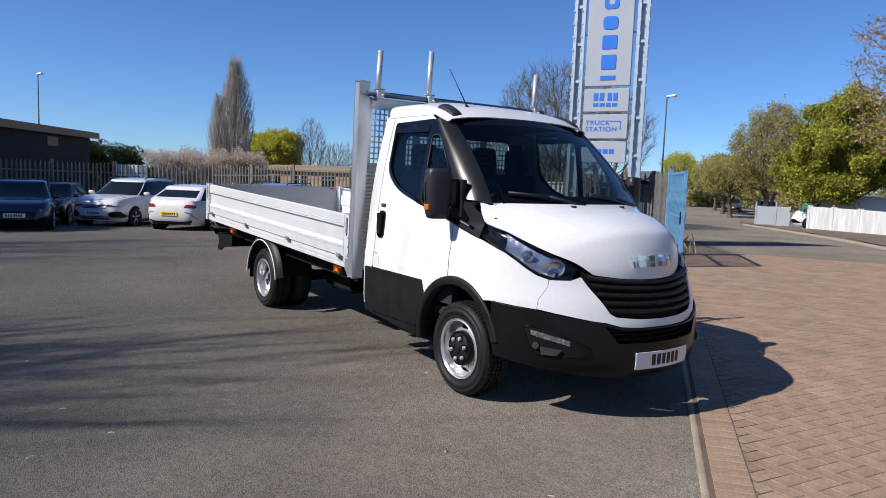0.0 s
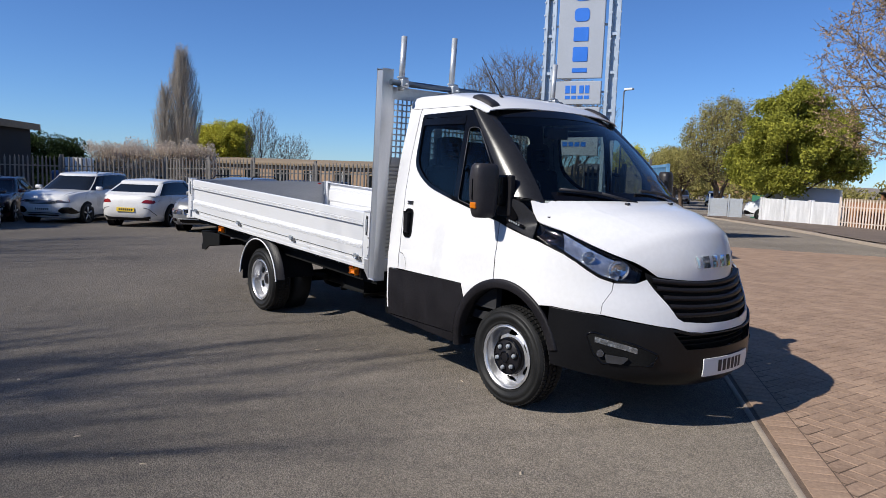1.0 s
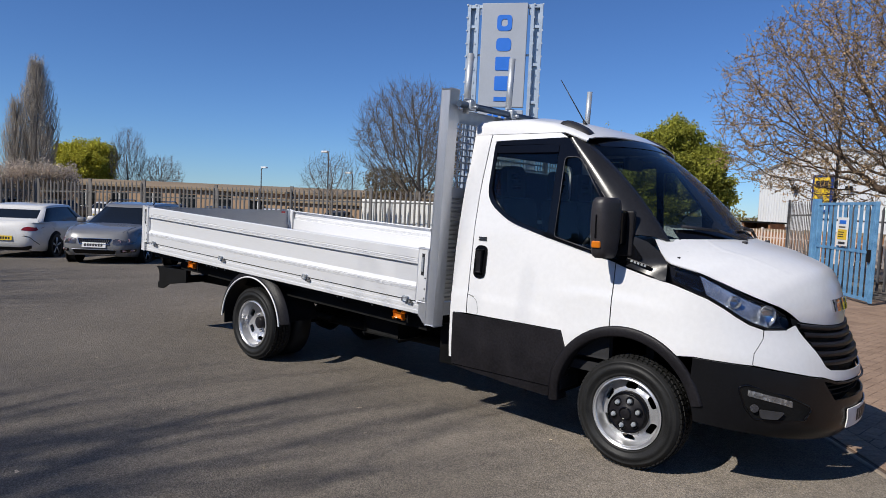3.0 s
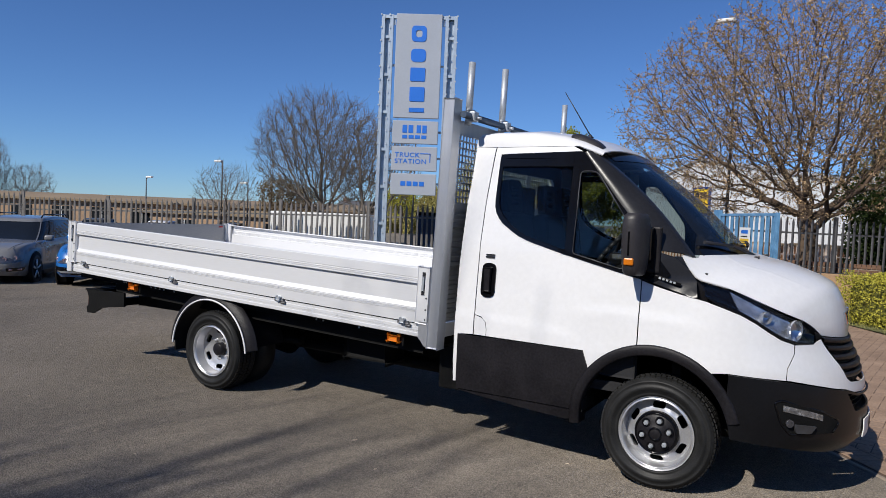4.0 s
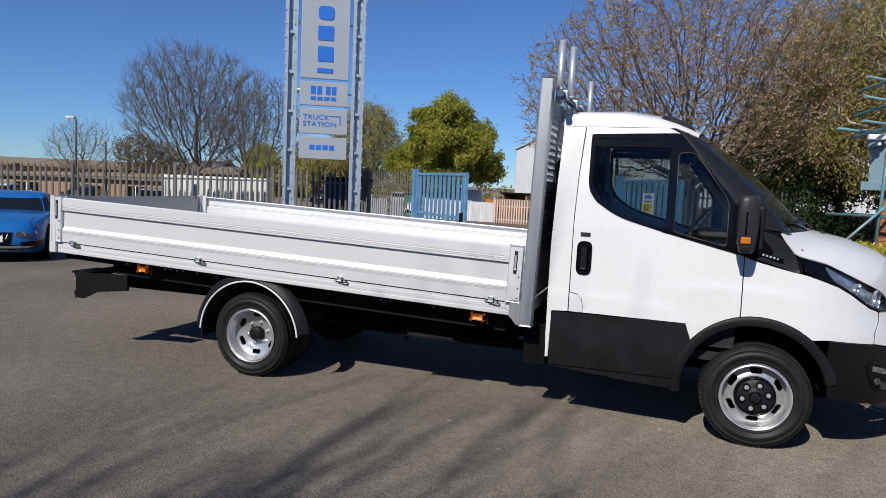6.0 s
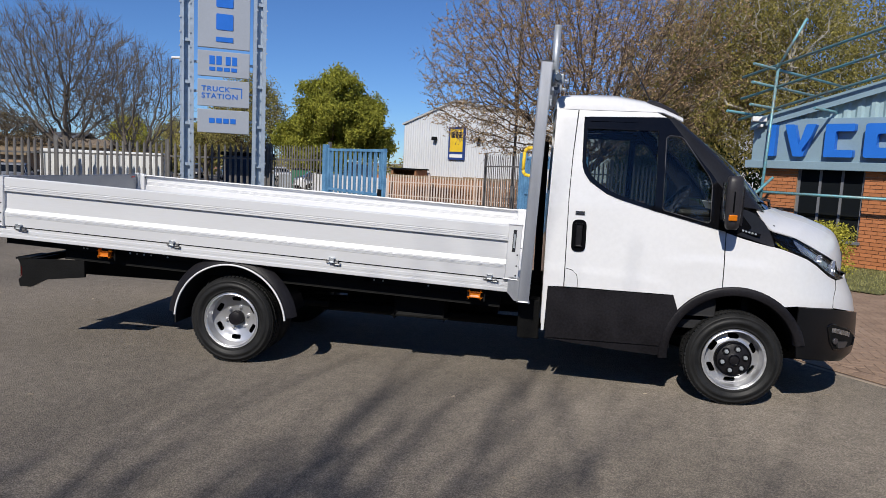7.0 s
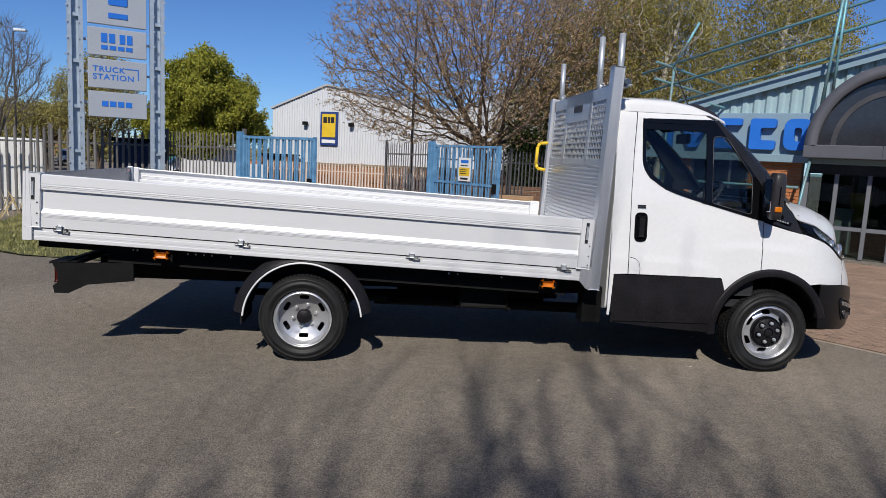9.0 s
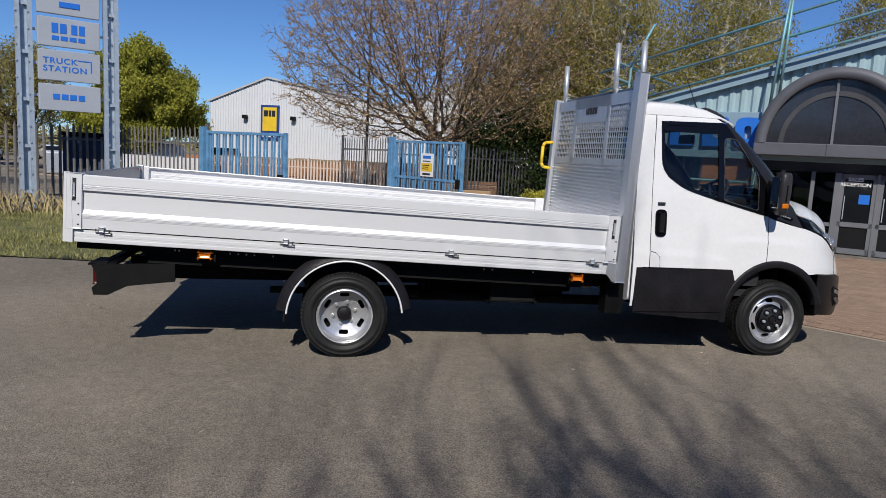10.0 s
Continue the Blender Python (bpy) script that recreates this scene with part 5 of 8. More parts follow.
# ---- palisade fences ----
def pale_mesh(h, w=0.068, name="pale", spiked=True):
    bm = bmesh.new()
    d = 0.012
    prof = [(-w / 2, d), (-w / 6, 0), (w / 6, 0), (w / 2, d)]
    top = [h - 0.05, h, h, h - 0.05] if spiked else [h] * 4
    lo = [bm.verts.new((x, y, 0.06)) for x, y in prof]
    hi = [bm.verts.new((x, y, z)) for (x, y), z in zip(prof, top)]
    for i in range(3):
        bm.faces.new((lo[i], lo[i + 1], hi[i + 1], hi[i]))
    if spiked:
        tip = bm.verts.new((0, 0.002, h + 0.06))
        for i in range(3):
            bm.faces.new((hi[i], hi[i + 1], tip))
    me = bpy.data.meshes.new(name)
    bm.to_mesh(me)
    bm.free()
    return me


PALES = {}


def palisade(pts, h, material, label, pitch=0.158, bay=2.75, name="palisade_fence", w=0.068, rails=(0.3, -0.35), post_h=0.12, spiked=True):
    """A run of pointed pales on two rails between posts, along the points given."""
    a0 = pts[0]
    fence = group(name, at(*a0), label, "fence")
    inv = Matrix.Translation(-fence.location)
    key = (h, w, material.name)
    if key not in PALES:
        PALES[key] = pale_mesh(h, w, spiked=spiked)
        PALES[key].materials.append(material)
    for (x0, y0), (x1, y1) in zip(pts[:-1], pts[1:]):
        d = Vector((x1 - x0, y1 - y0))
        n_len = d.length
        ang = math.atan2(d.y, d.x)
        if n_len < 0.2:
            continue
        nb = max(1, round(n_len / bay))
        for i in range(nb + 1):
            p = Vector((x0, y0)) + d * i / nb
            bm = bmesh.new()
            m4 = inv @ Matrix.Translation(at(p.x, p.y)) @ pose(0, 0, 0, 0, 0, math.degrees(ang))
            box(bm, -0.05, 0.05, 0.03, 0.08, -0.1, h + post_h, m=m4)
            part("post", bm, material, fence)
        for zr in rails:
            bm = bmesh.new()
            for i in range(nb):
                p, q = Vector((x0, y0)) + d * i / nb, Vector((x0, y0)) + d * (i + 1) / nb
                zz = zr if zr > 0 else h + zr
                side = Vector((-d.y, d.x)).normalized() * 0.02
                A, Bv = at(p.x + side.x, p.y + side.y, zz), at(q.x + side.x, q.y + side.y, zz)
                for e in (A, Bv):
                    e -= fence.location
                bm.faces.new([bm.verts.new(v) for v in (A, Bv, Bv + Vector((0, 0, 0.045)), A + Vector((0, 0, 0.045)))])
                bm.faces.new([bm.verts.new(v) for v in (A, Bv, Bv + Vector((side.x * 2, side.y * 2, 0)), A + Vector((side.x * 2, side.y * 2, 0)))])
            part("rail", bm, material, fence)
        k = int(n_len / pitch)
        for i in range(k):
            p = Vector((x0, y0)) + d * (i + 0.5) / k
            ob = new("pale", PALES[key])
            ob.parent = fence
            ob.matrix_basis = inv @ Matrix.Translation(at(p.x, p.y, 0.01 * math.sin(i * 12.9))) @ pose(0, 0, 0, 0, 0.6 * math.sin(i * 7.3), math.degrees(ang))
    return fence


F_L, F_C, F_G = (-33.0, 0.0), (-9.2, 12.75), (-6.65, 10.25)
palisade([(-24.3, -5.5), (-26.3, 1.2), (-24.6, 4.5), (-20.9, 6.45)], 2.17, M["fence_galv"], "weathered grey steel palisade fence with pointed pales")
palisade([(-20.9, 6.45), F_C, F_G], 2.03, M["fence_galv"], "weathered grey steel palisade fence with pointed pales beside the totem")
M["fence_dark"] = mat("fence_weathered", (0.09, 0.09, 0.095), 0.6, 0.3, vary=0.3, scale=7, rand=0.15)
palisade([(-3.45, 16.7), (-2.05, 13.75)], 2.15, M["fence_galv"], "short grey palisade run beside the gate", name="palisade_fence")
M["cream"] = mat("cream_paint", (0.62, 0.52, 0.44), 0.6, vary=0.12, scale=4, rand=0.06)
palisade([(-9.6, 29.25), (7.3, 19.75)], 1.33, M["cream"], "cream painted steel palisade fence in front of a brick wall", pitch=0.17, w=0.08)
palisade([(-2.1, 13.8), (3.2, 17.0)], 2.05, M["fence_dark"], "dark steel palisade fence below the trees")


def barred_gate(p0, p1, h, label, notice=False):
    """A framed steel gate leaf with upright bars, hung at p0."""
    d = Vector((p1[0] - p0[0], p1[1] - p0[1]))
    n_len = d.length
    gate = group("gate", at(*p0), label, "gate")
    gate.rotation_euler = (0, 0, math.atan2(d.y, d.x))
    for x in (0.0, n_len - 0.06):
        boxes("stile", [(x, x + 0.07, -0.035, 0.035, 0.08, h)], M["gate_blue"], gate, 0.006)
    for z in (0.10, h * 0.5, h - 0.07):
        boxes("rail", [(0.07, n_len - 0.06, -0.025, 0.025, z, z + 0.06)], M["gate_blue"], gate, 0.004)
    boxes("hinge_post", [(-0.20, -0.04, -0.08, 0.08, -0.2, h + 0.08)], M["gate_blue"], gate, 0.008)
    k = int(n_len / 0.125)
    bm = bmesh.new()
    box(bm, -0.021, 0.021, -0.012, 0.012, 0.12, h - 0.02)
    me = bpy.data.meshes.new("bar")
    bm.to_mesh(me)
    bm.free()
    me.materials.append(M["gate_blue"])
    for i in range(k):
        ob = new("bar", me)
        ob.parent = gate
        ob.location = (0.07 + (n_len - 0.13) * (i + 0.5) / k, 0.012 * (-1) ** i, 0)
    boxes("lock_box", [(n_len - 0.22, n_len - 0.05, -0.05, 0.05, 0.9, 1.15)], M["chassis"], gate, 0.01)
    return gate


barred_gate((-6.6, 10.2), (-4.72, 8.15), 2.0, "open blue steel barred gate leaf")
g2 = barred_gate((-2.0, 13.6), (-0.45, 11.2), 2.12, "open blue steel barred gate leaf with a notice")
notice = boxes("notice_board", [(0.0, 0.52, -0.012, 0.0, 1.16, 1.78)], M["plate_white"], None, 0.002)
notice.matrix_basis = Matrix.Translation(g2.location) @ Matrix.Rotation(g2.rotation_euler.z, 4, "Z") @ Matrix.Translation((1.25, 0.075 - 0.13, 0.0))
tagged(notice, "white and yellow security notice fixed to the gate", "notice")
for x0, x1, z0, z1, mt in ((0.04, 0.48, 1.30, 1.52, "yellow"), (0.10, 0.42, 1.64, 1.72, "sign_blue"), (0.10, 0.42, 1.20, 1.25, "ink"), (0.10, 0.40, 1.56, 1.585, "ink"), (0.08, 0.36, 1.45, 1.47, "ink"), (0.08, 0.32, 1.40, 1.42, "ink"), (0.08, 0.34, 1.35, 1.37, "ink")):
    boxes("notice_bar", [(x0, x1, -0.0165 - 0.001 * (mt == "ink"), -0.012, z0, z1)], M[mt], notice)

# ---- sign totem ----
T0, T1 = Vector((-10.49, 11.02)), Vector((-9.19, 11.72))
totem = group("sign_totem", at(-9.87, 11.35), "tall galvanised sign totem with four grey-white panels and blue marks", "sign")
TD = (T1 - T0).normalized()
totem.rotation_euler = (0, 0, math.atan2(TD.y, TD.x))
half = (T1 - T0).length / 2
for sg in (-1, 1):
    for off in (0.06, 0.30):
        xx = sg * (half + off - 0.02)
        prof = [(-0.045, -0.06), (0.045, -0.06), (0.045, 0.06), (0.033, 0.06), (0.033, -0.048), (-0.033, -0.048), (-0.033, 0.06), (-0.045, 0.06)]
        ch = raw("channel", [(xx + u, v, z) for z in (-0.3, 7.35) for u, v in prof], [(k, (k + 1) % 8, 8 + (k + 1) % 8, 8 + k) for k in range(8)] + [(8, 9, 13, 14), (9, 10, 11, 12), (9, 12, 13), (8, 14, 15)], M["galv_sign"], totem)
        ch["label"] = "galvanised steel channel post"
        for k in range(20):
            bm = bmesh.new()
            tube(bm, (xx + sg * 0.05, -0.085, 0.5 + k * 0.36), (xx + sg * 0.05, -0.06, 0.5 + k * 0.36), 0.026, 0.02, 6)
            part("bolt", bm, M["galv"], ch)
    boxes("post_web", [(min(sg * (half + 0.02), sg * (half + 0.30)), max(sg * (half + 0.02), sg * (half + 0.30)), 0.062, 0.074, -0.3, 7.3)], M["galv_sign"], totem, 0.0)
    for k in range(7):
        boxes("cross_plate", [(sg * (half + 0.16) - 0.12, sg * (half + 0.16) + 0.12, -0.02, 0.0, 0.4 + k * 1.05, 0.48 + k * 1.05)], M["galv_sign"], totem)
for z in (7.25,):
    boxes("cross_rail", [(-half - 0.3, half + 0.3, -0.05, 0.05, z, z + 0.09)], M["galv_sign"], totem)
    for k in range(6):
        boxes("brace", [(-half + 0.28 * k, -half + 0.28 * k + 0.06, -0.02, 0.02, z - 0.18, z)], M["galv_sign"], totem)
SIGN_G = fall(-9.87, 11.35) - 0.18
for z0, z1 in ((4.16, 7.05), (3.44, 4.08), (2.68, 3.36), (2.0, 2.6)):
    boxes("panel", [(-half + 0.095, half - 0.095, -0.10, 0.02, z0 - SIGN_G, z1 - SIGN_G)], M["sign_white_shaded"], totem, 0.012, label="pale sign panel with its shade in the grey colour")
    boxes("panel_tie", [(-half - 0.05, half + 0.05, 0.02, 0.06, (z0 + z1) / 2 - SIGN_G, (z0 + z1) / 2 + 0.06 - SIGN_G)], M["galv_sign"], totem)
    marks = []
    if z1 > 5:
        for k, (a, b) in enumerate(((4.32, 4.44), (4.62, 5.02), (5.18, 5.56), (5.72, 6.08), (6.28, 6.72))):
            if k == 0:
                marks.append([(-0.2, a), (0.22, a), (0.22, b), (-0.2, b)])
            else:
                marks.append(fillet([(-0.2, a), (0.22, a), (0.22, b), (-0.2, b)], 0.12 if k > 2 else 0.04))
        holes = [[], [[(0.24, 4.74), (0.24, 4.90), (0.0, 4.82)]], [[(-0.05, 5.26), (-0.05, 5.46), (0.23, 5.46), (0.23, 5.26)]], [fillet([(-0.06, 5.8), (-0.06, 6.0), (0.23, 6.0), (0.23, 5.8)], 0.05)], [fillet([(-0.08, 6.40), (-0.08, 6.60), (0.10, 6.60), (0.10, 6.40)], 0.08)]]
        for mk, hl in zip(marks, holes):
            hl2 = [h for h in hl if all(inside(q, mk) for q in h)]
            mk2 = mk
            thick(part("mark", panel(mk2, lambda u, v: Vector((u, -0.108, v - SIGN_G)), 0.2, hl2), M["sign_blue"], totem, "blue plain mark"), 0.012)
    else:
        rows = {3.44: ((-0.36, -0.02, 0.30, 0.52), (0.04, 0.36, 0.30, 0.52), (-0.36, 0.36, 0.14, 0.24)), 2.68: ((0.16, 0.46, 0.475, 0.50), (0.435, 0.46, 0.24, 0.475)), 2.0: ((-0.36, 0.34, 0.25, 0.38),)}[z0]
        if z0 == 2.68:
            for txt, zz in (("TRUCK", 0.385), ("STATION", 0.205)):
                cu = bpy.data.curves.new("sign_text", "FONT")
                cu.body, cu.size, cu.extrude, cu.offset, cu.space_character = txt, 0.178, 0.003, 0.003, 1.12
                ob = new("sign_text", cu)
                ob.data.materials.append(M["sign_blue"])
                ob.parent = totem
                ob.rotation_euler = (radians(90), 0, 0)
                ob.scale = (1.12, 1.0, 1.0)
                ob.location = (-0.55, -0.104, z0 - SIGN_G + zz)
        for a, b, c, d in rows:
            n = 1 if z0 == 2.68 else max(1, round((b - a) / 0.16))
            for k in range(n):
                w = (b - a) / n
                boxes("mark", [(a + k * w, a + (k + 1) * w - (0.035 if n > 1 else 0.0), -0.108, -0.10, z0 - SIGN_G + c, z0 - SIGN_G + d)], M["sign_blue"], totem, 0.004)


# ---- sales building ----
M["brick_wall"] = mat("brick_red", (0.46, 0.175, 0.07), 0.85, vary=0.15, scale=6, bump=0.3, rand=0.10)
M["mortar"] = mat("mortar", (0.33, 0.27, 0.21), 0.95, vary=0.15, scale=8)
M["clad_teal"] = mat("profiled_cladding", (0.34, 0.47, 0.50), 0.5, 0.1, vary=0.06, scale=2)
M["fascia"] = mat("fascia_grey_blue", (0.23, 0.33, 0.39), 0.5, vary=0.06, scale=2)
M["grey_frame"] = mat("grey_frame", (0.16, 0.165, 0.18), 0.5, vary=0.1)
M["arch_grey"] = mat("arch_grey", (0.10, 0.103, 0.12), 0.55, vary=0.1, scale=3)
M["smoked"] = mat("smoked_glazing", (0.03, 0.03, 0.035), 0.12, vary=0.2, scale=1, coat=0.5)
# unlit room depth put into a near-black colour; the trough's soil shares it
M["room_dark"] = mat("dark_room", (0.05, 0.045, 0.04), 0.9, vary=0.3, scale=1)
BU = Vector((0.7385, -0.6743))
BN = Vector((-0.6743, -0.7385))       # out of the facade, to the yard
B0 = Vector((5.7, 8.18))
bang = math.degrees(math.atan2(BU.y, BU.x))
sales = group("sales_building", (B0.x, B0.y, -0.05), "low brick sales building with teal cladding and arched entrance", "building")
sales.rotation_euler = (0, 0, radians(bang))
# local frame: x along the front, y into the building, z up


def gable(u):
    return 3.24 + 0.276 * (min(u, 7.2) + 2.2) - 0.6 * max(0.0, u - 7.2)


def sal(name, rows, material, bevel=0.0, label="", parent=None):
    return boxes(name, rows, material, parent or sales, bevel, label=label)


for wall_piece in ((-3.2, -2.45, 0.06, 0.30, 0, 2.0), (-1.13, -0.05, 0.06, 0.30, 0, 2.0), (-2.45, -1.13, 0.06, 0.30, 0, 0.50), (3.3, 9.0, 0.06, 0.3, 0, 2.0)):
    sal("wall", [wall_piece], M["mortar"])
sal("side_wall", [(-3.2, -2.95, 0.30, 9.0, 0, 2.9)], M["brick_wall"])
sal("fascia_board", [(-3.45, 4.6, -0.06, 0.06, 1.98, 3.0)], M["fascia"], 0.01, "grey-blue fascia board")
sal("fascia_lip", [(-3.55, 4.6, -0.14, 0.02, 1.94, 2.11)], M["fascia"], 0.01)
bm = bmesh.new()
k = 0
u = -3.2
rows_a, rows_b = [], []
while u < 9.0:
    for du, o in ((0.0, 0.0), (0.05, -0.045), (0.12, -0.045), (0.17, 0.0)):
        rows_a.append(Vector((u + du, 0.05 + o, 2.92)))
        rows_b.append(Vector((u + du, 0.05 + o, gable(u + du))))
    u += 0.25
loft(bm, [rows_a, rows_b])
for fc in bm.faces:
    fc.smooth = False
part("cladding", bm, M["clad_teal"], sales, "pale teal ribbed metal cladding")
bm = bmesh.new()
loft(bm, [[Vector((u, y, gable(u) + z)) for u in (-3.5, 2.0, 7.2, 12.0)] for y, z in ((-0.12, -0.12), (-0.12, 0.10), (12.0, 0.10))])
for fc in bm.faces:
    fc.smooth = False
thick(part("roof", bm, M["fascia"], sales, "grey-blue metal roof edge"), 0.04)
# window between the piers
# dark sheet for the dimness of the room behind the window
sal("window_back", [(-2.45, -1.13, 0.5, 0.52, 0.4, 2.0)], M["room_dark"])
for x in (-2.45, -2.02, -1.59, -1.18):
    sal("window_mullion", [(x, x + 0.05, 0.10, 0.16, 0.5, 1.96)], M["grey_frame"])
sal("window_sill", [(-2.5, -1.08, 0.0, 0.14, 0.46, 0.52)], M["grey_frame"], 0.006)
sal("window_pane", [(-2.45, -1.13, 0.125, 0.13, 0.52, 1.96)], M["dark_glass"])
# bricks of the two piers
bm = bmesh.new()
box(bm, -0.107, 0.107, -0.012, 0.012, -0.0325, 0.0325)
BR = bpy.data.meshes.new("brick")
bm.to_mesh(BR)
bm.free()
BR.materials.append(M["brick_wall"])
SALES_BRICKS = []
for r in range(26):
    z = 0.05 + r * 0.0755
    for a, b in ((-3.2, -2.45), (-1.13, -0.05)) if z > 0.44 else ((-3.2, -0.05),):
        x = a - 0.1125 * (r % 2)
        while x < b - 0.03:
            x0, x1 = max(a, x + 0.005), min(b, x + 0.220)
            if x1 - x0 > 0.04:
                SALES_BRICKS.append(((x0 + x1) / 2, z, (x1 - x0) / 0.215))
            x += 0.225
# arched entrance
sal("entrance_beam", [(0.06, 3.12, -0.62, 0.0, 2.05, 2.32)], M["arch_grey"], 0.02, "dark grey entrance beam")
AC, AR, AH, AZ = 1.59, 1.52, 1.045, 2.31
bm = bmesh.new()
ring = lambda r: [(AC + r * math.cos(a), AZ + r * AH * math.sin(a)) for a in np.linspace(0, math.pi, 41)]
loft(bm, [[Vector((x, y, z)) for x, z in pts] for pts, y in ((ring(AR), 0.1), (ring(AR), -0.62), (ring(AR - 0.22), -0.64), (ring(AR - 0.22), -0.5))])
part("entrance_arch", bm, M["arch_grey"], sales, "dark grey arched entrance frame", True)
part("arch_glazing", panel(ring(AR - 0.22), lambda u, v: Vector((u, -0.5, v)), 0.3), M["smoked"], sales, "smoked arched glazing")
sal("arch_mullion", [(AC - 0.06, AC - 0.01, -0.54, -0.49, AZ, AZ + AH * (AR - 0.23))], M["grey_frame"])
sal("beam_joint", [(AC - 0.115, AC - 0.108, -0.624, -0.61, 2.05, 2.32)], M["ink"])
bm = bmesh.new()
loft(bm, [[Vector((AC + r * math.cos(a), -0.515, AZ + r * AH * math.sin(a))) for a in np.linspace(0, math.pi, 25)] for r in (0.96, 1.06)])
thick(part("inner_arch_rib", bm, M["grey_frame_dark"], sales, smooth=True), 0.02)
sal("transom", [(0.1, 3.1, -0.06, -0.045, 1.74, 2.05)], M["smoked"])
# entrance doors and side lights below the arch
# dark back wall: the lobby's dimness is in its colour
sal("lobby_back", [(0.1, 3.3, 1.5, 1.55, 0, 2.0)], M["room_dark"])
sal("lobby_floor", [(0.1, 3.3, 0.0, 1.5, -0.02, 0.015)], M["kerb"])
sal("lobby_display", [(0.5, 0.9, 0.7, 1.0, 0.0, 1.0), (2.9, 3.4, 0.9, 1.2, 0.0, 0.9)], M["plate_white"], 0.01)
sal("lobby_poster", [(0.75, 1.15, 1.44, 1.48, 0.7, 1.35)], M["yellow"])
for x0, x1 in ((0.05, 0.14), (0.62, 0.70), (1.22, 1.30), (1.68, 1.80), (2.46, 2.52), (3.18, 3.30)):
    sal("door_post", [(x0, x1, -0.10, 0.0, 0, 1.74)], M["grey_frame"], 0.006)
for x0, x1 in ((1.80, 2.46), (2.52, 3.18)):
    dr = sal("door", [(x0, x0 + 0.07, -0.09, -0.03, 0.02, 1.72), (x1 - 0.07, x1, -0.09, -0.03, 0.02, 1.72), (x0, x1, -0.09, -0.03, 0.02, 0.14), (x0, x1, -0.09, -0.03, 0.60, 0.70), (x0, x1, -0.09, -0.03, 1.62, 1.72)], M["grey_frame"], label="grey framed glass entrance door")
    sal("door_pane", [(x0 + 0.07, x1 - 0.07, -0.062, -0.056, 0.14, 0.60), (x0 + 0.07, x1 - 0.07, -0.062, -0.056, 0.70, 1.62)], M["dark_glass"], parent=dr)
    sal("door_handle", [(x0 + 0.09, x0 + 0.11, -0.13, -0.11, 0.75, 1.25)], M["galv"], 0.004, parent=dr)
    sal("door_card", [(x1 - 0.30, x1 - 0.10, -0.066, -0.063, 1.10, 1.30)], M["sign_blue"], parent=dr)
for x0, x1 in ((0.14, 0.62), (0.70, 1.22), (1.30, 1.68)):
    sal("side_light", [(x0, x1, -0.06, -0.054, 0.03, 1.72)], M["car_glass"])
    sal("side_light_rail", [(x0, x1, -0.08, -0.03, 0.58, 0.66)], M["grey_frame"])
# readable door sign
for txt, zz, sz in (("SALES", 1.575, 0.11), ("RECEPTION", 1.47, 0.11)):
    cu = bpy.data.curves.new("door_text", "FONT")
    cu.body, cu.size, cu.align_x, cu.extrude, cu.offset = txt, sz, "CENTER", 0.002, 0.003
    ob = new("door_text", cu)
    ob.data.materials.append(M["plate_white"])
    ob.parent = sales
    ob.rotation_euler = (radians(90), 0, 0)
    ob.location = (2.07, -0.094, zz)
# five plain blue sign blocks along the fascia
for k, (a, b) in enumerate(((-3.07, -2.88), (-2.70, -2.06), (-1.87, -1.32), (-1.13, -0.60), (-0.43, 0.12))):
    hole = []
    ol = fillet([(a, 2.20), (a, 2.87), (b, 2.87), (b, 2.20)], (0.02, 0.04, 0.06, 0.16, 0.2)[k])
    if k == 4:
        hole = [fillet([(a + 0.2, 2.39), (a + 0.2, 2.68), (b - 0.2, 2.68), (b - 0.2, 2.39)], 0.1)]
    if k == 1:
        ol = fillet([(a, 2.87), (a + 0.22, 2.20), (b - 0.22, 2.20), (b, 2.87), (b - 0.2, 2.87), ((a + b) / 2, 2.43), (a + 0.2, 2.87)], 0.03)
    if k == 3:
        ol = fillet([(a, 2.20), (a, 2.87), (b, 2.87), (b, 2.67), (a + 0.22, 2.67), (a + 0.22, 2.40), (b, 2.40), (b, 2.20)], 0.06)
    if k == 2:
        ol = fillet([(a, 2.20), (a, 2.87), (b, 2.87), (b, 2.72), (a + 0.2, 2.72), (a + 0.2, 2.35), (b, 2.35), (b, 2.20)], 0.03)
    thick(part("sign_block", panel(ol, lambda u, v: Vector((u, -0.15, v)), 0.25, hole), M["sign_blue"], sales, "raised blue sign block"), 0.13)
camera_box = group("security_camera", (B0 + BU * -3.2 + BN * 0.3).to_3d() + Vector((0, 0, 2.93)), "white wall security camera", "security camera")
boxes("camera_body", [(-0.18, 0.12, -0.06, 0.06, -0.05, 0.06)], M["plate_white"], camera_box, 0.02)
boxes("camera_arm", [(0.0, 0.06, -0.03, 0.3, -0.16, -0.10)], M["plate_white"], camera_box, 0.01)

# ---- scaffold ----
scaffold = group("scaffold", (B0.x, B0.y, -0.05), "tube scaffold with teal painted couplings on the building", "scaffold")
scaffold.rotation_euler = (0, 0, radians(bang))


def stube(a, b, r=0.03):
    bm = bmesh.new()
    tube(bm, a, b, r, r, 8)
    part("tube", bm, M["teal_tube"], scaffold)


for x in (-3.05, 6.2):
    stube((x, -0.35, 0 if x < 0 else 3.2), (x + 0.12, -0.30, gable(x) + 1.15), 0.032)
stube((-2.95, -0.32, gable(-3) + 1.0), (-2.45, -0.28, gable(-3) + 2.0))
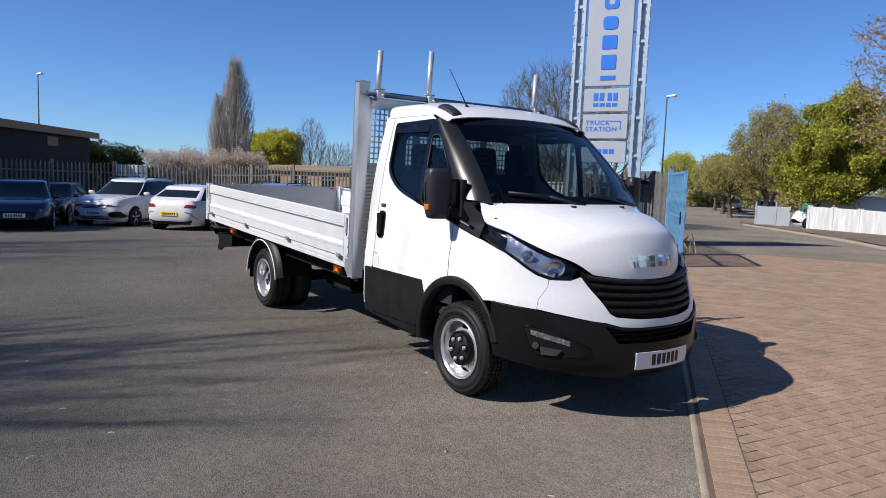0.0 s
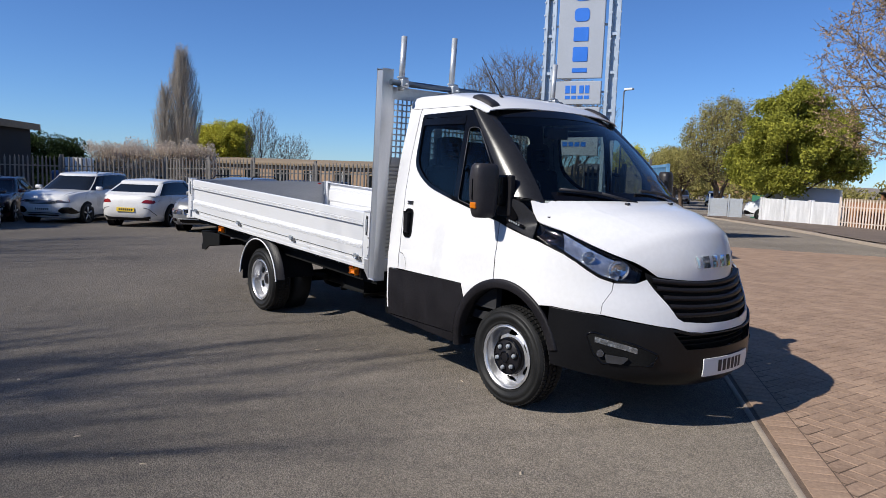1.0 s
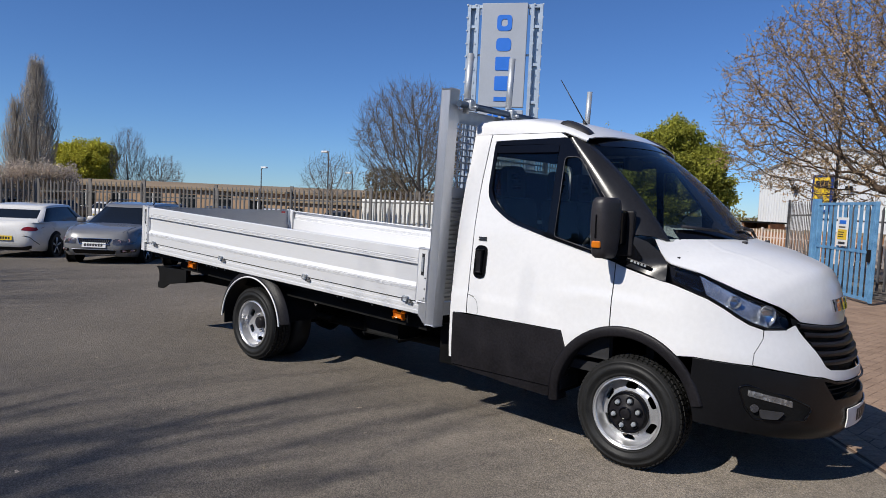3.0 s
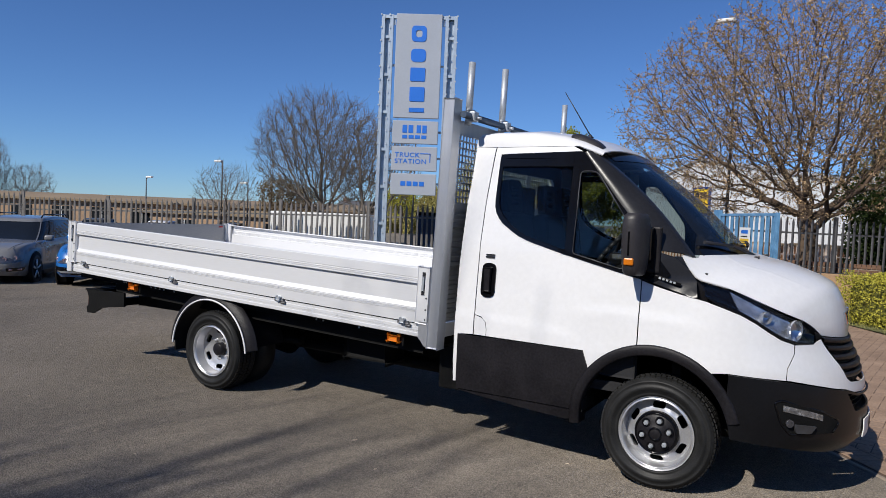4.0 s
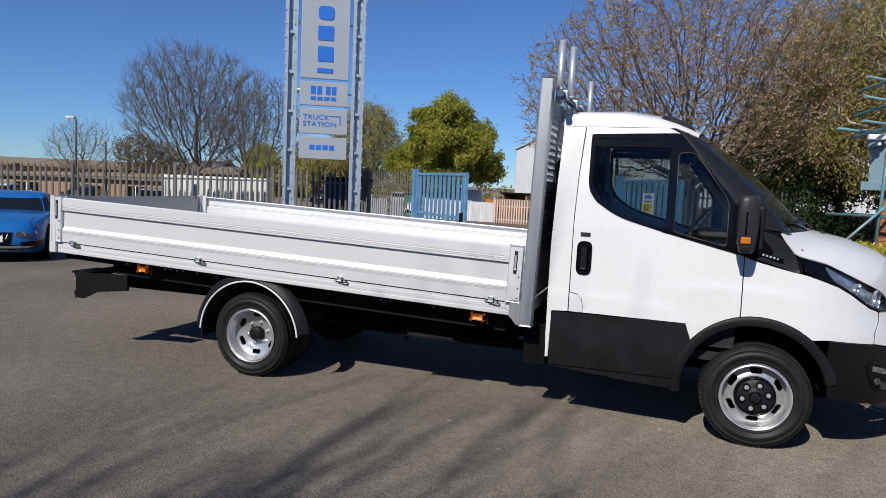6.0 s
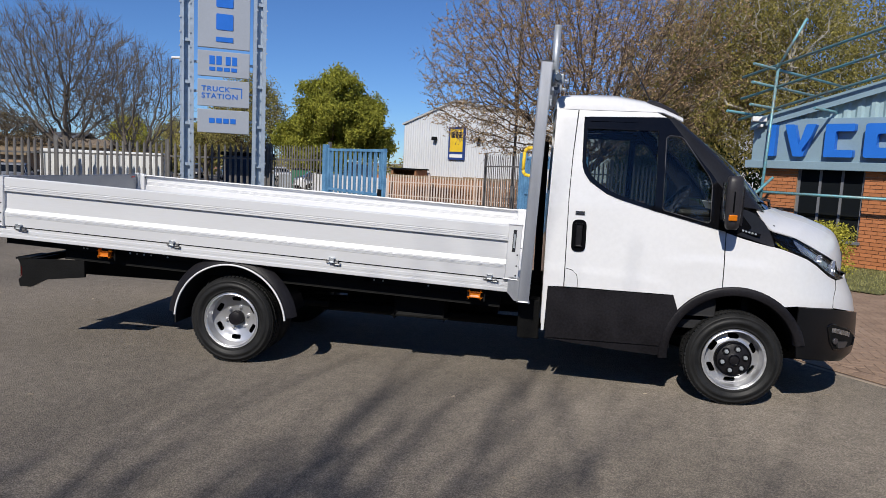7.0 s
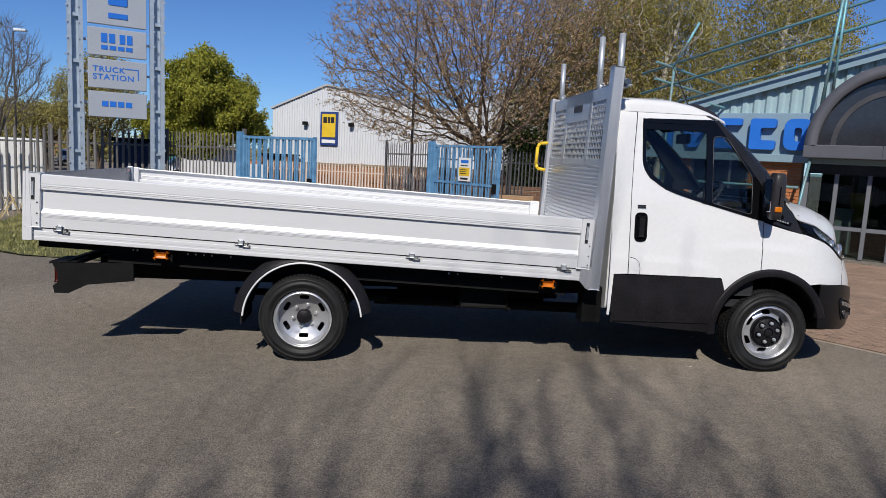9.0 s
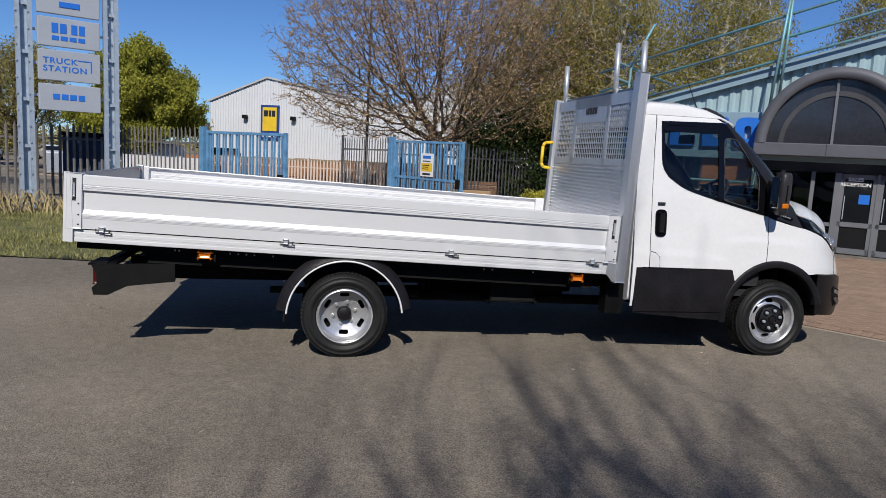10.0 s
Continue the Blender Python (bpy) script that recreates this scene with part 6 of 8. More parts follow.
# pair of leaning tubes that stand on the arch
stube((0.27, -0.45, 3.06), (0.47, -0.45, 5.6), 0.032)
stube((0.42, -0.30, 3.3), (0.50, -0.40, 5.6), 0.032)
for dz in (0.16, 0.61, 1.08):
    stube((-3.7, -0.3, gable(-3.7) + dz), (9.5, -0.3, gable(-3.7) + dz + 13.2 * 0.276))
for dz in (0.20, 0.65, 1.02):
    stube((-3.0, -1.2, gable(-3.0) + dz), (-3.0, 4.5, gable(-3.0) + dz))
for x in (-3.6, -1.8):
    stube((x, -1.0, 3.12), (x, 2.0, 3.12))
stube((-4.1, -0.32, 1.42), (0.0, -0.32, 1.42))
stube((-3.8, -1.1, 0.3), (-2.8, -0.3, 1.75))
stube((0.0, -0.75, 0.0), (0.2, -0.5, 2.03))

M["tan_box"] = mat("tan_boarding", (0.36, 0.23, 0.13), 0.8, vary=0.15, scale=3)
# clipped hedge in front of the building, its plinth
# dark green for the hedge's core: inner shade put into the colour
M["hedge_shade"] = mat("hedge_inner_shade", (0.10, 0.10, 0.02), 0.95, vary=0.4, scale=14, bump=0.8, bump_scale=40)
M["hedge_gold"] = mat("golden_hedge", (0.30, 0.28, 0.03), 0.85, spec=0.2, vary=0.3, scale=6, second=(0.40, 0.37, 0.06), rand=0.3)


def leaf_cloud(name, blobs, count, size, material, seed, label="", category="", kind="", parent=None, droop=0.0):
    """Leaf quads scattered through a set of ellipsoids, thicker towards their skins."""
    r = np.random.default_rng(seed)
    bl = np.array(blobs, dtype=float)
    vol = bl[:, 3] * bl[:, 4] * bl[:, 5]
    idx = r.choice(len(bl), count, p=vol ** 0.8 / (vol ** 0.8).sum())
    d = r.normal(size=(count, 3))
    d /= np.linalg.norm(d, axis=1)[:, None]
    rad = r.random(count) ** 0.45
    c = bl[idx, :3] + d * rad[:, None] * bl[idx, 3:6]
    a = r.normal(size=(count, 3))
    a[:, 2] -= droop
    a /= np.linalg.norm(a, axis=1)[:, None]
    b = np.cross(a, r.normal(size=(count, 3)))
    b /= np.linalg.norm(b, axis=1)[:, None]
    s = size * r.uniform(0.6, 1.4, count)[:, None]
    v = np.stack([c - a * s, c + b * s * 0.5, c + a * s, c - b * s * 0.5], 1).reshape(-1, 3)
    f = np.arange(count * 4).reshape(-1, 4)
    ob = raw(name, v.tolist(), f.tolist(), material, parent)
    return tagged(ob, label, category, kind=kind)


rs = random.Random(3)
blobs = []
for k in range(34):
    u = -4.6 + 3.8 * k / 33
    for o in (-0.3, 0.0, 0.3):
        p = B0 + BU * u + BN * (1.75 + o)
        for z in (0.14, 0.46, 0.74):
            blobs.append((p.x + rs.gauss(0, 0.03), p.y + rs.gauss(0, 0.03), z - 0.08 + rs.gauss(0, 0.02), 0.22, 0.22, 0.2))
hedge = group("hedge", (4.5, 7.0, -0.04), "clipped golden-green hedge in front of the building", "hedge")
hl = leaf_cloud("foliage", blobs, 60000, 0.022, M["hedge_gold"], 5, parent=hedge)
hl.location = (-4.5, -7.0, 0.1)
# added solid core, coloured as the shade between the leaves
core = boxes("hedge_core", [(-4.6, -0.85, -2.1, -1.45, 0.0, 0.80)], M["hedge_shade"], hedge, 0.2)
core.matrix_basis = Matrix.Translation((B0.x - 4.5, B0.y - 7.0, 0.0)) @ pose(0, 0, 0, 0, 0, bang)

# low brick planter wall with dark railings by the trees
M["brick_brown"] = mat("brick_brown", (0.17, 0.095, 0.06), 0.9, vary=0.2, scale=6, bump=0.3, rand=0.2)
planter = group("brick_planter", at(0.45, 15.85), "low brown brick planter wall under the tree", "planter")
boxes("wall_core", [(-1.14, 1.14, -0.10, 0.10, -0.1, 0.93)], M["mortar"], planter)
bm = bmesh.new()
box(bm, -0.107, 0.107, -0.012, 0.012, -0.0325, 0.0325)
PB = bpy.data.meshes.new("brick")
bm.to_mesh(PB)
bm.free()
PB.materials.append(M["brick_brown"])
for r in range(11):
    x = -1.15 - 0.1125 * (r % 2)
    while x < 1.12:
        x0, x1 = max(-1.15, x + 0.005), min(1.15, x + 0.220)
        if x1 - x0 > 0.04:
            ob = new("brick", PB)
            ob.parent = planter
            ob.location, ob.scale = ((x0 + x1) / 2, -0.103, 0.06 + r * 0.0755), ((x1 - x0) / 0.215, 1, 1)
        x += 0.225
for k in range(21):
    boxes("coping_brick", [(-1.15 + k * 0.1095, -1.15 + k * 0.1095 + 0.103, -0.125, 0.125, 0.88, 0.985)], M["brick_brown"], planter, 0.006)
trough = boxes("trough", [(-0.35, 0.85, -0.62, -0.12, 0.0, 0.72)], M["tan_box"], planter, 0.015, label="tan boarded trough in front of the wall")
boxes("soil", [(-0.31, 0.81, -0.58, -0.16, 0.72, 0.735)], M["room_dark"], trough)
planter.rotation_euler = (0, 0, radians(-2))
post_b = group("bollard", at(2.3, 12.6), "dark round steel bollard beside the hedge", "bollard")
bm = bmesh.new()
tube(bm, (0, 0, 0), (0, 0, 1.15), 0.08, 0.08, 12)
part("shaft", bm, M["chassis"], post_b)

# ---- warehouse across the road ----
M["clad_white"] = mat("white_profiled_sheet", (0.62, 0.63, 0.64), 0.55, vary=0.05, scale=0.6)
M["roof_sheet"] = mat("roof_sheet", (0.45, 0.45, 0.45), 0.7, vary=0.1, scale=0.5)
M["yard_brick"] = mat("yard_brick", (0.30, 0.15, 0.075), 0.9, vary=0.2, scale=4, bump=0.2)
ware = group("warehouse", at(-11.9, 44.0), "large white sheet-clad warehouse with a gabled front", "building")
WD = Vector((0.90, -0.43)).normalized()
ware.rotation_euler = (0, 0, math.atan2(WD.y, WD.x))
bm = bmesh.new()
lo, hi = [], []
for k in range(0, 529):
    u = k * 0.05
    o = (0.0, 0.03, 0.03, 0.0)[k % 4]
    z = 5.0 + min(0.37 * (u % 13.4), 0.181 * (13.4 - u % 13.4))
    lo.append(Vector((u, -o, -0.5)))
    hi.append(Vector((u, -o, z)))
loft(bm, [lo, hi])
for fc in bm.faces:
    fc.smooth = False
part("front_wall", bm, M["clad_white"], ware, "white ribbed sheet wall")
boxes("side_wall", [(0.0, 0.2, 0.05, 30.0, -0.5, 4.9)], M["clad_white"], ware)
boxes("side_wall", [(26.2, 26.4, 0.05, 30.0, -0.5, 4.9)], M["clad_white"], ware)
bm = bmesh.new()
loft(bm, [[Vector((u, y, 5.03 + (1.628 if k % 2 else -0.02))) for k, u in enumerate((-0.1, 4.4, 13.4, 17.8, 26.8))] for y in (-0.15, 30)])
thick(part("roof", bm, M["roof_sheet"], ware, "pale sheet roof"), 0.12)
boxes("brick_plinth", [(-2.6, 22.0, -0.20, -0.02, -0.5, 1.25)], M["brick_wall"], ware)
sign = boxes("wall_sign", [(4.0, 5.35, -0.16, -0.06, 2.6, 4.85)], M["sign_navy"], ware, 0.01, label="blue framed yellow wall sign")
boxes("sign_face", [(4.15, 5.20, -0.18, -0.16, 3.15, 4.70)], M["yellow"], sign)
for a, b, c, d in ((4.25, 4.55, 4.1, 4.5), (4.60, 4.80, 4.1, 4.5), (4.84, 5.10, 4.1, 4.5)):
    boxes("sign_bar", [(a, b, -0.19, -0.18, c, d)], M["ink"], sign)
boxes("sign_strip", [(4.15, 5.20, -0.18, -0.16, 2.75, 2.98)], M["plate_white"], sign)
for x in (2.7, 6.3):
    boxes("flood_lamp", [(x, x + 0.3, -0.4, -0.1, 3.9, 4.15)], M["chassis"], ware, 0.03)
brick_hut = group("brick_outbuilding", at(-12.4, 42.4), "small open-fronted brown brick outbuilding against the warehouse", "building")
brick_hut.rotation_euler = (0, 0, math.atan2(WD.y, WD.x))
boxes("back_wall", [(0, 2.2, 1.15, 1.3, -0.5, 1.75)], M["yard_brick"], brick_hut)
for x in (0.0, 2.05):
    boxes("side_wall", [(x, x + 0.15, 0, 1.15, -0.5, 1.75)], M["yard_brick"], brick_hut)
boxes("front_wall", [(0.15, 2.05, 0.0, 0.12, -0.5, 1.15)], M["yard_brick"], brick_hut)
boxes("roof", [(-0.1, 2.3, -0.1, 1.35, 1.75, 1.85)], M["chassis"], brick_hut)

# ---- buildings behind the yard fence ----
M["tan_roof"] = mat("tan_sheet_roof", (0.27, 0.20, 0.125), 0.8, vary=0.15, scale=0.3)
M["tan_brick"] = mat("brown_brick", (0.36, 0.24, 0.15), 0.9, vary=0.2, scale=1.5)


def long_shed(name, x, y, length, depth, eave, ridge, wall, roof, label, ang, bays=0):
    b = group(name, at(x, y), label, "building")
    b.rotation_euler = (0, 0, radians(ang))
    boxes("wall", [(0, length, 0, depth, -1, eave)], wall, b)
    bm = bmesh.new()
    loft(bm, [[Vector((u, -0.3, eave)), Vector((u, depth / 2, ridge)), Vector((u, depth + 0.3, eave))] for u in (-0.3, length + 0.3)])
    thick(part("roof", bm, roof, b), 0.15)
    for k in range(bays):
        u = (k + 0.5) * length / bays
        w = boxes("window", [(u - 0.7, u + 0.7, -0.06, 0.02, 0.9, eave - 0.45)], M["dark_glass"], b)
        boxes("window_frame", [(u - 0.75, u + 0.75, -0.09, -0.05, 0.85, 0.93)], M["plate_white"], w)
        boxes("window_bar", [(u - 0.03, u + 0.03, -0.09, -0.06, 0.9, eave - 0.45)], M["plate_white"], w)
    return b


long_shed("depot_building", -58, 16.4, 34, 12, 2.6, 3.05, M["tan_brick"], M["tan_roof"], "long low brick building with a tan sheet roof", 31, 12)
long_shed("workshop", -44, 25.5, 14, 12, 2.0, 2.8, M["tan_brick"], M["tan_roof"], "brick workshop with a tan sloping roof", 15, 4)
shed = group("dark_shed", at(-37.8, 1.9), "dark flat-roofed shed with a pale verge board", "building")
shed.rotation_euler = (0, 0, radians(-29))
M["shed_dark"] = mat("dark_boarding", (0.014, 0.012, 0.011), 0.8, vary=0.25, scale=2)
boxes("wall", [(0, 14, -9, 0, -0.5, 3.85)], M["shed_dark"], shed)
boxes("roof", [(-0.35, 14.3, -9.2, 0.35, 3.85, 3.97)], M["roof_sheet"], shed, 0.02)
boxes("verge_board", [(-0.35, 14.3, 0.30, 0.37, 3.66, 3.99)], M["tan_roof"], shed, 0.01)
boxes("shed_notice", [(3.9, 5.0, 0.0, 0.05, 3.1, 3.55)], M["tan_roof"], shed, 0.01)
# white storage units behind the fence
for x, y, l, hgt in ((-14.6, 10.55, 3.0, 1.82),):
    st = group("storage_unit", at(x, y), "white storage container behind the fence", "container", "containers behind the fence")
    st.rotation_euler = (0, 0, radians(28))
    boxes("body", [(0, l, 0, 2.2, 0, hgt)], M["plate_white"], st, 0.03)
    for k in range(int(l / 0.3)):
        boxes("rib", [(k * 0.3 + 0.05, k * 0.3 + 0.11, -0.03, 0.0, 0.08, hgt - 0.06)], M["plate_white"], st)
bin1 = group("dark_bin", at(-9.95, 13.1), "dark blue wheeled waste bin behind the fence", "bin")
boxes("body", [(-0.55, 0.55, -0.5, 0.5, 0.15, 1.78)], mat("bin_blue", (0.03, 0.05, 0.10), 0.5, vary=0.15), bin1, 0.04)
boxes("lid", [(-0.6, 0.6, -0.55, 0.55, 1.78, 1.88)], M["chassis"], bin1, 0.03)
for sx in (-0.4, 0.4):
    bm = bmesh.new()
    tube(bm, (sx, -0.45, 0.09), (sx, -0.38, 0.09), 0.09, 0.09, 12)
    part("castor", bm, M["rubber"], bin1)

# ---- white boundary wall across the road, far houses ----
M["render_white"] = mat("white_render", (0.60, 0.60, 0.60), 0.85, vary=0.25, scale=1.2, aniso=(4, 4, 0.6))
bw = group("boundary_wall", at(-14.5, 32.0), "white painted boundary wall streaked with dirt across the road", "wall")
bw.rotation_euler = (0, 0, radians(-29.4))
for k in range(3):
    boxes("wall_panel", [(k * 1.87, k * 1.87 + 1.85, 0, 0.12, -0.2, 1.28 - 0.0 * k)], M["render_white"], bw, 0.01)
    boxes("pier", [(k * 1.87 - 0.09, k * 1.87 + 0.09, -0.05, 0.17, -0.2, 1.34)], M["render_white"], bw, 0.01)
yard_wall = group("brick_yard_wall", at(-9.6, 29.9), "low brown brick wall behind the cream fence", "wall")
yard_wall.rotation_euler = (0, 0, radians(-29.4))
for k in range(8):
    x0, dz = k * 2.4, k * 0.035
    boxes("wall_section", [(x0, x0 + 2.4, 0, 0.22, -0.4, 1.26 + dz)], M["yard_brick"], yard_wall)
    boxes("coping", [(x0, x0 + 2.4, -0.03, 0.25, 1.26 + dz, 1.38 + dz)], M["tan_roof"], yard_wall, 0.01)
for x, y, l, m in ((-19.1, 34.9, 1.0, "galv"), (-17.3, 33.9, 0.7, "galv")):
    hb = group("hoarding_panel", at(x, y), "pale grey sheet hoarding beside the street trees", "hoarding")
    hb.rotation_euler = (0, 0, radians(20))
    boxes("sheet", [(0, l, 0, 0.05, 0.0, 1.2)], M["galv"], hb, 0.005)
    boxes("post", [(-0.08, 0.0, -0.03, 0.07, 0.0, 1.45)], M["galv"], hb, 0.005)
green_box = group("green_container", at(-18.4, 38.6), "green steel container behind the wall", "container")
boxes("body", [(0, 1.5, 0, 1.4, 0, 1.5)], mat("green_paint", (0.03, 0.16, 0.09), 0.6, vary=0.15), green_box, 0.04)
boxes("lid", [(-0.05, 1.55, -0.05, 1.45, 1.5, 1.58)], M["chassis"], green_box, 0.02)
M["house_brick"] = mat("house_brick", (0.27, 0.15, 0.10), 0.9, vary=0.2, scale=1)
M["slate"] = mat("slate_roof", (0.10, 0.10, 0.11), 0.7, vary=0.2, scale=1)
for k in range(4):
    h = group("house", at(-78 + k * 7.2, 88 + k * 4.5), "far brick house with a slate roof", "house", "far houses")
    boxes("wall", [(0, 6.8, 0, 8, -1, 3.0)], M["house_brick"], h)
    bm = bmesh.new()
    loft(bm, [[Vector((u, -0.3, 2.9)), Vector((u, 4, 4.7)), Vector((u, 8.3, 2.9))] for u in (-0.1, 6.9)])
    thick(part("roof", bm, M["slate"], h), 0.15)
    for wx in (1.0, 4.2):
        for wz in (0.6,):
            w = boxes("window", [(wx, wx + 1.3, -0.06, 0.02, wz, wz + 1.25)], M["dark_glass"], h)
            boxes("sill", [(wx - 0.06, wx + 1.36, -0.12, 0.0, wz - 0.08, wz)], M["plate_white"], w)
    boxes("chimney", [(0.2, 0.9, 3.6, 4.4, 4.2, 5.3)], M["house_brick"], h)


# ---- street lamps ----
def street_lamp(x, y, h, ang, label="tall grey steel street lamp"):
    lp = group("street_lamp", at(x, y), label, "street lamp", "street lamps")
    lp.rotation_euler = (0, 0, radians(ang))
    bm = bmesh.new()
    tube(bm, (0, 0, 0), (0, 0, 1.2), 0.085, 0.085, 10)
    tube(bm, (0, 0, 1.2), (0, 0, h), 0.05, 0.035, 10)
    part("column", bm, M["fence_dark"], lp)
    bm = bmesh.new()
    tube(bm, (0, 0, h), (0.2, 0, h + 0.08), 0.03, 0.025, 8)
    part("arm", bm, M["fence_dark"], lp)
    boxes("lantern", [(0.05, 0.62, -0.11, 0.11, h + 0.05, h + 0.17)], M["plate_white"], lp, 0.04)


street_lamp(-2.55, 18.2, 8.2, 180)
street_lamp(-21.5, 29.0, 7.1, 0)
street_lamp(-40.5, 24.9, 4.2, 0)
street_lamp(-30.4, 24.5, 3.75, 180)
street_lamp(-30.6, 22.7, 4.9, 180)
street_lamp(-46, 0.2, 7.7, 20)


# ---- trees ----
M["bark"] = mat("bark_brown", (0.12, 0.083, 0.056), 0.95, vary=0.3, scale=6, bump=0.5, bump_scale=30)
M["bark_pale"] = mat("bark_grey", (0.16, 0.135, 0.11), 0.95, vary=0.25, scale=5, bump=0.4, bump_scale=30)
M["twig_tan"] = mat("twig_tan", (0.40, 0.35, 0.29), 0.95, vary=0.2, scale=3)
M["birch"] = mat("birch_bark", (0.42, 0.38, 0.31), 0.9, vary=0.4, scale=3)
M["blossom"] = mat("tan_buds", (0.33, 0.215, 0.12), 0.95, vary=0.3, scale=3, rand=0.4, second=(0.46, 0.33, 0.19), spec=0.1)


def leaf_mat(name, c, c2, rand=0.3):
    m = mat(name, c, 0.85, spec=0.2, vary=0.2, scale=0.8, second=c2, rand=rand)
    n, l = m.node_tree.nodes, m.node_tree.links
    b = n["Principled BSDF"]
    tr, mx = n.new("ShaderNodeBsdfTranslucent"), n.new("ShaderNodeMixShader")
    mx.inputs[0].default_value = 0.35
    l.new(b.inputs["Base Color"].links[0].from_socket, tr.inputs[0])
    l.new(b.outputs[0], mx.inputs[1])
    l.new(tr.outputs[0], mx.inputs[2])
    l.new(mx.outputs[0], n["Material Output"].inputs[0])
    return m


M["leaf_green"] = leaf_mat("leaf_green", (0.23, 0.245, 0.035), (0.36, 0.35, 0.06))
M["leaf_birch"] = leaf_mat("leaf_birch", (0.23, 0.20, 0.06), (0.33, 0.28, 0.085))
M["leaf_dark"] = leaf_mat("leaf_dark", (0.03, 0.05, 0.016), (0.05, 0.075, 0.022))
M["leaf_lime"] = leaf_mat("leaf_lime", (0.42, 0.41, 0.05), (0.54, 0.50, 0.08))
M["leaf_olive"] = leaf_mat("leaf_olive", (0.29, 0.26, 0.085), (0.39, 0.34, 0.12))
M["leaf_brown"] = leaf_mat("leaf_brown", (0.17, 0.135, 0.08), (0.24, 0.19, 0.12))
M["leaf_blossom"] = leaf_mat("leaf_blossom", (0.46, 0.38, 0.30), (0.62, 0.53, 0.44))


RMIN, CHANCE = [0.005], [0.82]


class Wood:
    """Collects tapered limbs as one mesh."""

    def __init__(self):
        self.v, self.f, self.trunk_end = [], [], 0

    def limb(self, p0, p1, r0, r1, n):
        q = (p1 - p0).to_track_quat("Z", "Y")
        o = len(self.v)
        for p, r in ((p0, r0), (p1, r1)):
            for i in range(n):
                a = 2 * math.pi * i / n
                self.v.append(p + q @ Vector((r * math.cos(a), r * math.sin(a), 0)))
        for i in range(n):
            self.f.append((o + i, o + (i + 1) % n, o + n + (i + 1) % n, o + n + i))


def grow(w, rnd, p, d, length, r, level, top, spread, up, kids, shrink, limit):
    """One limb that wanders and throws side limbs."""
    seg = 4 if level < 2 else 3
    n = 8 if level == 0 else (5 if level == 1 else 3)
    rr = r
    for s in range(seg):
        d = (d + Vector((rnd.gauss(0, 0.12), rnd.gauss(0, 0.12), rnd.gauss(0, 0.08) + up * 0.12))).normalized()
        q = p + d * length / seg
        r2 = rr * (0.86 if level else 0.9)
        w.limb(p, q, rr, r2, n)
        if level < top and (s > 0 or level > 0):
            for _ in range(kids if level else max(2, kids)):
                if rnd.random() < CHANCE[0]:
                    ax = Vector((rnd.gauss(0, 1), rnd.gauss(0, 1), rnd.gauss(0, 0.5)))
                    side = d.cross(ax).normalized()
                    ang = rnd.uniform(0.55, 1.0) * spread
                    nd = (d * math.cos(ang) + side * math.sin(ang) + Vector((0, 0, up * 0.25))).normalized()
                    if len(w.f) < limit:
                        grow(w, rnd, q, nd, length * shrink * rnd.uniform(0.75, 1.15), max(RMIN[0], r2 * rnd.uniform(0.45, 0.62)), level + 1, top, spread, up, kids, shrink, limit)
        p, rr = q, r2
    if level < top and len(w.f) < limit:
        grow(w, rnd, p, d, length * shrink, max(RMIN[0], rr * 0.75), level + 1, top, spread, up, kids, shrink, limit)


def tree(x, y, label, seed, trunk_h, trunk_r, limb_len, top=4, spread=0.9, up=0.5, kids=2, shrink=0.68, bark="bark", limit=60000, fork=4, rmin=0.006, chance=0.82):
    """A bare tree whose limbs wander upwards from a fork."""
    RMIN[0], CHANCE[0] = rmin, chance
    t = group("tree", at(x, y, -0.05), label, "tree")
    rnd = random.Random(seed)
    w = Wood()
    d = Vector((rnd.gauss(0, 0.07), rnd.gauss(0, 0.07), 1)).normalized()
    p, r = Vector((0, 0, 0)), trunk_r
    w.limb(p - Vector((0, 0, 0.1)), p + d * 0.25, r * 1.5, r * 1.08, 10)
    p = p + d * 0.25
    for k in range(4):
        q = p + (d + Vector((rnd.gauss(0, 0.05), rnd.gauss(0, 0.05), 0))).normalized() * trunk_h / 4
        w.limb(p, q, r, r * 0.93, 10)
        p, r = q, r * 0.93
    w.trunk_end = len(w.f)
    a0 = rnd.uniform(0, 6.28)
    for k in range(fork):
        a = a0 + k * 2 * math.pi / fork + rnd.gauss(0, 0.2)
        tilt = rnd.uniform(0.35, 0.9) * spread
        nd = Vector((math.cos(a) * math.sin(tilt), math.sin(a) * math.sin(tilt), math.cos(tilt)))
        grow(w, rnd, p - Vector((0, 0, 0.12 * k)), nd, limb_len * rnd.uniform(0.85, 1.15), r * 0.62, 0, top, spread, up, kids, shrink, limit)
    grow(w, rnd, p, d, limb_len, r * 0.7, 0, top, spread * 0.9, up, kids, shrink, limit)
    raw("trunk", w.v[:w.trunk_end * 2], w.f[:w.trunk_end], M[bark], t, True)
    o = w.trunk_end * 2
    raw("branch_network", w.v[o:], [tuple(i - o for i in fc) for fc in w.f[w.trunk_end:]], M[bark], t, True)
    return t


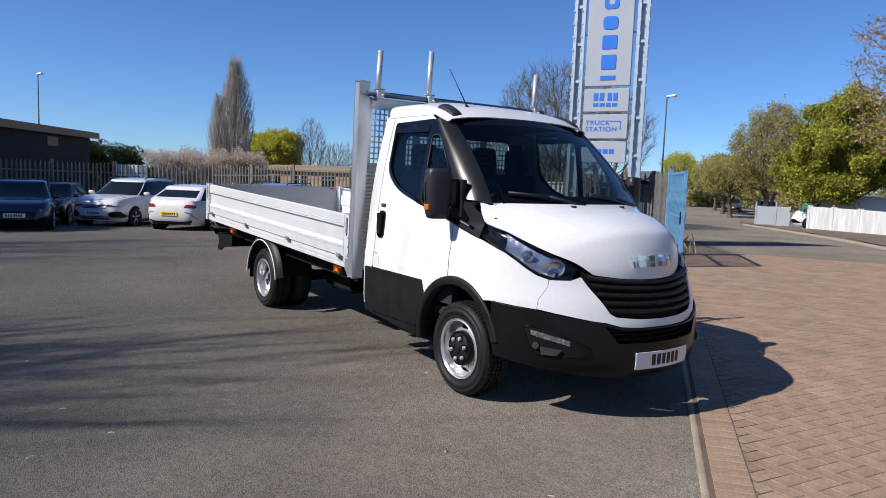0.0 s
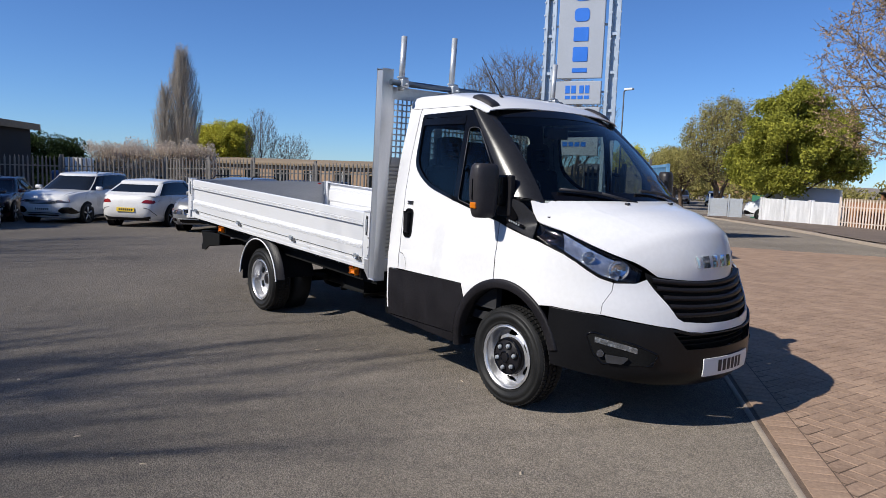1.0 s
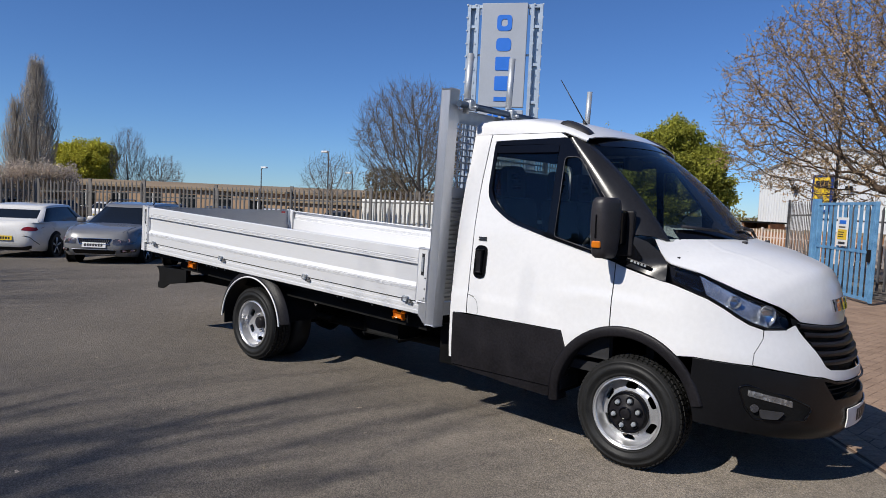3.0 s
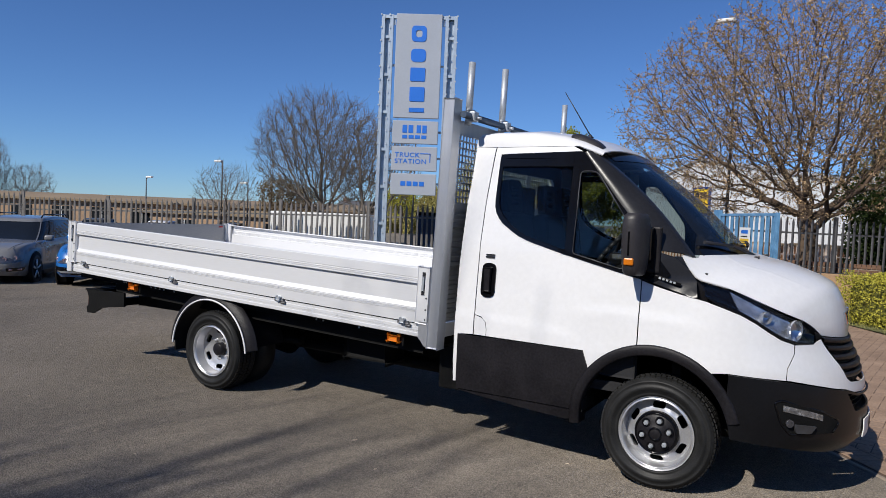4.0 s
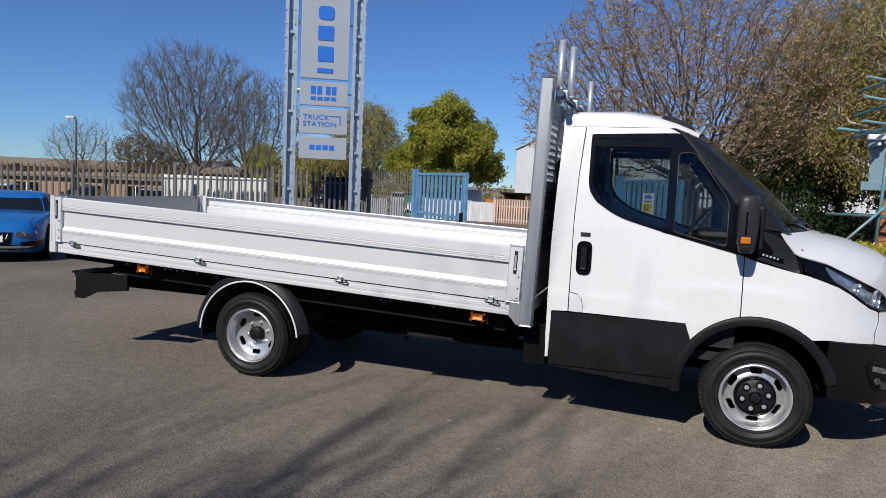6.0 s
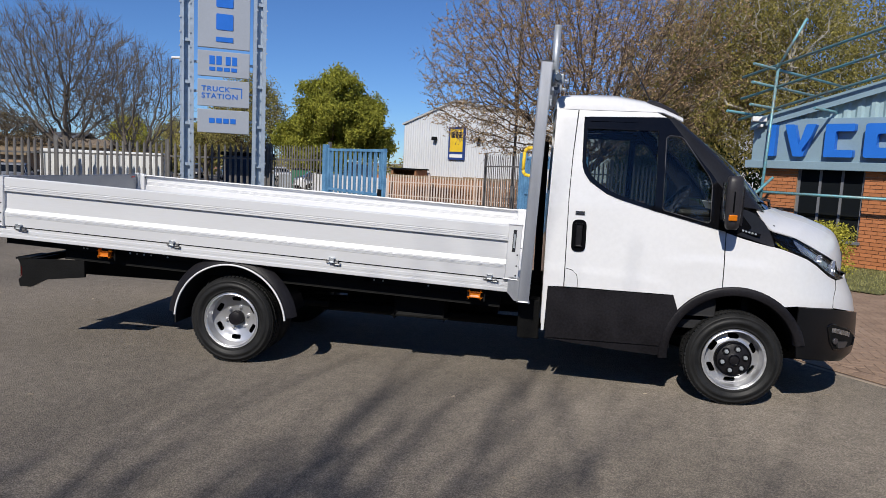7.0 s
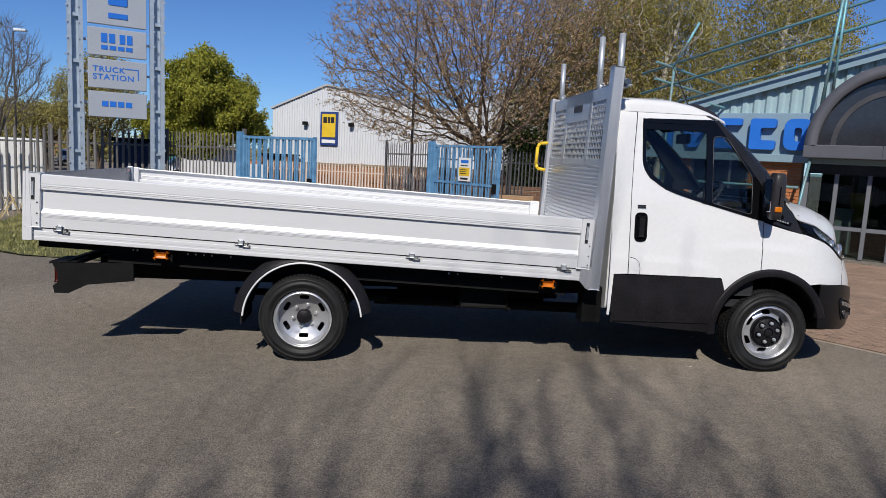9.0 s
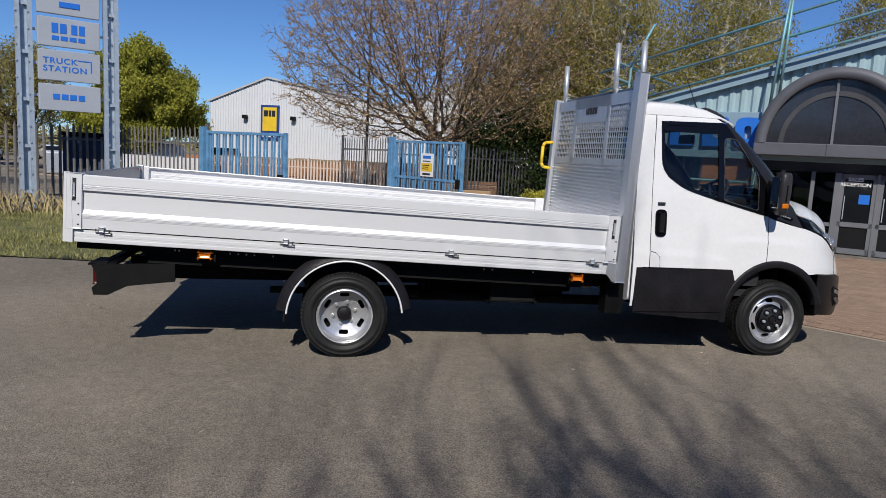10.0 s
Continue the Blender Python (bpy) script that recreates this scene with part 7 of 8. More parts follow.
def crown_points(r, env, count, floor=None):
    """Points spread through a set of ellipsoids, thicker towards their skins."""
    e = np.array(env, dtype=float)
    vol = e[:, 3] * e[:, 4] * e[:, 5]
    idx = r.choice(len(e), count, p=vol / vol.sum())
    d = r.normal(size=(count, 3))
    d /= np.linalg.norm(d, axis=1)[:, None]
    p = e[idx, :3] + d * (r.random(count) ** 0.42)[:, None] * e[idx, 3:6]
    return p if floor is None else p[p[:, 2] > floor]


def branch_out(r, nodes, parents, goals, step, reach, kill, rise=0.0, rounds=90):
    """Let branch ends grow step by step towards the free goals near them until the crown is filled."""
    nodes, parents = [np.array(n, dtype=float) for n in nodes], list(parents)
    made, stuck = {}, 0
    arr = np.array(nodes)
    d = np.linalg.norm(goals[:, None] - arr[None], axis=2)
    near, dist = d.argmin(1), d.min(1)
    for _ in range(rounds):
        hot = dist < reach
        if not hot.any():
            break
        way = goals[hot] - np.array(nodes)[near[hot]]
        way /= np.linalg.norm(way, axis=1)[:, None] + 1e-9
        total = np.zeros((len(nodes), 3))
        np.add.at(total, near[hot], way)
        first = len(nodes)
        for k in np.unique(near[hot]):
            v = total[k] / (np.linalg.norm(total[k]) + 1e-9) + r.normal(size=3) * 0.16
            v[2] += rise
            v /= np.linalg.norm(v) + 1e-9
            if any(float(v @ w) > 0.93 for w in made.get(k, ())) or len(made.get(k, ())) > 3:
                continue
            made.setdefault(k, []).append(v)
            nodes.append(nodes[k] + v * step)
            parents.append(int(k))
        if len(nodes) == first:
            stuck += 1
            if stuck > 12:
                break
            continue
        fresh = np.array(nodes[first:])
        d = np.linalg.norm(goals[:, None] - fresh[None], axis=2)
        better = d.min(1) < dist
        near[better] = first + d.argmin(1)[better]
        dist = np.minimum(dist, d.min(1))
        keep = dist > kill
        goals, near, dist = goals[keep], near[keep], dist[keep]
        if not len(goals):
            break
    return np.array(nodes), parents


def crown_tree(x, y, label, seed, trunk_h, env, goals=1500, step=0.25, reach=1.8, kill=0.45, thin=0.008, thick_end=0.2, power=2.3, stems=1, splay=0.25, rise=0.05, floor=None, twigs=2, twig_len=0.5, twig_up=0.25, bark="bark", leaf=None, leaf_n=0, leaf_size=0.05, clump=0.2, droop=0.0, bud=None, bud_size=0.02, buds=5, lean=(0.0, 0.0)):
    """A tree whose boughs grow from its trunk through a crown of the given ellipsoids; twigs, buds and leaf clumps on the outer boughs."""
    t = group("tree", at(x, y, -0.05), label, "tree")
    r = np.random.default_rng(seed)
    nodes, parents = [(0.0, 0.0, 0.0)], [-1]
    for s in range(stems):
        a = 2 * math.pi * s / stems + r.uniform(0, 1)
        out = np.array((math.cos(a) * splay, math.sin(a) * splay, 1.0)) if stems > 1 else np.array((lean[0], lean[1], 1.0))
        p, k = np.zeros(3), 0
        for _ in range(max(2, int(trunk_h / step))):
            p = p + (out + r.normal(size=3) * (0.07, 0.07, 0.0)) * step
            nodes.append(tuple(p))
            parents.append(k)
            k = len(nodes) - 1
    nodes, parents = branch_out(r, nodes, parents, crown_points(r, env, goals, floor), step, reach, kill, rise)
    n = len(nodes)
    load, kids = np.zeros(n), np.zeros(n, dtype=int)
    for k in range(n - 1, -1, -1):
        if kids[k] == 0:
            load[k] = 1.0
        if parents[k] >= 0:
            load[parents[k]] += load[k]
            kids[parents[k]] += 1
    rad = np.maximum(thin, thick_end * (load / load[0]) ** (1 / power))
    w, tw = Wood(), Wood()
    vec = [Vector(p) for p in nodes]
    for k in range(1, n):
        q = parents[k]
        r0 = min(rad[q], rad[k] * 1.35)
        big = rad[k] > 0.06 or q == 0
        (w if big else tw).limb(vec[q], vec[k], r0 * (1.35 if q == 0 else 1.0), rad[k], 9 if big else (5 if rad[k] > 0.025 else 3))
    ends, bud_at, fine = [], [], float(np.quantile(rad, 0.5))
    for k in range(1, n):
        if rad[k] > max(thin * 2.6, fine):
            continue
        d0 = (vec[k] - vec[parents[k]]).normalized()
        ends.append(vec[k])
        for _ in range(twigs + (2 if kids[k] == 0 else 0)):
            g = r.normal(size=3)
            d = (d0 * 0.9 + Vector(g) * 0.55 + Vector((0, 0, twig_up))).normalized()
            ln = twig_len * r.uniform(0.5, 1.3)
            a = vec[k]
            for part_no in range(2):
                b = a + d * ln / 2
                tw.limb(a, b, thin * (0.85 - 0.3 * part_no), thin * (0.55 - 0.3 * part_no), 3)
                for _ in range(buds if bud else 0):
                    bud_at.append(a.lerp(b, r.random()))
                a = b
                d = (d + Vector((0, 0, twig_up * 0.8)) + Vector(r.normal(size=3)) * 0.12).normalized()
            ends.append(a)
    raw("trunk", w.v, w.f, M[bark], t, True)
    tagged(raw("branch_network", tw.v, tw.f, M[bark], t, True), kind="stuff")
    for nm, mt, pts, size, count, spread in (("bud_cover", bud, bud_at, bud_size, len(bud_at), 0.012), ("crown", leaf, ends, leaf_size, leaf_n, clump)):
        if not mt or not count:
            continue
        src = np.array([list(p) for p in pts])
        idx = np.arange(count) if nm == "bud_cover" else r.integers(0, len(src), count)
        c = src[idx] + r.normal(size=(count, 3)) * spread
        if droop:
            c[:, 2] -= np.abs(r.normal(size=count)) * droop * spread
        a = r.normal(size=(count, 3))
        a[:, 2] -= droop
        a /= np.linalg.norm(a, axis=1)[:, None]
        b = np.cross(a, r.normal(size=(count, 3)))
        b /= np.linalg.norm(b, axis=1)[:, None]
        s = size * r.uniform(0.5, 1.5, count)[:, None]
        v = np.stack([c - a * s, c + b * s * 0.55, c + a * s, c - b * s * 0.55], 1).reshape(-1, 3)
        raw(nm, v.tolist(), np.arange(count * 4).reshape(-1, 4).tolist(), M[mt], t)["kind"] = "stuff"
    return t


# spreading budding tree beside the gate
crown_tree(-0.3, 17.2, "budding spreading tree with a forked brown trunk", 11, 1.9, [(-0.7, 0, 5.0, 4.7, 4.4, 3.4), (1.3, 0.2, 5.3, 4.8, 4.2, 3.2), (-3.0, -0.6, 3.7, 2.2, 2.4, 1.3), (-5.3, 0.0, 5.5, 0.9, 0.7, 0.22)], goals=8200, step=0.18, reach=2.2, kill=0.30, thin=0.0058, thick_end=0.25, power=1.95, lean=(0.04, 0.0), rise=0.02, floor=2.2, twigs=2, twig_len=0.42, twig_up=0.16, bud="blossom", bud_size=0.026, buds=4)
# full green tree across the road
rs = random.Random(210)
wide = lambda z: lerp_table([(2.0, 2.5), (3.4, 3.0), (5.0, 2.5), (6.4, 1.1), (7.0, 0.3)], z)
lumps = [(math.cos(a) * q * wide(z), math.sin(a) * q * wide(z), z, k, k, k * 0.8) for a, q, z, k in ((rs.uniform(0, 6.28), rs.uniform(0.55, 1.0), rs.uniform(2.2, 6.6), rs.uniform(0.55, 0.95)) for _ in range(72))] + [(0, 0, 4.4, 2.0, 2.0, 2.4), (-0.1, 0, 6.7, 0.9, 0.9, 0.9)]
crown_tree(-14.0, 34.6, "full green leafy tree beside the white wall", 21, 1.7, lumps, goals=2800, step=0.28, reach=1.8, kill=0.45, thin=0.012, thick_end=0.2, twigs=1, twig_len=0.35, leaf="leaf_green", leaf_n=130000, leaf_size=0.070, clump=0.15, droop=0.6)
# large bare trees behind the fence
crown_tree(-21.9, 21.3, "large bare tree with a fine rounded crown", 31, 1.8, [(0, 0, 5.0, 3.5, 3.3, 3.0), (-0.6, 0, 5.6, 3.0, 3.0, 2.6)], goals=4200, step=0.2, reach=1.9, kill=0.34, thin=0.0082, thick_end=0.18, power=2.05, rise=0.26, floor=2.3, twigs=3, twig_len=0.62, twig_up=0.5, bark="bark_pale")
crown_tree(-18.4, 20.8, "bare many-stemmed tree behind the fence", 33, 1.3, [(0, 0, 4.2, 2.3, 2.2, 2.4)], goals=2500, step=0.2, reach=1.6, kill=0.34, thin=0.0082, thick_end=0.13, power=2.05, stems=3, splay=0.18, rise=0.24, floor=1.6, twigs=3, twig_len=0.52, twig_up=0.45, bark="bark_pale")
crown_tree(-29.2, 21.8, "small bare tree far behind the fence", 35, 1.6, [(0, 0, 3.4, 1.9, 1.8, 1.4)], goals=1700, step=0.2, reach=1.5, kill=0.28, thin=0.0075, thick_end=0.09, power=1.8, rise=0.18, twigs=1, twig_len=0.5, twig_up=0.4, bark="bark_pale")
crown_tree(-34.0, 31.0, "rusty brown budding tree far behind the fence", 36, 1.4, [(0, 0, 3.2, 1.7, 1.7, 1.6), (1.4, 0.8, 2.9, 1.5, 1.4, 1.3)], goals=900, step=0.24, reach=1.5, kill=0.4, thin=0.012, thick_end=0.12, rise=0.15, twigs=2, twig_len=0.4, bark="bark", leaf="leaf_brown", leaf_n=9000, leaf_size=0.06, clump=0.12)
# far trees by the yard's end
crown_tree(-67, 23.7, "lime-green tree in fresh leaf", 41, 1.6, [(0, 0, 4.4, 2.7, 2.7, 2.3), (0.5, 1.2, 5.2, 1.6, 1.6, 1.6), (-0.4, -1.5, 4.9, 1.5, 1.5, 1.5)], goals=1500, step=0.3, reach=1.8, kill=0.5, thin=0.014, thick_end=0.2, twigs=1, twig_len=0.4, leaf="leaf_lime", leaf_n=42000, leaf_size=0.085, clump=0.18)
crown_tree(-62, 25.4, "bare grey tree beyond the yard", 42, 1.8, [(0, 0, 4.8, 1.7, 1.7, 3.0)], goals=2200, step=0.24, reach=1.7, kill=0.32, thin=0.010, thick_end=0.14, power=1.8, rise=0.35, twigs=2, twig_len=0.6, twig_up=0.7, bark="bark_pale")
crown_tree(-61, 28.0, "bare grey tree beyond the yard", 43, 1.5, [(0, 0, 3.6, 2.2, 2.2, 2.0)], goals=2000, step=0.24, reach=1.7, kill=0.32, thin=0.010, thick_end=0.13, power=1.8, rise=0.2, twigs=2, twig_len=0.5, twig_up=0.4, bark="bark_pale")
# poplar: a tall narrow column of upright shoots with a lower one at its side
pop = group("tree", at(-62.7, 17.9), "tall narrow bare poplar", "tree")
rnd = random.Random(51)
w = Wood()
for ox, oy, top, wide, count in ((0.0, 0.0, 12.6, 2.15, 1150), (-0.45, -1.45, 9.0, 1.35, 420)):
    w.limb(Vector((ox, oy, 0)), Vector((ox, oy, top * 0.93)), 0.3, 0.03, 8)
    for k in range(count):
        u = rnd.uniform(0.10, 0.95)
        z, a = u * top, rnd.uniform(0, 6.28)
        env = wide * float(np.interp(u, (0, 0.2, 0.42, 0.62, 0.82, 0.93, 1.0), (0.45, 0.8, 1.0, 0.85, 0.5, 0.22, 0.04))) * (0.86 + 0.2 * math.sin(3 * a + 5 * u))
        rho = env * math.sqrt(rnd.random()) * 0.88
        p = Vector((ox + math.cos(a) * rho, oy + math.sin(a) * rho, z))
        d = Vector((math.cos(a) * 0.16, math.sin(a) * 0.16, 1)).normalized()
        ln, r = rnd.uniform(0.7, 1.7) * (1.15 - 0.5 * u), 0.022
        inner = Vector((ox + math.cos(a) * rho * 0.35, oy + math.sin(a) * rho * 0.35, z - rho * 1.1))
        w.limb(inner, p, 0.03, r, 3)
        for s in range(3):
            q = p + d * ln / 3
            w.limb(p, q, r, r * 0.7, 3)
            for _ in range(2):
                e = (d + Vector((rnd.gauss(0, 0.3), rnd.gauss(0, 0.3), 0.1))).normalized()
                w.limb(q, q + e * rnd.uniform(0.2, 0.6), r * 0.6, 0.006, 3)
            p, r = q, r * 0.7
            d = (d + Vector((rnd.gauss(0, 0.06), rnd.gauss(0, 0.06), 0.1))).normalized()
raw("trunk", w.v, w.f, M["twig_tan"], pop, True)
# street trees down the road
crown_tree(-24.3, 45.0, "tall street tree in early olive-green leaf", 61, 2.2, [(0, 0, 4.9, 3.0, 3.0, 2.7), (0.1, 0.2, 6.9, 2.0, 2.0, 1.7), (-1.3, 0, 3.9, 2.0, 2.0, 1.6)], goals=2400, step=0.28, reach=1.8, kill=0.42, thin=0.012, thick_end=0.2, stems=3, splay=0.12, rise=0.25, floor=1.7, twigs=2, twig_len=0.5, leaf="leaf_olive", leaf_n=30000, leaf_size=0.062, clump=0.16)
for x, y, sd, lf, n, h in ((-29.5, 48.5, 62, "leaf_olive", 9000, 0.74), (-34.5, 55.0, 63, "leaf_olive", 10000, 0.80), (-40.0, 62.0, 64, "leaf_olive", 10000, 0.86), (-49.0, 68.0, 65, "leaf_lime", 10000, 0.98)):
    crown_tree(x, y, "street tree in early olive-green leaf", sd, 2.0 * h, [(0, 0, 4.4 * h, 2.4, 2.4, 2.2 * h), (0.3, -0.5, 5.2 * h, 1.6, 1.6, 1.5 * h)], goals=1000, step=0.32, reach=1.8, kill=0.48, thin=0.014, thick_end=0.18, rise=0.18, floor=1.4, twigs=1, twig_len=0.45, leaf=lf, leaf_n=n, leaf_size=0.08, clump=0.18)
# birches and evergreens behind the sales building
for x, y, sd, th in ((3.0, 20.0, 78, 2.4), (4.2, 18.5, 72, 3.4), (6.5, 19.0, 77, 3.8), (9.5, 16.5, 73, 3.8), (12.0, 19.5, 74, 3.8), (15.0, 15.0, 76, 3.8), (5.4, 15.8, 79, 2.8)):
    crown_tree(x, y, "slender birch with hanging olive-green spring leaf", sd, th + 2.2, [(0, 0, th + 2.6, 1.9, 1.9, 2.9), (0.4, 0.2, th + 4.6, 1.1, 1.1, 2.0), (-0.8, 0, th + 1.2, 1.6, 1.6, 1.6)], goals=1000, step=0.26, reach=1.8, kill=0.45, thin=0.007, thick_end=0.13, rise=0.12, floor=2.0, twigs=2, twig_len=0.6, twig_up=-0.55, bark="birch", leaf="leaf_birch", leaf_n=32000, leaf_size=0.037, clump=0.13, droop=1.6)


def bush(name, place, blobs, count, size, leaf, seed, label, category):
    g = group(name, place, label, category)
    leaf_cloud("foliage", blobs, count, size, M[leaf], seed, parent=g)
    bm = bmesh.new()
    for b in blobs[:12]:
        tube(bm, (b[0] * 0.5, b[1] * 0.5, -0.05), (b[0], b[1], b[2]), 0.03, 0.01, 5)
    part("stem", bm, M["bark"], g)
    return g


rs = random.Random(80)
ev = [(rs.uniform(-2.6, 2.6), rs.uniform(-1.2, 1.2), rs.uniform(0.4, 2.9), rs.uniform(0.5, 0.9), rs.uniform(0.5, 0.9), rs.uniform(0.5, 0.9)) for _ in range(40)]
bush("evergreen_shrub", at(3.4, 17.6), ev, 24000, 0.06, "leaf_dark", 81, "tall dark evergreen shrubs behind the gate", "shrub")
ev = [(rs.uniform(-5.4, 5.4), rs.uniform(-1.0, 1.0), rs.uniform(0.3, 3.8), 0.9, 0.9, 0.7) for _ in range(170)]
con = bush("conifer_hedge", at(-55.4, 2.6), ev, 60000, 0.10, "leaf_dark", 82, "dark clipped conifer hedge behind the fence", "hedge")
con.rotation_euler = (0, 0, radians(75))
ev = [(rs.uniform(-4.6, 4.4), rs.uniform(-1.0, 1.0), rs.uniform(0.3, 3.6), rs.uniform(0.5, 1.0), 0.9, rs.uniform(0.4, 0.9)) for _ in range(150)]
blo = bush("blossom_hedge", at(-53.9, 12.7), ev, 70000, 0.062, "leaf_blossom", 83, "pale pink blossom hedge behind the fence", "hedge")
blo.rotation_euler = (0, 0, radians(75))
ev = [(rs.uniform(-30, 30), rs.uniform(-2.0, 2.0), rs.uniform(0.3, 2.4), 1.5, 1.5, 1.2) for _ in range(120)]
bush("far_bushes", at(-40, 75), ev, 16000, 0.22, "leaf_olive", 84, "far line of olive bushes", "bushes")
# leafy trees that shade the far parked cars
for x, y, sd, env in ((-22.2, -8.8, 95, [(0, 0, 5.3, 3.2, 2.0, 1.9)]), (-25.6, -7.4, 96, [(0, 0, 4.9, 2.6, 2.0, 1.9)])):
    crown_tree(x, y, "leafy tree shading the parked cars", sd, 2.0, env, goals=900, step=0.3, reach=1.8, kill=0.5, thin=0.012, thick_end=0.2, rise=0.1, twigs=1, twig_len=0.4, leaf="leaf_olive", leaf_n=45000, leaf_size=0.09, clump=0.2)
# unseen evergreen belt added along the sunny edge; dims sky fill and reflections
for k, x in enumerate((-26.0, -14.0, -2.0, 10.0)):
    ev = [(rs.uniform(-6.0, 6.0), rs.uniform(-1.2, 1.2), rs.uniform(0.4, 4.6), 1.1, 1.1, 0.9) for _ in range(90)]
    bush("evergreen_shrub", Vector((x, -20.0, 0.0)), ev, 26000, 0.13, "leaf_dark", 110 + k, "unseen evergreen belt added to block low sky light", "shrub")
# bare trees on the sunny side of the yard, behind the camera's way
for x, y, sd in ((-5.0, -15.3, 91), (-3.0, -15.9, 92), (-14.0, -14.5, 94)):
    tree(x, y, "tall bare tree at the yard's sunny edge", sd, 3.4, 0.2, 3.3, top=3, spread=0.52, up=0.75, kids=2, shrink=0.75, bark="bark", limit=40000, fork=4, rmin=0.01, chance=0.62)


# ---- parked cars ----
def paint(name, c):
    return mat(name, c, 0.28, 0.0, vary=0.05, scale=2, coat=0.9)


def parked_car(label, place, heading, colour, length, width, roof_z, deck, glass, rails=False, closed=False, chrome_lip=False, quarter=0.0, front="bars"):
    """A car: a rounded lower body under the deck line, a glass cabin, painted pillars and roof. deck: rows of (share of length, height); glass: screen base, screen top, rear top, rear base."""
    car = group("car", at(*place), label, "car", "parked cars")
    car.rotation_euler = (0, 0, radians(heading))
    hw, hl = width / 2, length / 2
    dk = lambda x: lerp_table([(r[0] * length, r[1]) for r in deck], x)
    K_A = [(0.0, 0.10), (0.15, 0.03), (0.35, 0.0), (0.6, 0.012), (0.85, 0.06), (1.0, 0.13)]
    K_B = [(0.0, 0.92), (0.15, 0.985), (0.4, 1.0), (0.65, 0.995), (0.85, 0.975), (1.0, 0.93)]
    N = 5.6

    def rim(a, k, grow_by=0.0, shrink=1.0):
        c, q = math.cos(a), math.sin(a)
        x = (hl - lerp_table(K_A, k) + grow_by) * shrink * math.copysign(abs(c) ** (2 / N), c)
        y = (hw * lerp_table(K_B, k) + grow_by) * shrink * math.copysign(abs(q) ** (2 / N), q)
        low = 0.20 + 0.06 * (abs(x) / hl) ** 6
        return Vector((x, y, low + (dk(x) - low) * k))

    def face(s, off=0.0):
        """Map (y, z) onto the nose (s = 1) or the tail (s = -1)."""
        def fm(y, z):
            k = max(0.0, min(1.0, (z - 0.26) / (dk(s * hl) - 0.26)))
            a, b = hl - lerp_table(K_A, k), hw * lerp_table(K_B, k)
            return Vector((s * (a * max(0.05, 1 - abs(y / b) ** N) ** (1 / N) + off), y * (1 + off * 0.3), z))
        return fm

    angs = [2 * math.pi * i / 72 for i in range(72)]
    rows = [[rim(a, k) for a in angs] for k in (0.0, 0.06, 0.15, 0.3, 0.45, 0.6, 0.72, 0.85, 0.94, 1.0)]
    for sh, up in ((0.965, 0.018), (0.85, 0.035), (0.5, 0.05), (0.02, 0.055)):
        rows.append([Vector((p.x, p.y, dk(p.x) + up * (1 - 0.6 * (abs(p.x) / hl) ** 4))) for p in (rim(a, 1.0, 0.0, sh) for a in angs)])
    part("body", loft(bmesh.new(), rows, True), colour, car, smooth=True)
    # cabin
    xf0, xf1, xr1, xr0 = (g * length for g in glass)

    def cab(a, t, off=0.0, n=7.0):
        bend = t ** 0.9
        x1, x0 = xf0 + (xf1 - xf0) * bend, xr0 + (xr1 - xr0) * t ** 1.25
        c, q = math.cos(a), math.sin(a)
        ax, by = (x1 - x0) / 2, hw * (0.915 - 0.20 * t ** 1.3)
        bow = 0.13 * (1 - abs(q) ** 2) * (1 if c > 0 else 0.6)
        x = (x1 + x0) / 2 + (ax + off) * math.copysign(abs(c) ** (2 / n), c) + math.copysign(bow - 0.10, c)
        z0, z1 = dk(x) - 0.03, roof_z - 0.075 - 0.045 * ((x - (xf1 + xr1) / 2) / max(0.3, (xf1 - xr1) / 2)) ** 2
        return Vector((x, (by + off) * math.copysign(abs(q) ** (2 / n), q), z0 + (z1 - z0) * t))

    ts = (0.0, 0.25, 0.5, 0.75, 0.9, 1.0)
    part("cabin_glass", loft(bmesh.new(), [[cab(a, t) for a in angs] for t in ts], True), colour if closed else M["dark_glass"], car, "dark tinted cabin glass", True)
    top = [[cab(a, 0.97, 0.010) for a in angs]]
    for sh, up in ((1.0, 0.03), (0.95, 0.052), (0.8, 0.066), (0.4, 0.075), (0.02, 0.075)):
        ring = []
        for a in angs:
            p = cab(a, 1.0, 0.006)
            m = (xf1 + xr1) / 2
            ring.append(Vector((m + (p.x - m) * sh, p.y * sh, p.z * sh + (roof_z - 0.075) * (1 - sh) + up)))
        top.append(ring)
    part("roof", loft(bmesh.new(), top, True), colour, car, smooth=True)

    def strip(nm, a0, a1, t0, t1, m, off=0.008):
        aa = np.linspace(radians(a0), radians(a1), 7)
        ob = part(nm, loft(bmesh.new(), [[cab(a, t, off) for a in aa] for t in np.linspace(t0, t1, 7)]), m, car, smooth=True)
        return thick(ob, 0.008)

    for sg in (-1, 1):
        if closed:
            strip("door_window", sg * 50, sg * 66, 0.12, 0.85, M["dark_glass"])
        else:
            strip("front_pillar", sg * 41, sg * 46.5, 0.0, 1.0, colour)
            strip("door_pillar", sg * 84, sg * 87, 0.0, 1.0, M["gloss_black"])
            strip("rear_pillar", sg * (134 - quarter), sg * (149 if quarter > 10 else 141), 0.0, 1.0, colour)
            if quarter > 10 and sg > 0:
                strip("tailgate", 140, 220, 0.0, 0.36, colour, 0.012)
                strip("roof_spoiler", 148, 212, 0.90, 1.0, colour, 0.014)
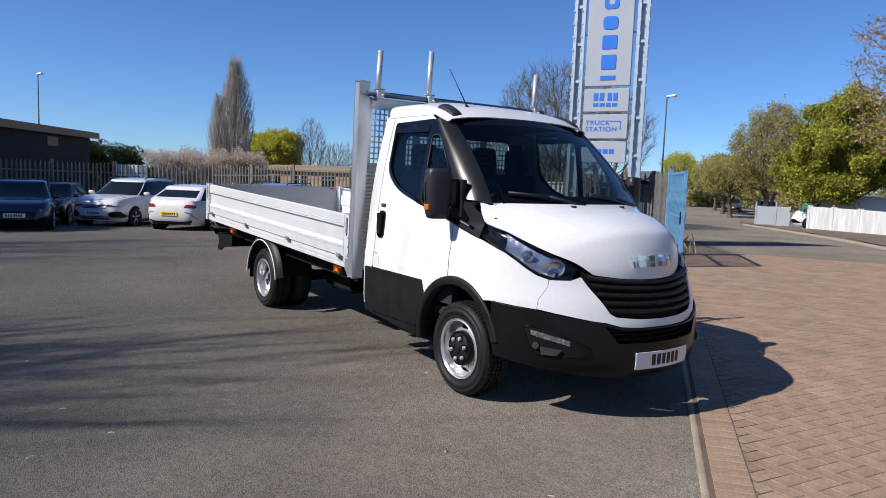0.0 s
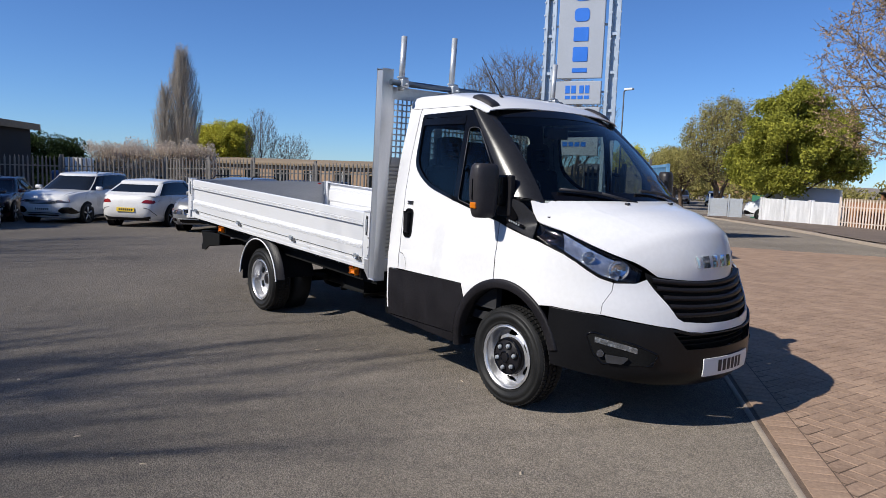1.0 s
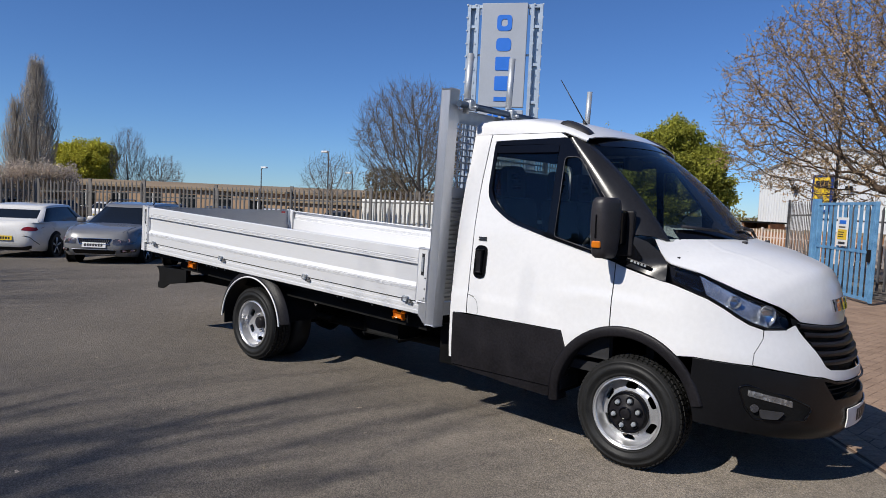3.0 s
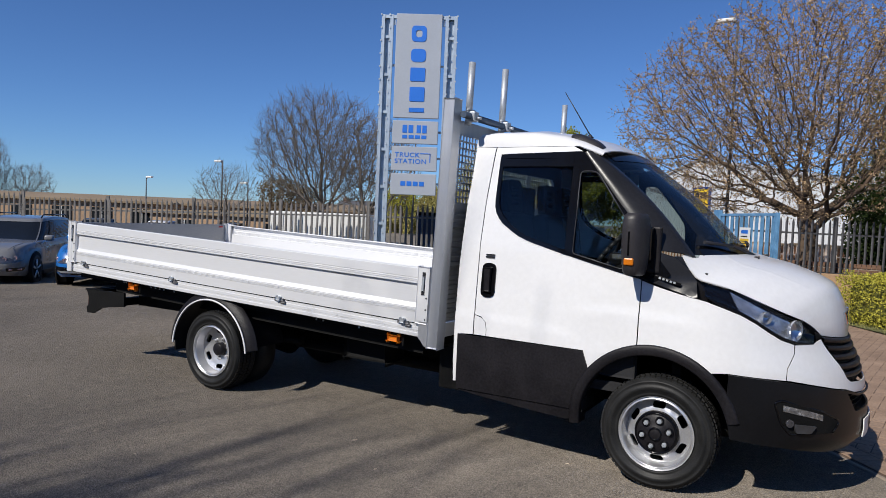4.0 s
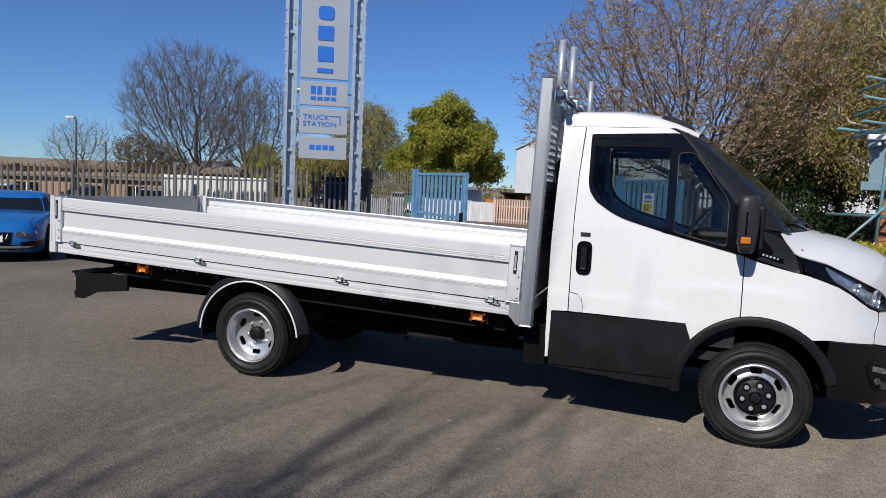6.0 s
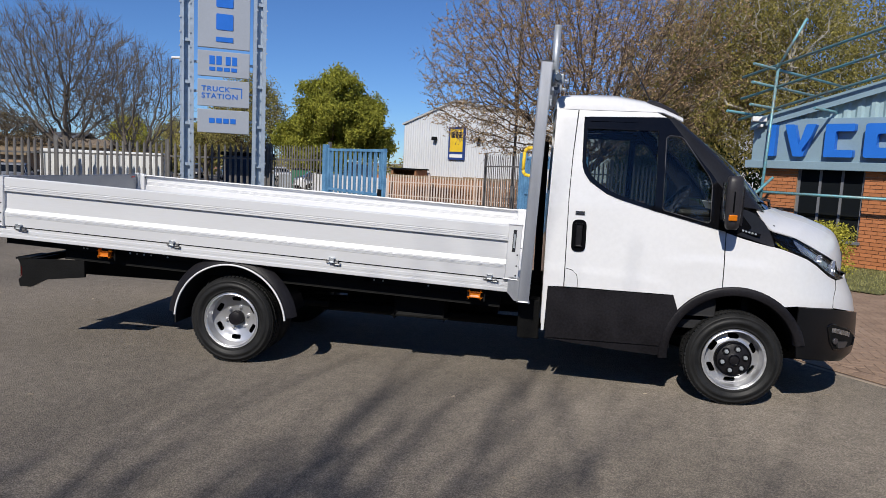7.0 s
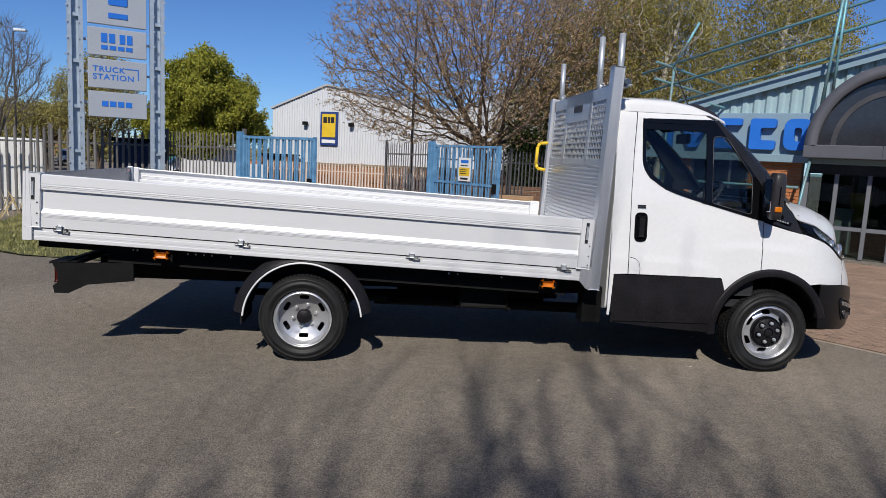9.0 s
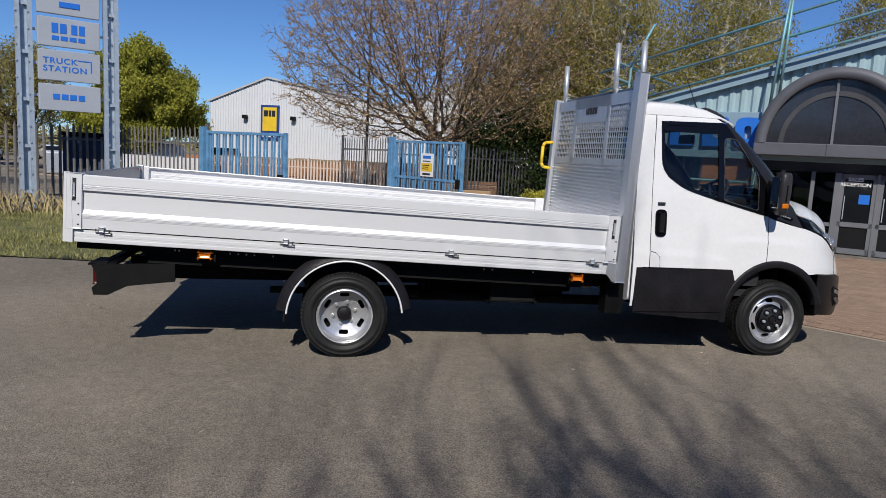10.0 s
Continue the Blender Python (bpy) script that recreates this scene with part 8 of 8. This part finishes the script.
            strip("belt_line", sg * 46, sg * 138, -0.03, 0.07, colour, 0.012)
        mz = dk(xf0 - 0.3) + 0.02
        bm = bmesh.new()
        box(bm, xf0 - 0.52, xf0 - 0.38, min(sg * hw * 0.95, sg * (hw + 0.15)), max(sg * hw * 0.95, sg * (hw + 0.15)), mz, mz + 0.13, bevel=0.04)
        part("mirror", bm, colour, car, smooth=True)
        for dx in (0.12, -0.62):
            boxes("door_handle", [(dx - 0.09, dx + 0.09, min(sg * hw * 0.985, sg * (hw + 0.012)), max(sg * hw * 0.985, sg * (hw + 0.012)), dk(0) - 0.14, dk(0) - 0.115)], colour, car, 0.004)
        boxes("sill", [(-length * 0.20, length * 0.20, min(sg * hw * 0.88, sg * hw * 0.985), max(sg * hw * 0.88, sg * hw * 0.985), 0.18, 0.27)], M["black_plastic"], car, 0.01)
        for wx in (-length * 0.295, length * 0.305):
            part("arch", lathe(bmesh.new(), [(0.0, 0.008), (0.375, 0.008), (0.395, -0.03)], (wx, sg * hw * 0.985, 0.335), 28, sg), M["chassis"], car)
            wh = part("wheel", lathe(bmesh.new(), [(0.21, 0.012), (0.23, 0.022), (0.295, 0.022), (0.33, 0.0), (0.33, -0.18)], (wx, sg * hw * 0.975, 0.33), 28, sg), M["rubber"], car, smooth=True)
            part("rim_back", lathe(bmesh.new(), [(0.0, 0.009), (0.215, 0.009)], (wx, sg * hw * 0.975, 0.33), 24, sg), M["chassis"], wh)
            for k in range(5):
                a = 2 * math.pi * k / 5 + 0.3
                bm = bmesh.new()
                tube(bm, (wx + 0.03 * math.cos(a), sg * (hw * 0.975 + 0.012), 0.33 + 0.03 * math.sin(a)), (wx + 0.215 * math.cos(a), sg * (hw * 0.975 + 0.014), 0.33 + 0.215 * math.sin(a)), 0.018, 0.030, 6)
                part("spoke", bm, M["rim_silver"], wh)
        if rails:
            bm = bmesh.new()
            yy = hw * 0.64
            pipe(bm, [(xr1 + 0.1, sg * yy, roof_z - 0.04), (xr1 + 0.25, sg * yy, roof_z + 0.03), (xf1 - 0.25, sg * yy, roof_z + 0.03), (xf1 - 0.1, sg * yy, roof_z - 0.04)], 0.016, 6)
            part("roof_rail", bm, M["gloss_black"], car)
    zf, zr = dk(hl), dk(-hl)

    def trim(nm, s, poly, m, off=0.006, lab="", r=0.02):
        return thick(part(nm, panel(fillet(poly, r), face(s, off), 0.06), m, car, lab, True), 0.012)

    def line(nm, pts, m, r, parent):
        part(nm, sweep(bmesh.new(), [face(1, 0.014)(hw * y, z) for y, z in pts], r, 6), m, parent, smooth=True)

    lamp_shape = {
        "bars": [(0.40, -0.155), (0.42, -0.085), (0.90, -0.035), (0.91, -0.085), (0.80, -0.15)],
        "frame": [(0.50, -0.165), (0.50, -0.085), (0.72, -0.045), (0.90, -0.02), (0.90, -0.13), (0.75, -0.175)],
        "slats": [(0.46, -0.20), (0.45, -0.10), (0.68, -0.035), (0.90, -0.02), (0.90, -0.17), (0.80, -0.205)],
        "oval": [(0.60, -0.16), (0.62, -0.08), (0.80, -0.02), (0.90, -0.01), (0.90, -0.14)],
    }[front]
    for sg in (-1, 1):
        lp = trim("headlamp", 1, [(sg * hw * y, zf + z) for y, z in lamp_shape], M["car_lamp_dark"], lab="clear headlamp")
        for y in (0.60, 0.80):
            ym = sum(q[0] for q in lamp_shape) / len(lamp_shape)
            zm = zf + sum(q[1] for q in lamp_shape) / len(lamp_shape)
            c = face(1, 0.016)(sg * hw * (ym + (y - 0.70) * 0.9), zm + (y - 0.70) * 0.12)
            part("bulb_bowl", lathe(bmesh.new(), [(0.0, -0.012), (0.018, -0.006), (0.034, 0.004), (0.040, 0.0)], (0, 0, 0), 16), M["car_lamp"], lp, smooth=True).matrix_basis = Matrix.Translation(c) @ Matrix.Rotation(math.pi / 2, 4, "Z")
        corner = {"bars": [(0.62, 0.36), (0.50, 0.44), (0.62, 0.55), (0.84, 0.56), (0.95, 0.40), (0.90, 0.35)], "frame": [(0.56, 0.30), (0.58, 0.44), (0.94, 0.46), (0.90, 0.32)], "slats": [(0.64, 0.335), (0.64, 0.40), (0.92, 0.41), (0.90, 0.34)], "oval": [(0.66, 0.30), (0.60, 0.40), (0.92, 0.50), (0.92, 0.32)]}[front]
        vent = trim("bumper_corner", 1, [(sg * hw * y, z) for y, z in corner], M["gloss_black"])
        if front == "bars":
            line("corner_trim", [(sg * 0.60, 0.545), (sg * 0.82, 0.552), (sg * 0.93, 0.41)], M["alu_post"], 0.008, vent)
        elif front == "frame":
            for z in (0.345, 0.38, 0.415):
                line("vent_bar", [(sg * 0.60, z), (sg * 0.90, z + 0.01)], M["grey_frame_dark"], 0.006, vent)
        elif front == "slats":
            line("fog_lamp", [(sg * 0.68, 0.37), (sg * 0.88, 0.375)], M["car_lamp"], 0.024, vent)
        trim("tail_lamp", -1, [(sg * hw * 0.48, zr - 0.17), (sg * hw * 0.54, zr - 0.10), (sg * hw * 0.86, zr - 0.02), (sg * hw * 0.90, zr - 0.10), (sg * hw * 0.80, zr - 0.19)], M["tail_red"], lab="dark red tail lamp")
    opening = {
        "bars": [(-0.48, -0.085), (0.48, -0.085), (0.42, -0.20), (-0.42, -0.20)],
        "frame": [(-0.44, -0.085), (0.44, -0.085), (0.45, -0.14), (0.35, -0.40), (-0.35, -0.40), (-0.45, -0.14)],
        "slats": [(-0.42, -0.085), (0.42, -0.085), (0.36, -0.21), (-0.36, -0.21)],
        "oval": [(-0.58, -0.16), (-0.50, -0.11), (0.50, -0.11), (0.58, -0.16), (0.48, -0.30), (-0.48, -0.30)],
    }[front]
    g = trim("grille", 1, [(hw * y, zf + z) for y, z in opening], M["gloss_black"], lab="dark grille in a chrome frame")
    ring = [(y, zf + z) for y, z in opening]
    if front == "bars":
        for z in (-0.10, -0.135, -0.17):
            line("grille_bar", [(-0.45, zf + z), (0.0, zf + z), (0.45, zf + z)], M["alu_post"], 0.008, g)
    else:
        line("grille_frame", ring + ring[:1], M["chrome"] if front != "oval" else M["grey_frame_dark"], 0.010, g)
        count = {"frame": 9, "slats": 15, "oval": 0}[front]
        for k in range(count):
            y = -0.36 + 0.72 * k / (count - 1)
            line("grille_slat", [(y, zf - 0.11), (y * 0.92, zf - (0.20 if front == "frame" else 0.19))], M["alu_post"] if front == "frame" else M["grey_frame_dark"], 0.006, g)
        if front == "frame":
            line("badge_oval", [(0.17 * math.cos(a), zf - 0.14 + 0.035 * math.sin(a)) for a in np.linspace(0, 2 * math.pi, 17)], M["chrome"], 0.009, g)
    low = trim("lower_grille", 1, [(-hw * 0.55, 0.38), (hw * 0.55, 0.38), (hw * 0.50, 0.29), (-hw * 0.50, 0.29)], M["gloss_black"])
    if front == "slats":
        line("grille_frame", [(-0.55, 0.39), (0.55, 0.39), (0.50, 0.285), (-0.50, 0.285), (-0.55, 0.39)], M["alu_post"], 0.009, low)
    for sd in (-1, 1):
        part("bonnet_seam", sweep(bmesh.new(), [Vector((xf0 + 0.02 + (hl - 0.10 - xf0) * k / 8, sd * hw * (0.80 - 0.12 * k / 8), dk(xf0 + (hl - 0.10 - xf0) * k / 8) + 0.024)) for k in range(9)], 0.004, 5), M["grey_frame_dark"], car)
    if chrome_lip:
        trim("lower_lip", 1, [(-hw * 0.80, 0.36), (hw * 0.80, 0.36), (hw * 0.70, 0.33), (-hw * 0.70, 0.33)], M["alu_post"], 0.02, r=0.005)
    trim("rear_diffuser", -1, [(-hw * 0.74, 0.38), (-hw * 0.5, 0.33), (hw * 0.5, 0.33), (hw * 0.74, 0.38), (hw * 0.7, 0.25), (-hw * 0.7, 0.25)], M["black_plastic"])
    if quarter > 10:
        pts = [(-0.86, 0.40), (-0.78, 0.50), (-0.70, 0.585), (-0.60, 0.61), (0.60, 0.61), (0.70, 0.585), (0.78, 0.50), (0.86, 0.40)]
        part("bumper_seam", sweep(bmesh.new(), [face(-1, 0.004)(hw * a, z) for a, z in pts], 0.009, 6), M["ink"], car)
    for s, mt, zz in ((1, "plate_white", 0.44), (-1, "plate_yellow", 0.50)):
        pl = trim("number_plate", s, [(-0.26, zz), (-0.26, zz + 0.11), (0.26, zz + 0.11), (0.26, zz)], M[mt], 0.014, r=0.005)
        for k in range(7):
            y = -0.21 + k * 0.06
            part("plate_bar", panel([(y, zz + 0.025), (y, zz + 0.085), (y + 0.042, zz + 0.085), (y + 0.042, zz + 0.025)], face(s, 0.022), 0.1), M["ink"], pl)
    return car


M["tail_red"] = mat("tail_lamp_red", (0.22, 0.01, 0.012), 0.2, vary=0.2, scale=20, coat=0.6)
M["car_lamp_dark"] = mat("car_headlamp_housing", (0.10, 0.10, 0.11), 0.12, 0.5, vary=0.5, scale=12, coat=0.8)
M["car_lamp"] = mat("car_headlamp", (0.55, 0.36, 0.38), 0.2, 0.6, vary=0.5, scale=12, coat=0.5)
SUV = [(-0.5, 0.98), (-0.45, 1.04), (-0.2, 1.05), (0.1, 1.02), (0.25, 1.0), (0.36, 0.97), (0.45, 0.92), (0.5, 0.84)]
HATCH = [(-0.5, 0.92), (-0.46, 0.97), (-0.2, 0.94), (0.1, 0.91), (0.26, 0.90), (0.38, 0.86), (0.46, 0.80), (0.5, 0.72)]
COUPE = [(-0.5, 0.92), (-0.42, 0.96), (-0.2, 0.92), (0.1, 0.89), (0.25, 0.88), (0.38, 0.83), (0.46, 0.77), (0.5, 0.69)]
parked_car("white sport utility car with dark glass", (-22.0, 1.0), -40, paint("car_white", (0.66, 0.66, 0.66)), 4.5, 1.84, 1.60, SUV, (0.27, 0.06, -0.40, -0.47), rails=True, chrome_lip=True)
parked_car("white three-door hatchback parked nose to the fence", (-19.0, 2.7), 136, paint("car_white_hatch", (0.70, 0.69, 0.67)), 4.46, 1.84, 1.41, HATCH, (0.27, 0.05, -0.30, -0.46), quarter=14)
parked_car("mid grey estate car with roof rails", (-15.9, 3.7), -46, paint("car_grey", (0.17, 0.172, 0.178)), 4.57, 1.77, 1.46, HATCH, (0.27, 0.05, -0.42, -0.48), rails=True, front="slats")
parked_car("bright blue coupe with chrome grille", (-13.7, 5.0), -48, paint("car_blue", (0.012, 0.13, 0.42)), 4.6, 1.85, 1.30, COUPE, (0.22, 0.02, -0.20, -0.38), chrome_lip=True, quarter=8, front="frame")
parked_car("dark blue hatchback facing the yard", (-20.3, -2.4), -8, paint("car_navy", (0.010, 0.015, 0.04)), 4.35, 1.82, 1.45, HATCH, (0.27, 0.05, -0.32, -0.46), front="oval")
parked_car("dark red hatchback behind other cars", (-23.4, -1.3), -20, paint("car_maroon", (0.035, 0.008, 0.008)), 4.2, 1.75, 1.42, HATCH, (0.27, 0.05, -0.32, -0.46))
VAN = [(-0.5, 1.05), (0.1, 1.08), (0.36, 1.06), (0.44, 1.0), (0.48, 0.92), (0.5, 0.84)]
parked_car("white panel van parked by the wall", (-14.3, 35.1), 207, paint("van_white", (0.72, 0.72, 0.72)), 4.9, 1.95, 1.95, VAN, (0.40, 0.18, -0.47, -0.485), closed=True)
for x, y, c in ((-33, 60, (0.5, 0.5, 0.5)), (-38, 62, (0.05, 0.05, 0.06)), (-30, 66, (0.6, 0.6, 0.6))):
    parked_car("far parked car down the road", (x, y), -60, paint("far_car", c), 4.3, 1.8, 1.45, HATCH, (0.27, 0.05, -0.32, -0.46))
for k, (u, tone) in enumerate(((2, (0.6, 0.6, 0.6)), (6, (0.03, 0.03, 0.035)), (10, (0.5, 0.5, 0.52)), (14, (0.02, 0.03, 0.07)), (18, (0.05, 0.05, 0.05)), (22, (0.6, 0.6, 0.6)), (26, (0.03, 0.03, 0.03)), (30, (0.25, 0.26, 0.28)))):
    parked_car("parked car in front of the long brick building", (-58 + 0.857 * u + 2.4, 16.4 + 0.515 * u - 4.0), 31 + (90 if k % 3 else -90), paint("depot_car", tone), 4.3, 1.8, 1.45, HATCH, (0.27, 0.05, -0.32, -0.46))
# box lorry behind the yard fence
lor = group("box_lorry", at(-38, 4.5), "white box lorry behind the fence", "lorry")
lor.rotation_euler = (0, 0, radians(-30))
boxes("box_body", [(0.6, 2.2, -0.6, 0.6, 0.9, 2.35)], M["plate_white"], lor, 0.03)
boxes("cab", [(2.3, 3.4, -0.6, 0.6, 0.5, 1.7)], paint("lorry_blue", (0.05, 0.1, 0.25)), lor, 0.15)
for wx in (1.2, 3.2):
    for sg in (-1, 1):
        part("wheel", lathe(bmesh.new(), [(0, 0.0), (0.3, 0.0), (0.45, -0.02), (0.45, -0.3)], (wx, sg * 0.62, 0.45), 20, sg), M["rubber"], lor)

# ---- pieces of the paving and the brick piers ----
me = bpy.data.meshes.new("paving_block")
me.from_pydata(bv, [], bf)
me.materials.append(M["brick_pave"])
rs = random.Random(14)
for x, y, a in NEAR_BLOCKS:
    ob = new("paving_block", me)
    ob.parent = paving
    ob.matrix_basis = Matrix.Translation(at(x, y, 0.0077 + rs.uniform(-0.0006, 0.0006))) @ pose(0, 0, 0, rs.gauss(0, 0.1), rs.gauss(0, 0.1), math.degrees(a) + rs.gauss(0, 0.5))
for x, z, k in SALES_BRICKS:
    ob = new("brick", BR)
    ob.parent = sales
    ob.location, ob.scale = (x, 0.05, z), (k, 1, 1)
# small pale stones and dead leaves on the asphalt
M["litter"] = mat("litter_bits", (0.30, 0.25, 0.19), 0.9, vary=0.4, scale=8, rand=0.5)
rs = random.Random(23)
verts, faces = [], []
for k in range(170):
    x, y = rs.uniform(-14, 5), rs.uniform(-7.5, 2.5)
    if (Vector((x, y)) - K0).dot(KN) > -0.1:
        continue
    l, w, h, a = rs.uniform(0.008, 0.028), rs.uniform(0.006, 0.014), rs.uniform(0.003, 0.010), rs.uniform(0, 6.28)
    o, z = len(verts), fall(x, y)
    for p, q, r in ((-l, -w * 0.4, 0), (l, -w, 0), (l * 0.8, w, 0), (-l, w * 0.7, 0), (0, 0, h)):
        verts.append((x + math.cos(a) * p - math.sin(a) * q, y + math.sin(a) * p + math.cos(a) * q, z + 0.001 + r))
    faces += [(o, o + 1, o + 4), (o + 1, o + 2, o + 4), (o + 2, o + 3, o + 4), (o + 3, o, o + 4)]
tagged(raw("litter", verts, faces, M["litter"]), "scattered small stones and dead leaves", "litter", kind="stuff")
